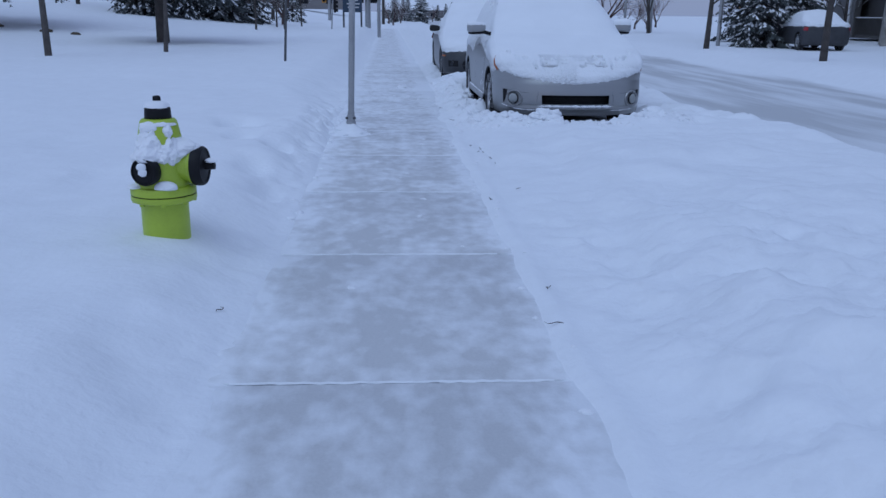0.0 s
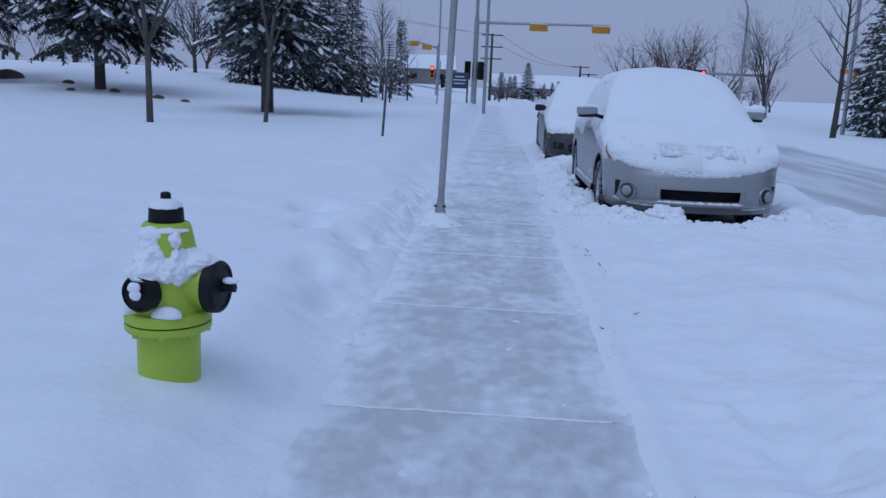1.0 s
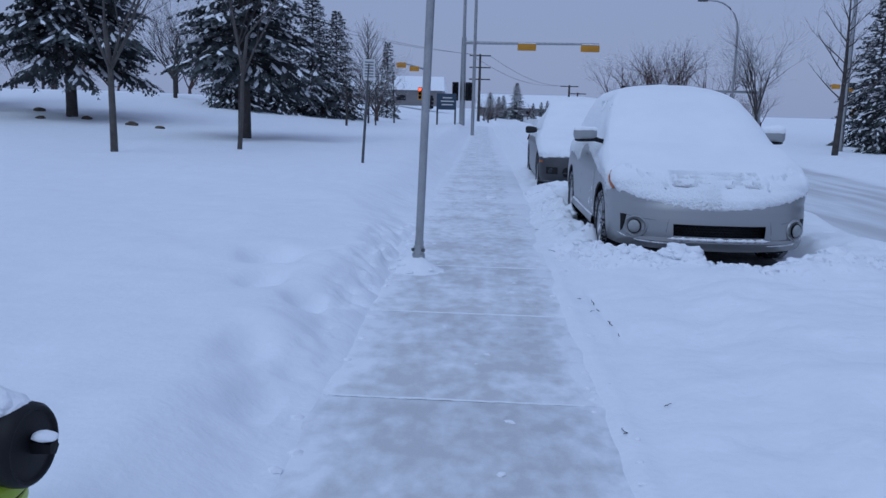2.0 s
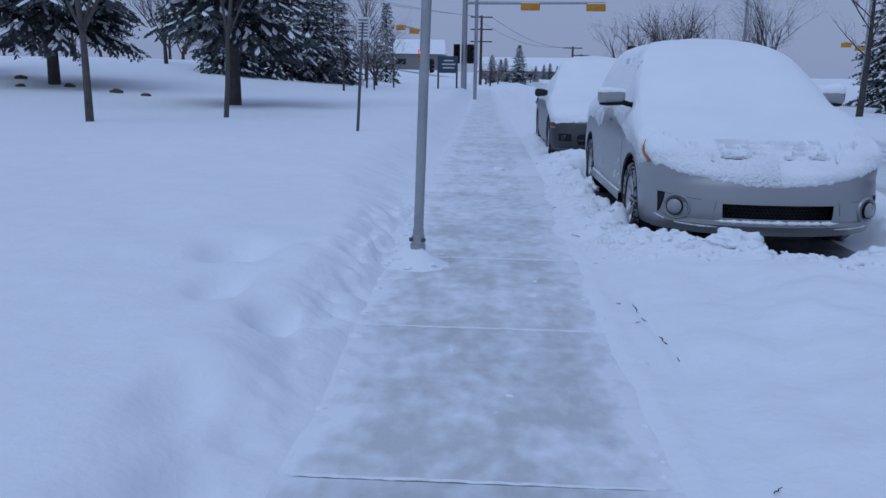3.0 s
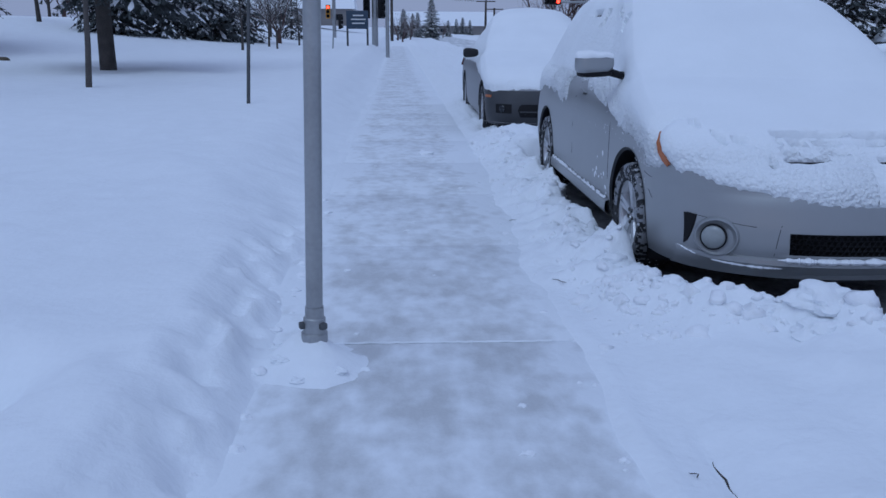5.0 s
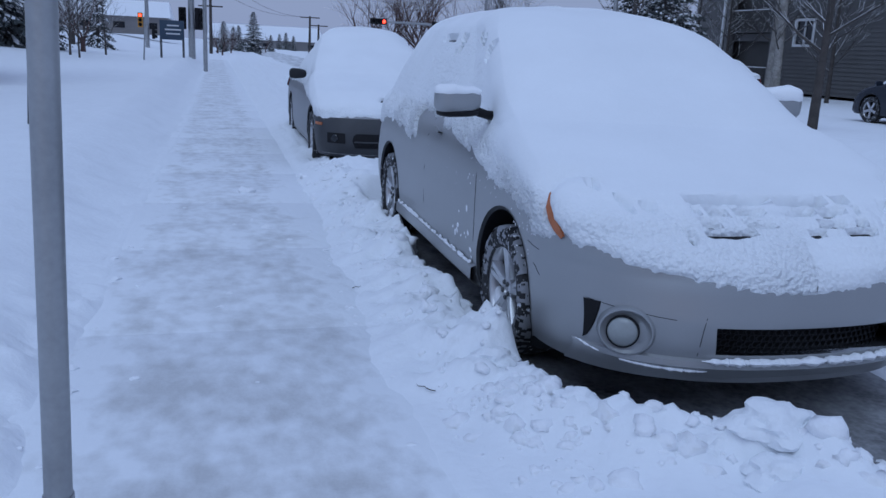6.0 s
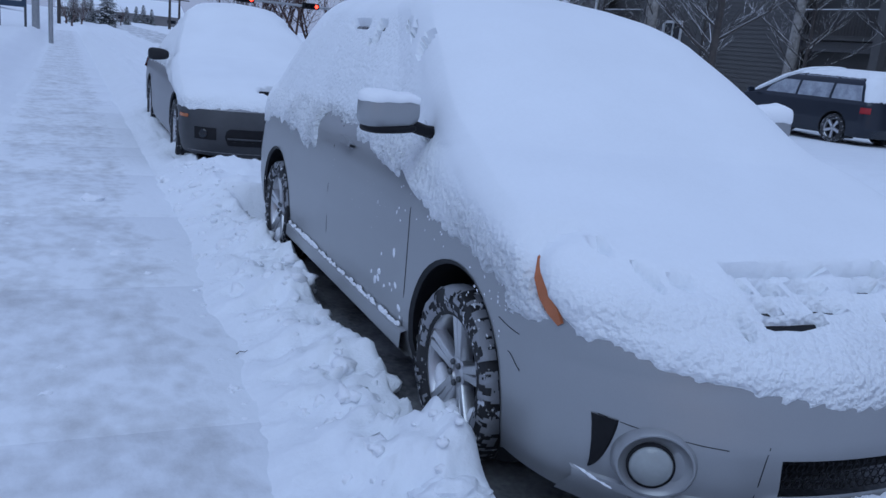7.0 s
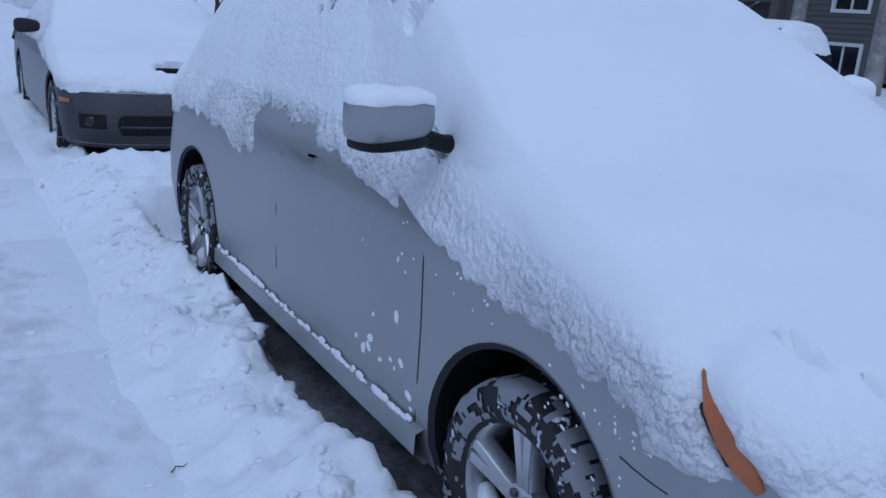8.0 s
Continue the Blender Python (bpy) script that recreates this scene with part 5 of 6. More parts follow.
# ---------------------------------------------------------------- hydrant
def build_hydrant():
    x, y = -1.10, 3.66
    hyd = thing("fire_hydrant", "lime green fire hydrant with black caps, half sunk in snow", "fire hydrant", (x, y, 0.0))
    bm = bmesh.new()
    lathe(bm, [(0.111, 0.0), (0.111, 0.340), (0.117, 0.345)], 40)
    part("barrel", bm, LIME, hyd)
    bm = bmesh.new()
    lathe(bm, [(0.115, 0.340), (0.148, 0.350), (0.152, 0.356), (0.152, 0.376), (0.149, 0.378), (0.149, 0.383), (0.152, 0.385), (0.152, 0.412), (0.146, 0.420), (0.120, 0.424)], 40)
    fl = part("flange", bm, LIME, hyd, "bolted round flange in two halves")
    bm = bmesh.new()
    lathe(bm, [(0.1488, 0.3782), (0.1510, 0.3805), (0.1488, 0.3828)], 40)
    part("gasket", bm, BLACK, fl)
    for k in range(8):
        a = 2 * math.pi * k / 8 + 0.2
        bm = bmesh.new()
        lathe(bm, [(0.0, 0.338), (0.012, 0.338), (0.012, 0.352)], 6, Matrix.Translation((math.cos(a) * 0.136, math.sin(a) * 0.136, 0)))
        part("bolt", bm, LIME, fl)
    bm = bmesh.new()
    lathe(bm, [(0.126, 0.418), (0.126, 0.45), (0.122, 0.52), (0.114, 0.58), (0.102, 0.64), (0.090, 0.70), (0.084, 0.725), (0.076, 0.735), (0.062, 0.738)], 40)
    part("bonnet", bm, LIME, hyd)
    bm = bmesh.new()
    lathe(bm, [(0.058, 0.732), (0.062, 0.738), (0.059, 0.785), (0.054, 0.794), (0.03, 0.80), (0, 0.80)], 32)
    cap = part("top_cap", bm, BLACK, hyd, "black painted top cap")
    bm = bmesh.new()
    lathe(bm, [(0.020, 0.79), (0.0185, 0.838), (0.012, 0.842), (0, 0.842)], 5)
    part("operating_nut", bm, BLACK, cap, smooth=False)
    # nozzles: the wide one to the street, small ones a quarter turn off
    for ang, r, reach, big in ((-6, 0.093, 0.200, True), (-106, 0.066, 0.158, False), (84, 0.066, 0.158, False)):
        d = Vector((math.cos(radians(ang)), math.sin(radians(ang)), 0))
        z = 0.515 if big else 0.508
        m = toward((0, 0, z), d)
        bm = bmesh.new()
        lathe(bm, [(r * 0.80, 0.05), (r * 0.80, reach - 0.06), (r * 0.92, reach - 0.055), (r * 0.92, reach - 0.04)], 28, m)
        noz = part("nozzle", bm, LIME, hyd)
        bm = bmesh.new()
        lathe(bm, [(r * 0.9, reach - 0.045), (r, reach - 0.04), (r * 1.02, reach - 0.02), (r, reach), (r * 0.92, reach + 0.010), (r * 0.86, reach + 0.010), (r * 0.80, reach + 0.004), (r * 0.3, reach + 0.010), (0, reach + 0.010)], 32, m)
        c = part("nozzle_cap", bm, BLACK, noz, "black nozzle cap with a pentagon nut")
        bm = bmesh.new()
        lathe(bm, [(0.022, reach + 0.004), (0.018, reach + (0.056 if big else 0.03)), (0.0, reach + (0.057 if big else 0.031))], 5, m)
        part("cap_nut", bm, BLACK, noz, smooth=False)
    return hyd


build_hydrant()


def hydrant_snow():
    x, y = -1.10, 3.66
    bits = [("cap of snow on the hydrant's black top", [((0, 0, 0.790), (0.060, 0.060, 0.030), 0.3)]),
            ("ring of snow below the hydrant's top cap", [((0.0, -0.01, 0.712), (0.084, 0.084, 0.030), 0.4), ((-0.02, -0.06, 0.70), (0.05, 0.04, 0.03), 0.9)]),
            ("snow lying on the hydrant's flange", [((0.045, -0.128, 0.425), (0.055, 0.024, 0.038), 0.2), ((-0.11, -0.075, 0.422), (0.04, 0.04, 0.02), 0.2), ((0.11, 0.06, 0.422), (0.05, 0.05, 0.02), 0.2), ((-0.09, 0.1, 0.422), (0.05, 0.05, 0.02), 0.2)]),
            ("snow on the hydrant's cap nuts", [((0.238, -0.033, 0.540), (0.030, 0.022, 0.014), 0.6), ((-0.045, -0.182, 0.535), (0.022, 0.014, 0.020), 0.8), ((-0.040, -0.184, 0.512), (0.020, 0.010, 0.022), 0.9)])]
    for n, (label, lumps) in enumerate(bits):
        bm = bmesh.new()
        for k, (at, size, flat) in enumerate(lumps):
            lump(bm, (x + at[0], y + at[1], at[2]), size, n * 7 + k * 3.1, flat)
        solid("clinging_snow", bm, SNOW_ROUGH, label, "snow", "snow on the hydrant")


hydrant_snow()


def hydrant_sheet():
    """Wet snow plastered on the hydrant's bonnet, thick over the two nozzles, ragged at its rim."""
    x, y = -1.10, 3.66
    cone = table([(0.42, 0.126), (0.52, 0.122), (0.58, 0.114), (0.64, 0.102), (0.70, 0.090), (0.735, 0.080)])
    na, nz = 110, 56
    A, Z = np.meshgrid(np.radians(np.linspace(-178, 12, na)), np.linspace(0.50, 0.735, nz))
    D = np.degrees(A)
    spot = lambda a, z, ra, rz: 1 - ((D - a) / ra) ** 2 - ((Z - z) / rz) ** 2
    M = np.maximum.reduce([spot(-112, 0.605, 40, 0.085), spot(-125, 0.575, 38, 0.050), spot(-42, 0.590, 36, 0.060), spot(-15, 0.610, 24, 0.045), spot(-52, 0.690, 12, 0.030), spot(-75, 0.575, 26, 0.035)])
    M = M + 0.55 * fbm(A * 0.12 * 1.0, Z, 38.0, 3)
    lift = 0.030 * np.clip(M, 0, 1) ** 0.6 * (0.8 + 0.5 * fbm(A * 0.12, Z, 60.0, 3)) - 0.004 * (M < 0)
    reach = 0.055 * np.clip(spot(-10, 0.600, 30, 0.05), 0, 1) + 0.035 * np.clip(spot(-106, 0.575, 26, 0.045), 0, 1)
    bm = bmesh.new()
    vs = {}
    for i in range(nz - 1):
        for j in range(na - 1):
            if (M[i:i + 2, j:j + 2] < 0).all():
                continue
            q = []
            for ii, jj in ((i, j), (i, j + 1), (i + 1, j + 1), (i + 1, j)):
                if (ii, jj) not in vs:
                    r = cone(Z[ii, jj]) + lift[ii, jj] + reach[ii, jj]
                    vs[ii, jj] = bm.verts.new((x + r * math.cos(A[ii, jj]), y + r * math.sin(A[ii, jj]), Z[ii, jj]))
                q.append(vs[ii, jj])
            bm.faces.new(q)
    lump(bm, (x + 0.135, y - 0.018, 0.592), (0.062, 0.058, 0.036), 4.0, 0.7, 3, 0.18)
    solid("clinging_snow", bm, SNOW_ROUGH, "snow plastered on the hydrant's bonnet and nozzles", "snow", "snow on the hydrant")


hydrant_sheet()


# ---------------------------------------------------------------- trees
def spruce_parts(height, width, seed, trunk_clear, branches, droop=0.35, snowy=0.5):
    rnd = random.Random(seed)
    trunk = bmesh.new()
    tr = height * 0.013 + 0.03
    tube(trunk, [(0, 0, -0.3), (0, 0, height * 0.15), (rnd.uniform(-0.05, 0.05), 0, height * 0.5), (0, 0, height * 0.98)], [tr * 1.2, tr, tr * 0.6, 0.015], 10)
    nv, nf, sv, sf = [], [], [], []

    def frond(p, d, length, up):
        """A spray of needles: narrow sprigs along an axis, with a ridge of snow along its back."""
        side = d.cross(Vector((0, 0, 1))).normalized()
        n = max(4, int(length / 0.11))
        for k in range(n):
            f = (k + rnd.random()) / n
            c = p + d * length * f + Vector((0, 0, -0.12 * length * f * f))
            for sg in (-1, 1):
                w = (length * (0.30 * (1 - f) + 0.10) + 0.05) * rnd.uniform(0.6, 1.25)
                q = (side * sg * 0.7 + d * 0.7 + Vector((0, 0, rnd.uniform(-0.65, 0.0)))).normalized()
                t = q.cross(Vector((0, 0, 1))).normalized() * (w * 0.13 + 0.012)
                i = len(nv)
                a = c + Vector((0, 0, rnd.uniform(-0.03, 0.02)))
                nv.extend([a - t * 0.5, a + q * w * 0.5 - t + Vector((0, 0, -0.02)), a + q * w, a + q * w * 0.5 + t + Vector((0, 0, -0.05)), a + t * 0.5])
                nf.append((i, i + 1, i + 2, i + 3, i + 4))
        if rnd.random() < snowy:
            prev = None
            f0 = rnd.uniform(0.0, 0.5)
            f1 = f0 + rnd.uniform(0.25, 0.5)
            m = 5
            for k in range(m + 1):
                f = f0 + (f1 - f0) * k / m
                c = p + d * length * f + Vector((0, 0, -0.12 * length * f * f + 0.01))
                wd = (0.030 + 0.055 * length) * math.sin(math.pi * (0.12 + 0.8 * k / m)) * rnd.uniform(0.6, 1.3)
                i = len(sv)
                sv.extend([c - side * wd + Vector((0, 0, -0.03)), c - side * wd * 0.3 + Vector((0, 0, 0.025)), c + side * wd * 0.3 + Vector((0, 0, 0.025)), c + side * wd + Vector((0, 0, -0.03))])
                if prev is not None:
                    for e in range(3):
                        sf.append((prev + e, i + e, i + e + 1, prev + e + 1))
                prev = i

    for b in range(branches):
        f = (b + rnd.random()) / branches
        z = trunk_clear + (height - trunk_clear) * f ** 1.05
        reach = width * (1 - f) ** 0.75 * rnd.choice((0.45, 0.7, 0.9, 1.0, 1.15)) * rnd.uniform(0.85, 1.1) + 0.12
        az = b * 2.39996 + rnd.uniform(-0.5, 0.5)
        slope = droop * (1 - f) - 0.35 * f + rnd.uniform(-0.12, 0.12)
        d = Vector((math.cos(az), math.sin(az), -slope)).normalized()
        p = Vector((0, 0, z))
        tube(trunk, [p, p + d * reach * 0.6, p + d * reach * 0.95 + Vector((0, 0, -0.08 * reach))], [0.014 * reach + 0.008, 0.010 * reach + 0.004, 0.003], 4, False)
        subs = max(2, int(reach / 0.30))
        for k in range(subs):
            g = 0.25 + 0.75 * (k + rnd.random() * 0.6) / subs
            sg = 1 if k % 2 else -1
            q = Matrix.Rotation(sg * rnd.uniform(0.4, 1.0), 3, "Z") @ d
            q.z -= rnd.uniform(0.05, 0.35)
            frond(p + d * reach * g * 0.95, q.normalized(), reach * (0.52 - 0.28 * g) + 0.12, 0)
        frond(p + d * reach * 0.5, d, reach * 0.5 + 0.08, 0)
    crown, snow = bpy.data.meshes.new("crown"), bpy.data.meshes.new("snow_load")
    crown.from_pydata([tuple(v) for v in nv], [], nf)
    snow.from_pydata([tuple(v) for v in sv], [], sf)
    crown.materials.append(NEEDLE)
    snow.materials.append(SNOW_ROUGH)
    return mesh_of("trunk", trunk, BARK), crown, snow


def spruce(label, parts_data, at, rz=0, scale=1.0, group="snowy spruces"):
    ob = thing("spruce_tree", label, "tree", at, rz, group)
    ob.scale = (scale, scale, scale)
    for name, me in zip(("trunk", "crown", "snow_load"), parts_data):
        o = new(name, me)
        o.parent = ob
    tagged(ob.children[2], "snow lying on the boughs", kind="stuff")
    return ob


def bare_tree_mesh(height, seed, trunk_r, clear, spread_a=0.6, depth=5, lean=0.0, dense=3):
    rnd = random.Random(seed)
    bm = bmesh.new()
    snow = []

    def grow(p, d, length, r, level):
        steps = 3 if level < 2 else 2
        pts, rad = [p.copy()], [r]
        for k in range(steps):
            d = (d + Vector((rnd.uniform(-0.14, 0.14), rnd.uniform(-0.14, 0.14), rnd.uniform(-0.02, 0.12)))).normalized()
            p = p + d * length / steps
            pts.append(p.copy())
            rad.append(r * (1 - 0.42 * (k + 1) / steps))
        tube(bm, pts, rad, 8 if level == 0 else (5 if level < 2 else 3), False)
        if level >= 1 and abs(d.z) < 0.75 and rnd.random() < 0.6:
            snow.append((pts, rad))
        if level >= depth:
            return
        n = dense + (1 if level in (0, 1) else 0)
        for k in range(n):
            f = 0.35 + 0.65 * (k + 1) / n if level else 0.62 + 0.38 * (k + 1) / n
            i = min(int(f * steps), steps)
            base = pts[i]
            az = rnd.uniform(0, 2 * math.pi)
            tilt = spread_a * rnd.uniform(0.6, 1.25)
            a = d.orthogonal().normalized()
            q = (d * math.cos(tilt) + (a * math.cos(az) + d.cross(a) * math.sin(az)) * math.sin(tilt)).normalized()
            q.z += 0.10
            grow(base, q.normalized(), length * rnd.uniform(0.50, 0.78) if level else height * rnd.uniform(0.30, 0.46), rad[i] * rnd.uniform(0.48, 0.68), level + 1)
    grow(Vector((0, 0, -0.2)), Vector((lean, 0, 1)).normalized(), clear + height * 0.12, trunk_r, 0)
    sn = bmesh.new()
    for pts, rad in snow:
        tube(sn, [p + Vector((0, 0, r * 0.8)) for p, r in zip(pts, rad)], [max(0.003, r * 0.5) for r in rad], 4, False)
    return bm, sn


def leader_tree(height, seed, trunk_r, clear, mat, limbs=16, rise=0.5, reach=0.42, lean=0.0):
    """A young street tree: one straight leader, slender limbs all round it, twigs on the limbs, snow along their backs."""
    rnd = random.Random(seed)
    bm, sn = bmesh.new(), bmesh.new()
    axis = lambda f: Vector((lean * f * height + 0.03 * math.sin(5 * f + seed), 0.03 * math.cos(4 * f), -0.2 + (height + 0.2) * f))
    tube(bm, [axis(k / 10) for k in range(11)], [trunk_r * (1.15 - 1.08 * k / 10) for k in range(11)], 9, False)

    def limb(p, d, length, r, level):
        pts, rad, q = [p.copy()], [r], d.copy()
        for k in range(4):
            q = (q + Vector((rnd.uniform(-0.10, 0.10), rnd.uniform(-0.10, 0.10), rnd.uniform(-0.02, 0.10)))).normalized()
            pts.append(pts[-1] + q * length / 4)
            rad.append(max(0.0025, r * (1 - 0.22 * (k + 1))))
        tube(bm, pts, rad, 5 if level == 0 else 3, False)
        if q.z < 0.85 and rnd.random() < 0.6:
            tube(sn, [c + Vector((0, 0, w * 0.9)) for c, w in zip(pts, rad)], [max(0.0025, w * 0.42) for w in rad], 4, False)
        if level < 2:
            for k in range(7 if level == 0 else 4):
                i = 1 + k % 4
                side = q.cross(Vector((0, 0, 1))).normalized() * rnd.choice((-1, 1))
                way = (q * 0.8 + side * rnd.uniform(0.4, 0.9) + Vector((0, 0, rnd.uniform(-0.1, 0.45)))).normalized()
                limb(pts[i], way, length * rnd.uniform(0.25, 0.5), rad[i] * 0.6, level + 1)

    for k in range(limbs):
        f = clear / height + (0.97 - clear / height) * (k + rnd.random()) / limbs
        az = k * 2.39996 + rnd.uniform(-0.4, 0.4)
        up = rise * rnd.uniform(0.6, 1.3) + 0.5 * f
        d = Vector((math.cos(az), math.sin(az), up)).normalized()
        limb(axis(f), d, height * reach * (1.1 - f) * rnd.uniform(0.7, 1.15) + 0.2, trunk_r * (0.42 - 0.25 * f), 0)
    return mesh_of("crown", bm, mat), mesh_of("snow_load", sn, SNOW_ROUGH)


def bare_tree(label, at, meshes, rz=0, scale=1.0, group="bare street trees"):
    ob = thing("bare_tree", label, "tree", at, rz, group)
    ob.scale = (scale, scale, scale)
    for name, me in zip(("crown", "snow_load"), meshes):
        o = new(name, me)
        o.parent = ob
        tagged(o, kind="stuff")
    return ob


def bare_set(height, seed, trunk_r, clear, mat, **kw):
    a, b = bare_tree_mesh(height, seed, trunk_r, clear, **kw)
    return mesh_of("crown", a, mat), mesh_of("snow_load", b, SNOW_ROUGH)


big_a = spruce_parts(9.5, 2.6, 3, 2.0, 210, 0.32, 0.8)
big_b = spruce_parts(9.5, 1.95, 4, 1.8, 215, 0.34, 0.85)
mid_a = spruce_parts(6.0, 1.75, 5, 0.2, 200, 0.40, 0.75)
slim = spruce_parts(5.2, 0.85, 6, 0.3, 130, 0.35, 0.5)


def stand(x, y):
    return (x, y, ground_at(x, y) - 0.03)


spruce("tall dark spruce with drooping boughs lightly dusted with snow", big_a, stand(-12.9, 28.0), 20)
spruce("tall spruce with a bare lower trunk beside a leaning sapling", big_b, stand(-6.3, 24.2), 80)
spruce("tall dark spruce standing at the edge of the park", big_a, stand(-18.6, 29.0), 200, 1.05)
for x, y, s, r in ((-9.3, 40, 0.92, 0), (-8.1, 42, 0.95, 70), (-7.3, 44, 0.86, 130), (-10.6, 38, 0.95, 200)):
    spruce("snow-laden spruce in a row along the park", mid_a, stand(x, y), r, s, "row of spruces")
spruce("slim snow-laden spruce beside the crossing", slim, stand(-6.0, 55), 30, 0.9)
spruce("dense snow-laden spruce beside the street", mid_a, stand(15.3, 34), 10, 0.86)
spruce("dense snow-laden spruce behind a parked car", mid_a, stand(17.6, 40.5), 100, 1.1)
spruce("dense snow-laden spruce behind a parked car", mid_a, stand(20.2, 42.0), 160, 1.2)

street_tree = bare_set(6.2, 11, 0.080, 1.9, BARK_PALE, depth=5, dense=3, spread_a=0.7)
round_tree = leader_tree(6.2, 12, 0.12, 0.8, BARK, 34, 1.2, 0.62)
fan_tree = bare_set(6.4, 12, 0.12, 0.9, BARK, depth=5, dense=4, spread_a=0.62)
sapling = leader_tree(3.6, 13, 0.05, 0.7, BARK, 15, 0.8, 0.5)
slim_tree = leader_tree(7.0, 17, 0.085, 1.2, BARK, 20, 0.5, 0.42)
bush_tree = bare_set(5.6, 14, 0.16, 0.3, BRUSH, depth=5, dense=3, spread_a=0.75)
bare_tree("young bare tree with a pale trunk in the park snow", stand(-7.0, 17.75), street_tree, 0, 1.0)
bare_tree("thin leaning bare tree in front of a spruce", stand(-5.0, 19.2), bare_set(5.4, 21, 0.055, 1.9, BARK_PALE, depth=5, dense=3, lean=0.16), 0)
bare_tree("bare rounded tree at the park's far side", stand(-14.0, 40.0), fan_tree, 60, 0.85)
bare_tree("bare rounded tree at the park's far side", stand(-11.6, 44.0), fan_tree, 200, 0.85)
for x, y, r, s in ((-5.5, 36, 0, 0.9), (-5.1, 40, 100, 0.85), (-4.6, 38.5, 220, 0.7), (-4.4, 44, 300, 0.8), (-5.6, 47, 40, 0.9)):
    bare_tree("small bare shrub-like tree dusted with snow", stand(x, y), sapling, r, s, "small bare trees")
bare_tree("slim bare street tree beside the road", stand(10.1, 26.2), leader_tree(5.0, 31, 0.085, 1.5, BARK, 18, 0.7, 0.42), 0)
bare_tree("bare rounded tree across the street", stand(18.0, 58.0), fan_tree, 0, 1.3)
bare_tree("bare tree with snowy low limbs and a yellow tag", stand(10.4, 19.4), leader_tree(5.6, 33, 0.085, 1.0, BARK, 17, 0.45, 0.46), 40)
for x, y, r, s in ((11.2, 63, 0, 1.3), (12.6, 65, 60, 1.45), (13.8, 63, 130, 1.5), (15.4, 66, 200, 1.45), (10.0, 66, 280, 1.15), (14.4, 69, 20, 1.5), (16.4, 64, 300, 1.3), (12.0, 68, 90, 1.4)):
    bare_tree("reddish-brown bare tree in a thicket", stand(x, y), bush_tree, r, s, "thicket across the street")


# ---------------------------------------------------------------- street furniture in the distance
def marker_post():
    ob = thing("park_sign", "thin steel post with a white notice plate in the snow", "sign", stand(-2.05, 16.7))
    bm = bmesh.new()
    tube(bm, [(0, 0, -0.1), (0.10, 0, 1.75)], [0.025, 0.022], 10)
    part("post", bm, STEEL_DARK, ob)
    bm = bmesh.new()
    box(bm, 0.105, -0.03, 1.65, 0.20, 0.006, 0.36, 0.0, Matrix.Rotation(radians(10), 4, "Z"))
    plate = part("plate", bm, SIGN_WHITE, ob, "white plate with unreadable lines of writing", smooth=False)
    bm = bmesh.new()
    for k in range(6):
        box(bm, 0.105, -0.036, 1.78 - 0.05 * k, 0.15, 0.004, 0.018, 0.0, Matrix.Rotation(radians(10), 4, "Z"))
    part("writing_bar", bm, STEEL_DARK, plate, smooth=False)


marker_post()


def signal_head(parent, at, rz, body, lit=None, horizontal=False):
    m = Matrix.Translation(at) @ Matrix.Rotation(radians(rz), 4, "Z") @ (Matrix.Rotation(radians(90), 4, "Y") if horizontal else Matrix())
    bm = bmesh.new()
    box(bm, 0, 0, 0, 0.36, 0.22, 1.05, 0.03, m)
    ob = part("signal_head", bm, body, parent, "traffic signal head")
    for k in range(3):
        z = 0.33 - 0.33 * k
        bm = bmesh.new()
        lathe(bm, [(0.11, 0), (0.13, 0.0), (0.13, 0.16), (0.12, 0.16), (0.115, 0.01), (0, 0.01)], 18, m @ Matrix.Translation((0, -0.11, z)) @ Matrix.Rotation(radians(90), 4, "X"))
        part("visor", bm, BLACK, ob)
        if lit == k:
            bm = bmesh.new()
            lathe(bm, [(0.11, 0.02), (0.08, 0.05), (0, 0.06)], 18, m @ Matrix.Translation((0, -0.11, z)) @ Matrix.Rotation(radians(90), 4, "X"))
            part("lit_lens", bm, RED_GLOW, ob, "lit red lens")


def signal_mast():
    x, y = -1.15, 51.0
    ob = thing("traffic_signal_mast", "grey steel signal mast with a long arm over the road", "traffic signal", stand(x, y))
    bm = bmesh.new()
    tube(bm, [(0, 0, 0), (0, 0, 5.0)], [0.17, 0.14], 14)
    tube(bm, [(0, 0, 4.9), (0, 0, 10.5)], [0.10, 0.07], 12)
    part("mast", bm, GALV, ob)
    bm = bmesh.new()
    tube(bm, [(0, 0, 4.72), (2.4, 0, 4.72), (7.7, 0, 4.78)], [0.10, 0.085, 0.06], 12)
    part("arm", bm, GALV, ob)
    for ax in (3.6, 7.2):
        bm = bmesh.new()
        box(bm, ax, 0, 4.52, 1.05, 0.28, 0.36, 0.03)
        h = part("signal_head", bm, YELLOW, ob, "yellow signal head lying along the arm")
        bm = bmesh.new()
        box(bm, ax, 0, 4.74, 1.0, 0.2, 0.05, 0.015)
        part("snow_cap", bm, SNOW_ROUGH, h)
    for dx, rz in ((-0.42, 0), (0.35, 50)):
        signal_head(ob, (dx, -0.1, 1.95), rz, BLACK)


signal_mast()


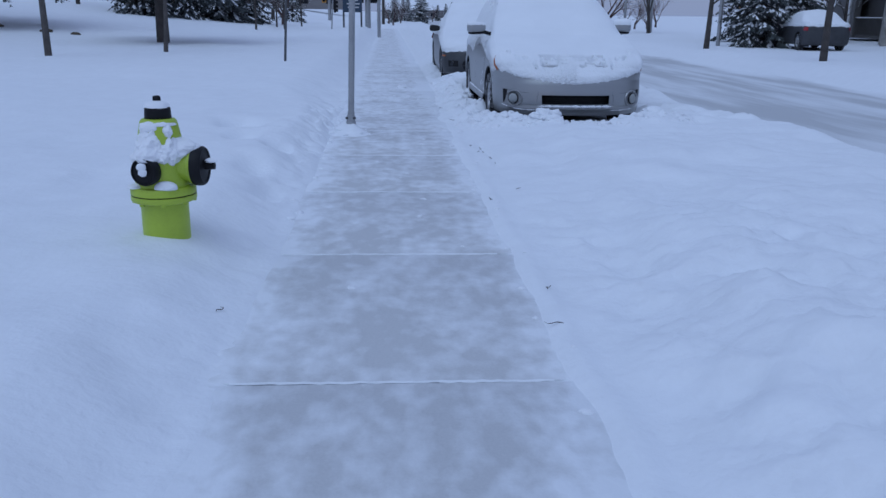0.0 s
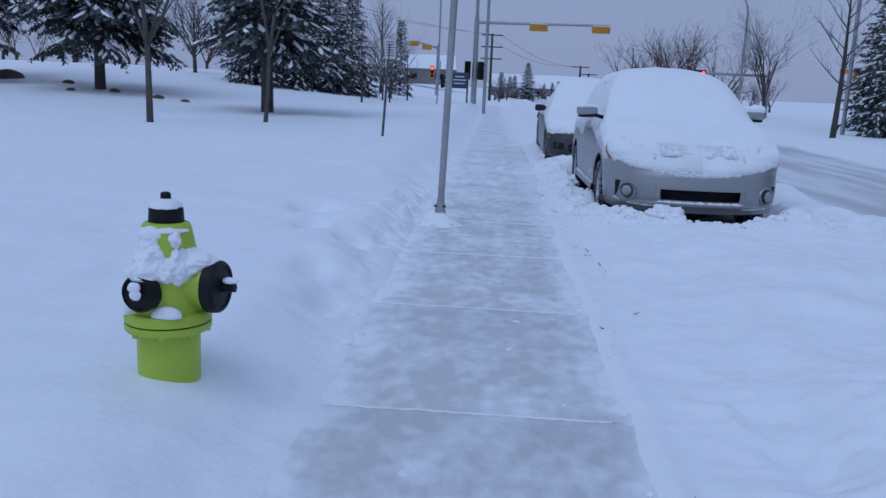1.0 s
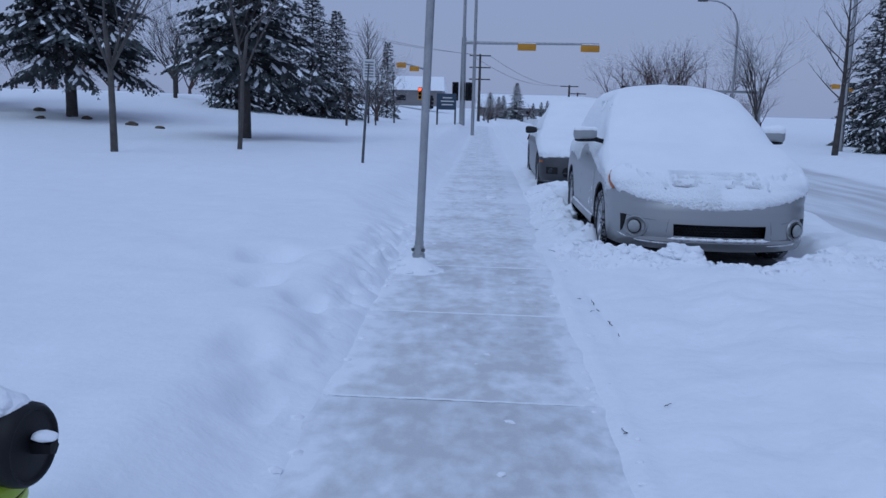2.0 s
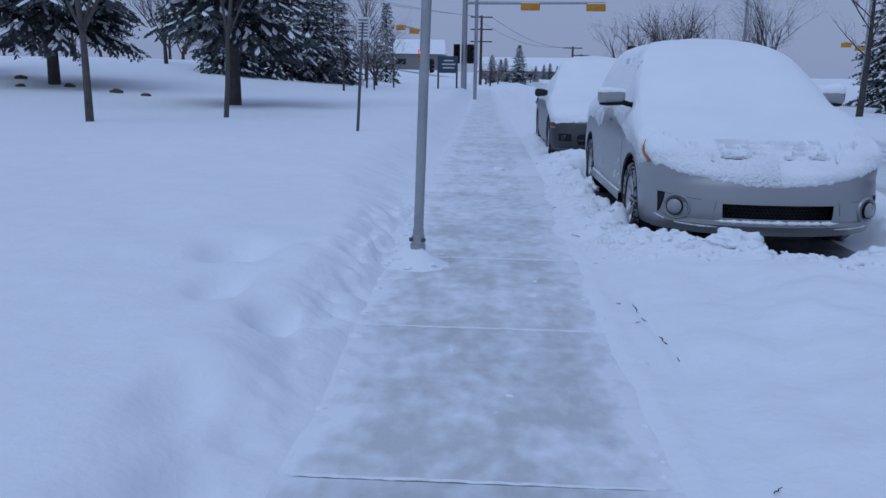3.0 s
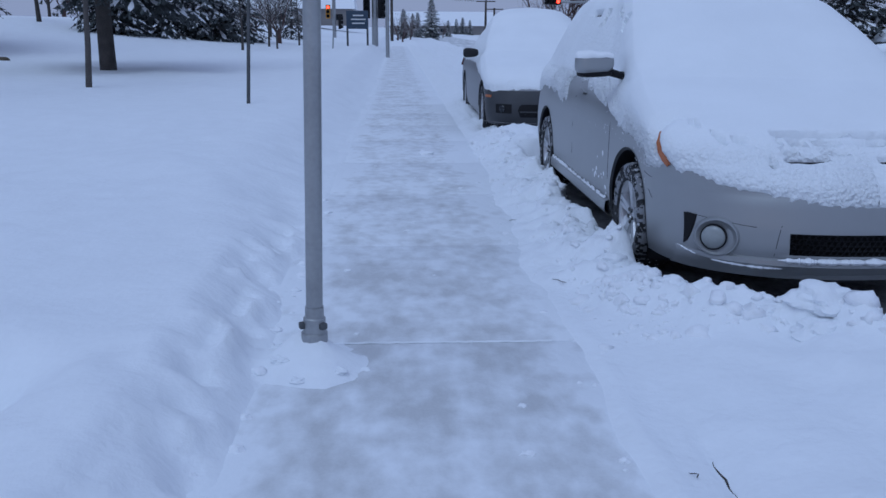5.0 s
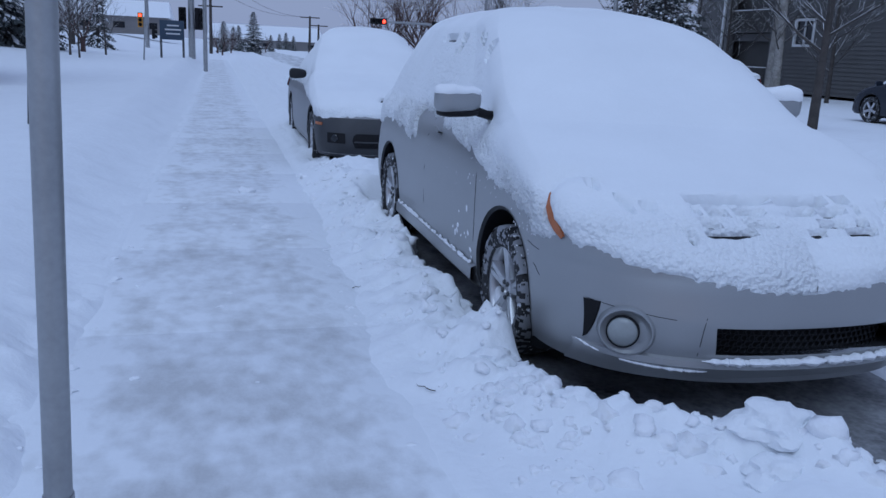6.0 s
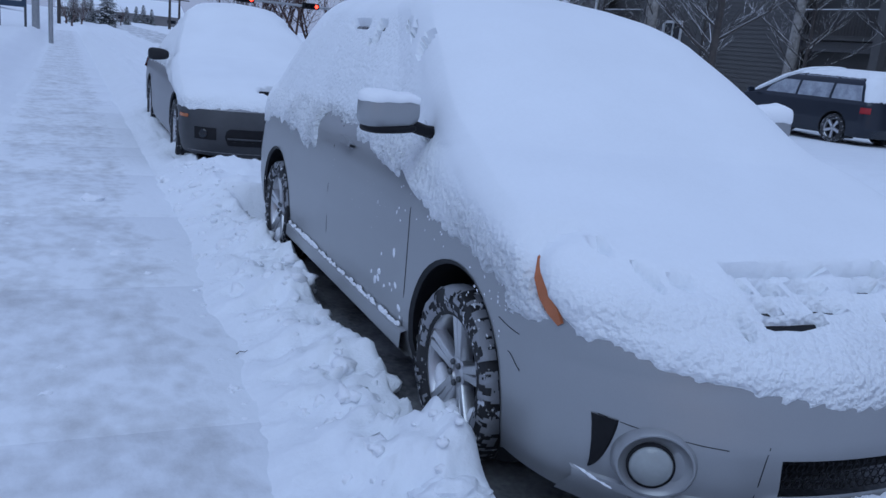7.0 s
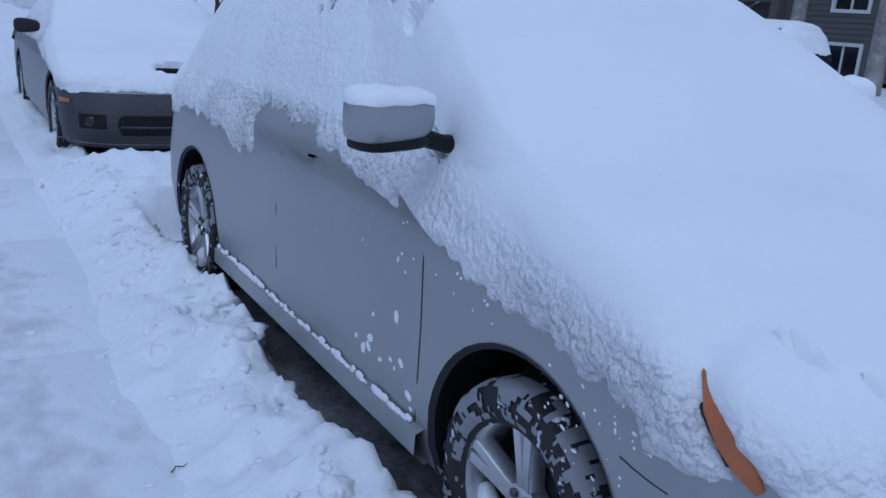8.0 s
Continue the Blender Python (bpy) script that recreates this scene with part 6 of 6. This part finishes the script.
def street_lamp(x, y, height, reach, label):
    ob = thing("street_lamp", label, "street lamp", stand(x, y), group="street lamps")
    bm = bmesh.new()
    pts = [(0, 0, 0), (0, 0, height * 0.78)] + [(reach * 0.75 * (1 - math.cos(a)), 0, height * 0.78 + height * 0.215 * math.sin(a)) for a in (0.3, 0.6, 0.9, 1.2, 1.45)] + [(reach * 0.95, 0, height * 0.998)]
    tube(bm, pts, [0.085, 0.07] + [0.06, 0.055, 0.05, 0.05, 0.045, 0.04], 12)
    part("pole", bm, GALV, ob)
    bm = bmesh.new()
    box(bm, reach * 1.05, 0, height * 0.995, 0.62, 0.24, 0.12, 0.04)
    part("lamp_head", bm, STEEL_DARK, ob)


street_lamp(-0.42, 42.6, 8.5, 2.5, "tall grey street lamp with a curved arm")
street_lamp(-4.9, 75.0, 11.9, -0.7, "tall grey street lamp beside a far signal")
street_lamp(16.0, 57.0, 8.4, -2.2, "tall grey street lamp across the street")
street_lamp(14.0, 35.2, 13.0, -2.5, "tall grey street lamp across the street")


def far_signal(x, y, arm, lit, h=4.0, side=1):
    ob = thing("traffic_signal", "far traffic signal with a lit red lamp", "traffic signal", stand(x, y), group="far traffic signals")
    bm = bmesh.new()
    tube(bm, [(0, 0, 0), (0, 0, h + 0.3)], [0.15, 0.12], 12)
    tube(bm, [(0, 0, h), (arm, -0.5 * abs(arm), h + 0.5)], [0.09, 0.06], 10)
    part("mast", bm, GALV, ob)
    for f in (0.45, 0.95):
        bm = bmesh.new()
        box(bm, arm * f, -0.5 * abs(arm) * f, h + 0.5 * f - 0.2, 0.8, 0.3, 0.4, 0.03)
        part("signal_head", bm, YELLOW, ob)
    signal_head(ob, (-0.45 * side, -0.1, 2.0), 0, YELLOW, lit)
    signal_head(ob, (0.45 * side, -0.1, 1.2), 90, BLACK)


far_signal(-4.9, 74.0, -2.1, 0)
far_signal(34.0, 80.0, -3.0, None, 3.8)


def overhead_red(x, y, z):
    ob = thing("traffic_signal", "traffic signal on a long arm with a lit red lamp", "traffic signal", (x, y, 0), group="far traffic signals")
    bm = bmesh.new()
    tube(bm, [(9.0, 0, -0.1), (9.0, 0, z + 0.3)], [0.16, 0.12], 10)
    tube(bm, [(9.0, 0, z), (0, 0, z + 0.05)], [0.10, 0.06], 10)
    part("mast", bm, GALV, ob)
    for dx in (0.2, 4.2):
        signal_head(ob, (dx, -0.1, z + 0.05), 0, BLACK, 0, True)


overhead_red(9.7, 60.0, 2.85)


def notice_board():
    ob = thing("notice_board", "dark blue notice board on two posts in the snow", "sign", stand(-1.9, 47.0))
    bm = bmesh.new()
    box(bm, 0, 0, 1.25, 1.05, 0.12, 0.85, 0.02)
    b = part("board", bm, BOARD_BLUE, ob, "dark blue board with pale unreadable lines")
    bm = bmesh.new()
    for k, w in enumerate((0.5, 0.7, 0.6)):
        box(bm, 0.05, -0.066, 1.45 - 0.18 * k, w, 0.01, 0.06)
    part("writing_bar", bm, SIGN_WHITE, b, smooth=False)
    for dx in (-0.48, 0.48):
        bm = bmesh.new()
        tube(bm, [(dx, 0, -0.2), (dx, 0, 1.2)], [0.05, 0.05], 8)
        part("post", bm, STEEL_DARK, ob)
    ob2 = thing("thin_post", "thin leaning steel stake in the snow", "post", stand(-2.6, 40.0))
    bm = bmesh.new()
    tube(bm, [(0, 0, -0.1), (0.12, 0, 2.0)], [0.03, 0.025], 8)
    part("stake", bm, GALV, ob2)


notice_board()


def utility_pole(x, y, h, arms=2):
    ob = thing("utility_pole", "wooden utility pole with crossarms and wires", "utility pole", stand(x, y), group="utility poles")
    bm = bmesh.new()
    tube(bm, [(0, 0, -0.2), (0, 0, h)], [0.16, 0.11], 10)
    part("pole", bm, BARK, ob)
    for k in range(arms):
        bm = bmesh.new()
        box(bm, 0, 0, h - 0.15 - 1.2 * k, 2.2, 0.12, 0.12, 0.01)
        part("crossarm", bm, BARK, ob)


utility_pole(-0.4, 90, 6.9, 3)
utility_pole(10.4, 105, 4.2, 1)
utility_pole(12.2, 112, 3.6, 1)
for k, (a, b) in enumerate((((-22, 60, 10.5), (-1.4, 90, 6.8)), ((-22, 60, 9.6), (0.6, 90, 6.7)), ((-1.4, 90, 6.8), (9.6, 105, 4.3)), ((0.6, 90, 6.7), (11.2, 105, 4.3)))):
    bm = bmesh.new()
    pts = [Vector(a).lerp(Vector(b), i / 14) - Vector((0, 0, 1.0 * math.sin(math.pi * i / 14))) for i in range(15)]
    tube(bm, pts, [0.018] * 15, 4, False)
    solid("overhead_wire", bm, STEEL_DARK, "thin dark wire between utility poles", "wire", "overhead wires")


# ---------------------------------------------------------------- cars across the street
VAN = Shell(
    4.80,
    front=[(0.15, 0.12), (0.28, 0.0), (0.54, 0.05), (0.72, 0.16), (0.85, 0.35), (0.95, 0.70), (1.02, 1.00), (1.20, 1.35), (1.40, 1.75), (1.53, 2.1), (1.60, 2.6)],
    rear=[(0.15, 4.65), (0.40, 4.80), (0.8, 4.78), (1.0, 4.74), (1.35, 4.62), (1.53, 4.50), (1.60, 4.2)],
    width=[(0.15, 0.84), (0.28, 0.90), (0.54, 0.92), (0.76, 0.91), (0.92, 0.90), (1.0, 0.86), (1.2, 0.81), (1.42, 0.74), (1.52, 0.62), (1.57, 0.45), (1.60, 0.2)],
    hub_f=0.92, hub_r=3.82, wheel=0.33, arch=0.38)
VAN_AT = (17.0, 25.4, ground_at(16.2, 22.5) + 0.0)
van = plain_car(VAN, "minivan", "dark blue minivan with snowy roof parked across the street", VAN_AT, 180, NAVYCAR, NAVYCAR, 1.60, 5, ((1.6, 2.55), (2.62, 3.55), (3.62, 4.45)))
for glass in van.children:
    if glass.name.startswith("side_window"):
        glass.data.materials[0] = FROSTED
van_edge = lambda s, side: 0.98 if s < 0.9 else (1.50 if s < 2.1 else 1.0)
van_thick = lambda h, s: 0.012 + 0.05 * min(1, max(0, (h - 1.50) / 0.06)) + 0.03 * (1 if s < 0.9 else 0)
vs = snow_on(VAN, "snow_blanket", "snow on a minivan's roof and glass", van_edge, van_thick, (0, 0, 0), level_list(0.92, 1.60, 1.44, 22, 10), 4.0, 0.01)
vs.matrix_basis = pose(*VAN_AT, 0, 0, 180)
SEDAN_AT = (17.0, 35.0, ground_at(15.6, 32.0))
plain_car(SALOON, "parked_saloon", "dark saloon with a snowy roof parked across the street", SEDAN_AT, 172, BUMPER, BUMPER, 1.41, 5, ((1.75, 2.5), (2.6, 3.3)))
vs = snow_on(SALOON, "snow_blanket", "snow on the roof and boot of a parked saloon", lambda s, side: 0.88, lambda h, s: 0.07, (0, 0, 0), level_list(0.84, 1.41, 1.3, 12, 6), 14.0)
vs.matrix_basis = pose(*SEDAN_AT, 0, 0, 172)


# ---------------------------------------------------------------- apartment building
def apartments():
    X, Y0, Y1, H = 26.0, 8.0, 49.5, 9.2
    z0 = 0.15
    ob = thing("apartment_building", "three-storey apartment building with grey lap siding and white window trim", "building", (X, Y0, z0))
    L = Y1 - Y0
    # windows (along y from Y0, sill height) and recessed balcony bays
    wins, bays = [], []
    for yy in (4.0, 12.5, 18.0, 32.2):
        for zz in ((-0.05, 2.15, 4.9) if yy < 30 else (2.15, 4.9)):
            wins.append((yy, zz, 1.3, 1.15))
    for yy in (8.3, 22.6, 35.9):
        for zz in (0.0, 2.75, 5.5):
            bays.append((yy, zz, 3.6, 2.35))
    # lap siding: one board a course, broken at the openings, joined in one mesh
    bm = bmesh.new()
    course = 0.18
    for k in range(int(H / course)):
        za, zb = k * course, (k + 1) * course
        cuts = sorted([(yy - w / 2, yy + w / 2) for yy, zz, w, h in wins + bays if zz < zb - 0.02 and zz + h > za + 0.02])
        y = 0.0
        for a, b in cuts + [(L, L)]:
            if a - y > 0.05:
                f = [bm.verts.new(c) for c in ((-0.03, y, za), (-0.03, a, za), (-0.004, a, zb), (-0.004, y, zb), (0.0, a, za), (0.0, y, za))]
                bm.faces.new((f[0], f[3], f[2], f[1]))
                bm.faces.new((f[0], f[1], f[4], f[5]))
            y = max(y, b)
    part("wall", bm, SIDING, ob, "grey lap siding", smooth=False)
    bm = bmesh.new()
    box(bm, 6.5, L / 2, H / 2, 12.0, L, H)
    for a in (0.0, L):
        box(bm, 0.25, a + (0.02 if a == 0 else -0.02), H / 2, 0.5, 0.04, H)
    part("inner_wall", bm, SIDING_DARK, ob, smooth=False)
    for yy, zz, w, h in wins:
        bm = bmesh.new()
        for dy in (-w / 2, w / 2):
            box(bm, -0.02, yy + dy, zz + h / 2, 0.10, 0.11, h + 0.11)
        for dz in (0, h):
            box(bm, -0.021, yy, zz + dz, 0.10, w - 0.12, 0.11)
        box(bm, 0.0, yy, zz + h / 2, 0.05, 0.06, h)
        wd = part("window", bm, WHITE_TRIM, ob, "white window frame", smooth=False)
        for sg in (-1, 1):
            bm = bmesh.new()
            box(bm, 0.05, yy + sg * w / 4, zz + h / 2, 0.02, w / 2 - 0.05, h - 0.08)
            part("pane", bm, DARKGLASS, wd, smooth=False)
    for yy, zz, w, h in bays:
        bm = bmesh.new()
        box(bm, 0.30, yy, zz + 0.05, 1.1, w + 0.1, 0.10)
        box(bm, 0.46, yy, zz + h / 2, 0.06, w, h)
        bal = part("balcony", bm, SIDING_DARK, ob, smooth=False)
        bm = bmesh.new()
        for k in range(int(w / 0.14) + 1):
            box(bm, -0.22, yy - w / 2 + 0.14 * k, zz + 0.58, 0.03, 0.03, 0.92)
        for q in (0.15, 1.05):
            box(bm, -0.22, yy, zz + q, 0.05, w, 0.05)
        part("railing", bm, SIDING_DARK, bal, "dark balcony railing", smooth=False)
        bm = bmesh.new()
        box(bm, -0.22, yy, zz + 1.09, 0.06, w, 0.035, 0.01)
        part("rail_snow", bm, SNOW_ROUGH, bal, "line of snow on the railing")
    for yy in (6.4, 10.2, 20.7, 24.5, 34.0, 37.8):
        bm = bmesh.new()
        box(bm, -0.2, yy, H / 2, 0.35, 0.35, H)
        part("column", bm, SIDING, ob, smooth=False)
    for yy in (38.6, 15.2):
        bm = bmesh.new()
        tube(bm, [(-0.12, yy, 0.1), (-0.12, yy, H - 0.2)], [0.09, 0.09], 10)
        part("downpipe", bm, WHITE_TRIM, ob, "pale rain downpipe")
    bm = bmesh.new()
    vs = [bm.verts.new(c) for c in ((-0.9, -0.8, H), (-0.9, L + 0.8, H), (6.5, L + 0.8, H + 3.0), (6.5, -0.8, H + 3.0), (13.4, -0.8, H), (13.4, L + 0.8, H))]
    bm.faces.new((vs[0], vs[3], vs[2], vs[1]))
    bm.faces.new((vs[3], vs[4], vs[5], vs[2]))
    bm.faces.new((vs[0], vs[4], vs[3]))
    bm.faces.new((vs[1], vs[2], vs[5]))
    bm.faces.new((vs[0], vs[1], vs[5], vs[4]))
    part("roof", bm, SNOW, ob, "snow-covered pitched roof", smooth=False)


apartments()
birch = leader_tree(9.5, 41, 0.10, 2.2, BARK, 22, 0.6, 0.32)
for x, y, r, s in ((23.0, 29.8, 0, 1.0), (23.4, 26.0, 80, 1.1), (23.4, 38.7, 150, 1.05), (22.4, 37.0, 230, 0.9), (21.6, 22.0, 300, 1.05)):
    ob = bare_tree("bare birch with a pale trunk in front of the apartments", stand(x, y), birch, r, s, "birches by the apartments")
    bm = bmesh.new()
    tube(bm, [(0.03 * math.sin(0.5 * k + 41), 0.03 * math.cos(0.4 * k), -0.2 + 0.97 * k) for k in range(10)], [0.24 - 0.02 * k for k in range(10)], 12)
    part("trunk", bm, BIRCH, ob, "pale peeling birch trunk")

for x, y, r, s in ((22.8, 29.0, 40, 0.9), (23.0, 34.5, 120, 1.0), (22.6, 41.0, 210, 0.95), (23.4, 45.0, 10, 1.0)):
    bare_tree("dark bare tree close to the apartment wall", stand(x, y), slim_tree, r, s, "dark trees by the apartments")


# ---------------------------------------------------------------- far buildings and woods
def far_house(x, y, w, d, h, label):
    ob = thing("far_building", label, "building", (x, y, ground_at(x, y)), group="far buildings")
    bm = bmesh.new()
    box(bm, 0, 0, h / 2, w, d, h)
    part("wall", bm, FARWALL, ob, smooth=False)
    bm = bmesh.new()
    vs = [bm.verts.new(c) for c in ((-w / 2 - 0.4, -d / 2 - 0.4, h), (w / 2 + 0.4, -d / 2 - 0.4, h), (w / 2 + 0.4, d / 2 + 0.4, h), (-w / 2 - 0.4, d / 2 + 0.4, h), (-w / 2, 0, h + d * 0.22), (w / 2, 0, h + d * 0.22))]
    for f in ((0, 1, 5, 4), (2, 3, 4, 5), (1, 2, 5), (3, 0, 4), (3, 2, 1, 0)):
        bm.faces.new([vs[i] for i in f])
    part("roof", bm, SNOW, ob, "snow-covered roof", smooth=False)
    for k in range(max(1, int(w / 4))):
        bm = bmesh.new()
        box(bm, -w / 2 + 2 + 4 * k, -d / 2 - 0.02, h * 0.5, 1.4, 0.08, h * 0.35)
        part("window", bm, DARKGLASS, ob, smooth=False)


far_house(9, 170, 20, 12, 1.6, "low far building with a snowy roof")
far_house(-14, 130, 16, 10, 2.2, "low far building with a snowy roof")
far_spruces = [(3.9, 100, 0.72, 0), (2.2, 118, 0.5, 40), (10.2, 150, 0.45, 90), (11.4, 152, 0.5, 10), (12.4, 149, 0.42, 70), (0.9, 105, 0.55, 120), (2.6, 108, 0.5, 160), (8.2, 140, 0.4, 60)]
for x, y, s, r in far_spruces:
    spruce("far snow-dusted spruce beyond the crossing", mid_a, (x, y, 0.0), r, s, "far spruces")
for x, y, s, r in ((0.6, 84, 0.6, 0), (1.4, 88, 0.6, 40), (0.2, 95, 0.7, 90), (6.6, 125, 0.55, 0), (26, 84, 0.8, 20), (28, 88, 0.85, 70), (22, 75, 0.7, 0), (24.0, 78, 0.7, 90), (20.2, 72, 0.6, 40)):
    bare_tree("far bare tree beyond the crossing", (x, y, 0.0), bush_tree, r, s, "far bare trees")

# dark stones showing through the park snow
for x, y, r in ((-17.2, 30.0, 0.55), (-14.6, 29.2, 0.2), (-13.4, 27.0, 0.16), (-12.2, 27.5, 0.18), (-10.4, 26.6, 0.2), (-9.4, 26.2, 0.15)):
    bm = bmesh.new()
    lump(bm, (x, y, ground_at(x, y)), (r, r * 0.8, r * 0.55), x, 0.6, 2, 0.3)
    solid("rock", bm, STONE, "dark brown rock half buried in snow", "rock", "rocks in the park")


# ---------------------------------------------------------------- twigs, crumbs, small debris and a drawn snow crack
def twig(at, length, rz, r=0.0022):
    bm = bmesh.new()
    rnd = random.Random(int(at[0] * 1000 + at[1] * 77))
    pts = [Vector((length * (k / 5 - 0.5), rnd.uniform(-0.012, 0.012), 0.003 + 0.004 * rnd.random())) for k in range(6)]
    tube(bm, pts, [r, r, r * 0.9, r * 0.8, r * 0.7, r * 0.4], 5)
    ob = solid("twig", bm, DEBRIS_AND_CRACK, "small dark twig lying on the snow", "twig", "twigs on the snow")
    ob.matrix_basis = pose(at[0], at[1], ground_at(*at) + 0.004, 0, 0, rz)


for x, y, l, rz in ((0.645, 2.78, 0.09, 170), (0.70, 3.22, 0.05, 60), (0.76, 7.5, 0.03, 100), (0.80, 7.15, 0.03, 40), (-0.72, 2.95, 0.05, 80), (0.66, 5.1, 0.06, 100), (0.9, 5.4, 0.05, 30), (0.72, 9.35, 0.09, 130), (0.69, 10.8, 0.07, 20)):
    twig((x, y), l, rz)
# Dark tubes drawn for the shade inside a narrow crack in the snow.
for n, (y0, y1) in enumerate(((6.60, 6.74), (6.80, 7.16), (7.22, 7.34), (7.42, 7.62))):
    bm = bmesh.new()
    pts = []
    for k in range(9):
        y = y0 + (y1 - y0) * k / 8
        x = 0.875 + 0.02 * math.sin(y * 4) + 0.006 * math.sin(y * 47)
        pts.append((x, y, ground_at(x, y) + 0.001))
    tube(bm, pts, [0.001, 0.003, 0.004, 0.0035, 0.004, 0.003, 0.004, 0.002, 0.001], 5)
    solid("grass_stem", bm, DEBRIS_AND_CRACK, "dark line drawn for the shade in a snow crack", "grass", "grass stems on the snow")


def crumb(x, y, r, label):
    bm = bmesh.new()
    lump(bm, (x, y, max(0.0, ground_at(x, y))), (r, r * 0.8, r * 0.55), x * 9 + y, 0.5, 2, 0.5)
    solid("snow_crumb", bm, SNOW_ROUGH, label, "snow", "crumbs on the pavement")


rnd_c = random.Random(3)
crumb(0.216, 13.86, 0.085, "lump of hard snow on the pavement")
crumb(0.30, 12.4, 0.04, "lump of hard snow on the pavement")
for k in range(22):
    crumb(rnd_c.uniform(-0.5, 0.5), rnd_c.uniform(3.0, 13.5), rnd_c.uniform(0.008, 0.022), "small crumb of snow on the pavement")
for k in range(26):
    crumb(-0.56 - abs(rnd_c.gauss(0, 0.05)), rnd_c.uniform(4.5, 12.0), rnd_c.uniform(0.012, 0.035), "crumb of snow at the foot of the bank")
for k in range(44):
    crumb(0.57 + abs(rnd_c.gauss(0, 0.07)), rnd_c.uniform(2.0, 12.5), rnd_c.uniform(0.006, 0.022), "crumb of snow at the pavement's edge")

# bare woods behind the park
rnd_w = random.Random(12)
for k in range(26):
    x, y = -34 + 29 * (k + rnd_w.random()) / 26, rnd_w.uniform(46, 60)
    bare_tree("bare tree in the wood behind the park", stand(x, y), round_tree if k % 4 == 0 else bush_tree, rnd_w.uniform(0, 360), rnd_w.uniform(0.6, 0.9), "wood behind the park")
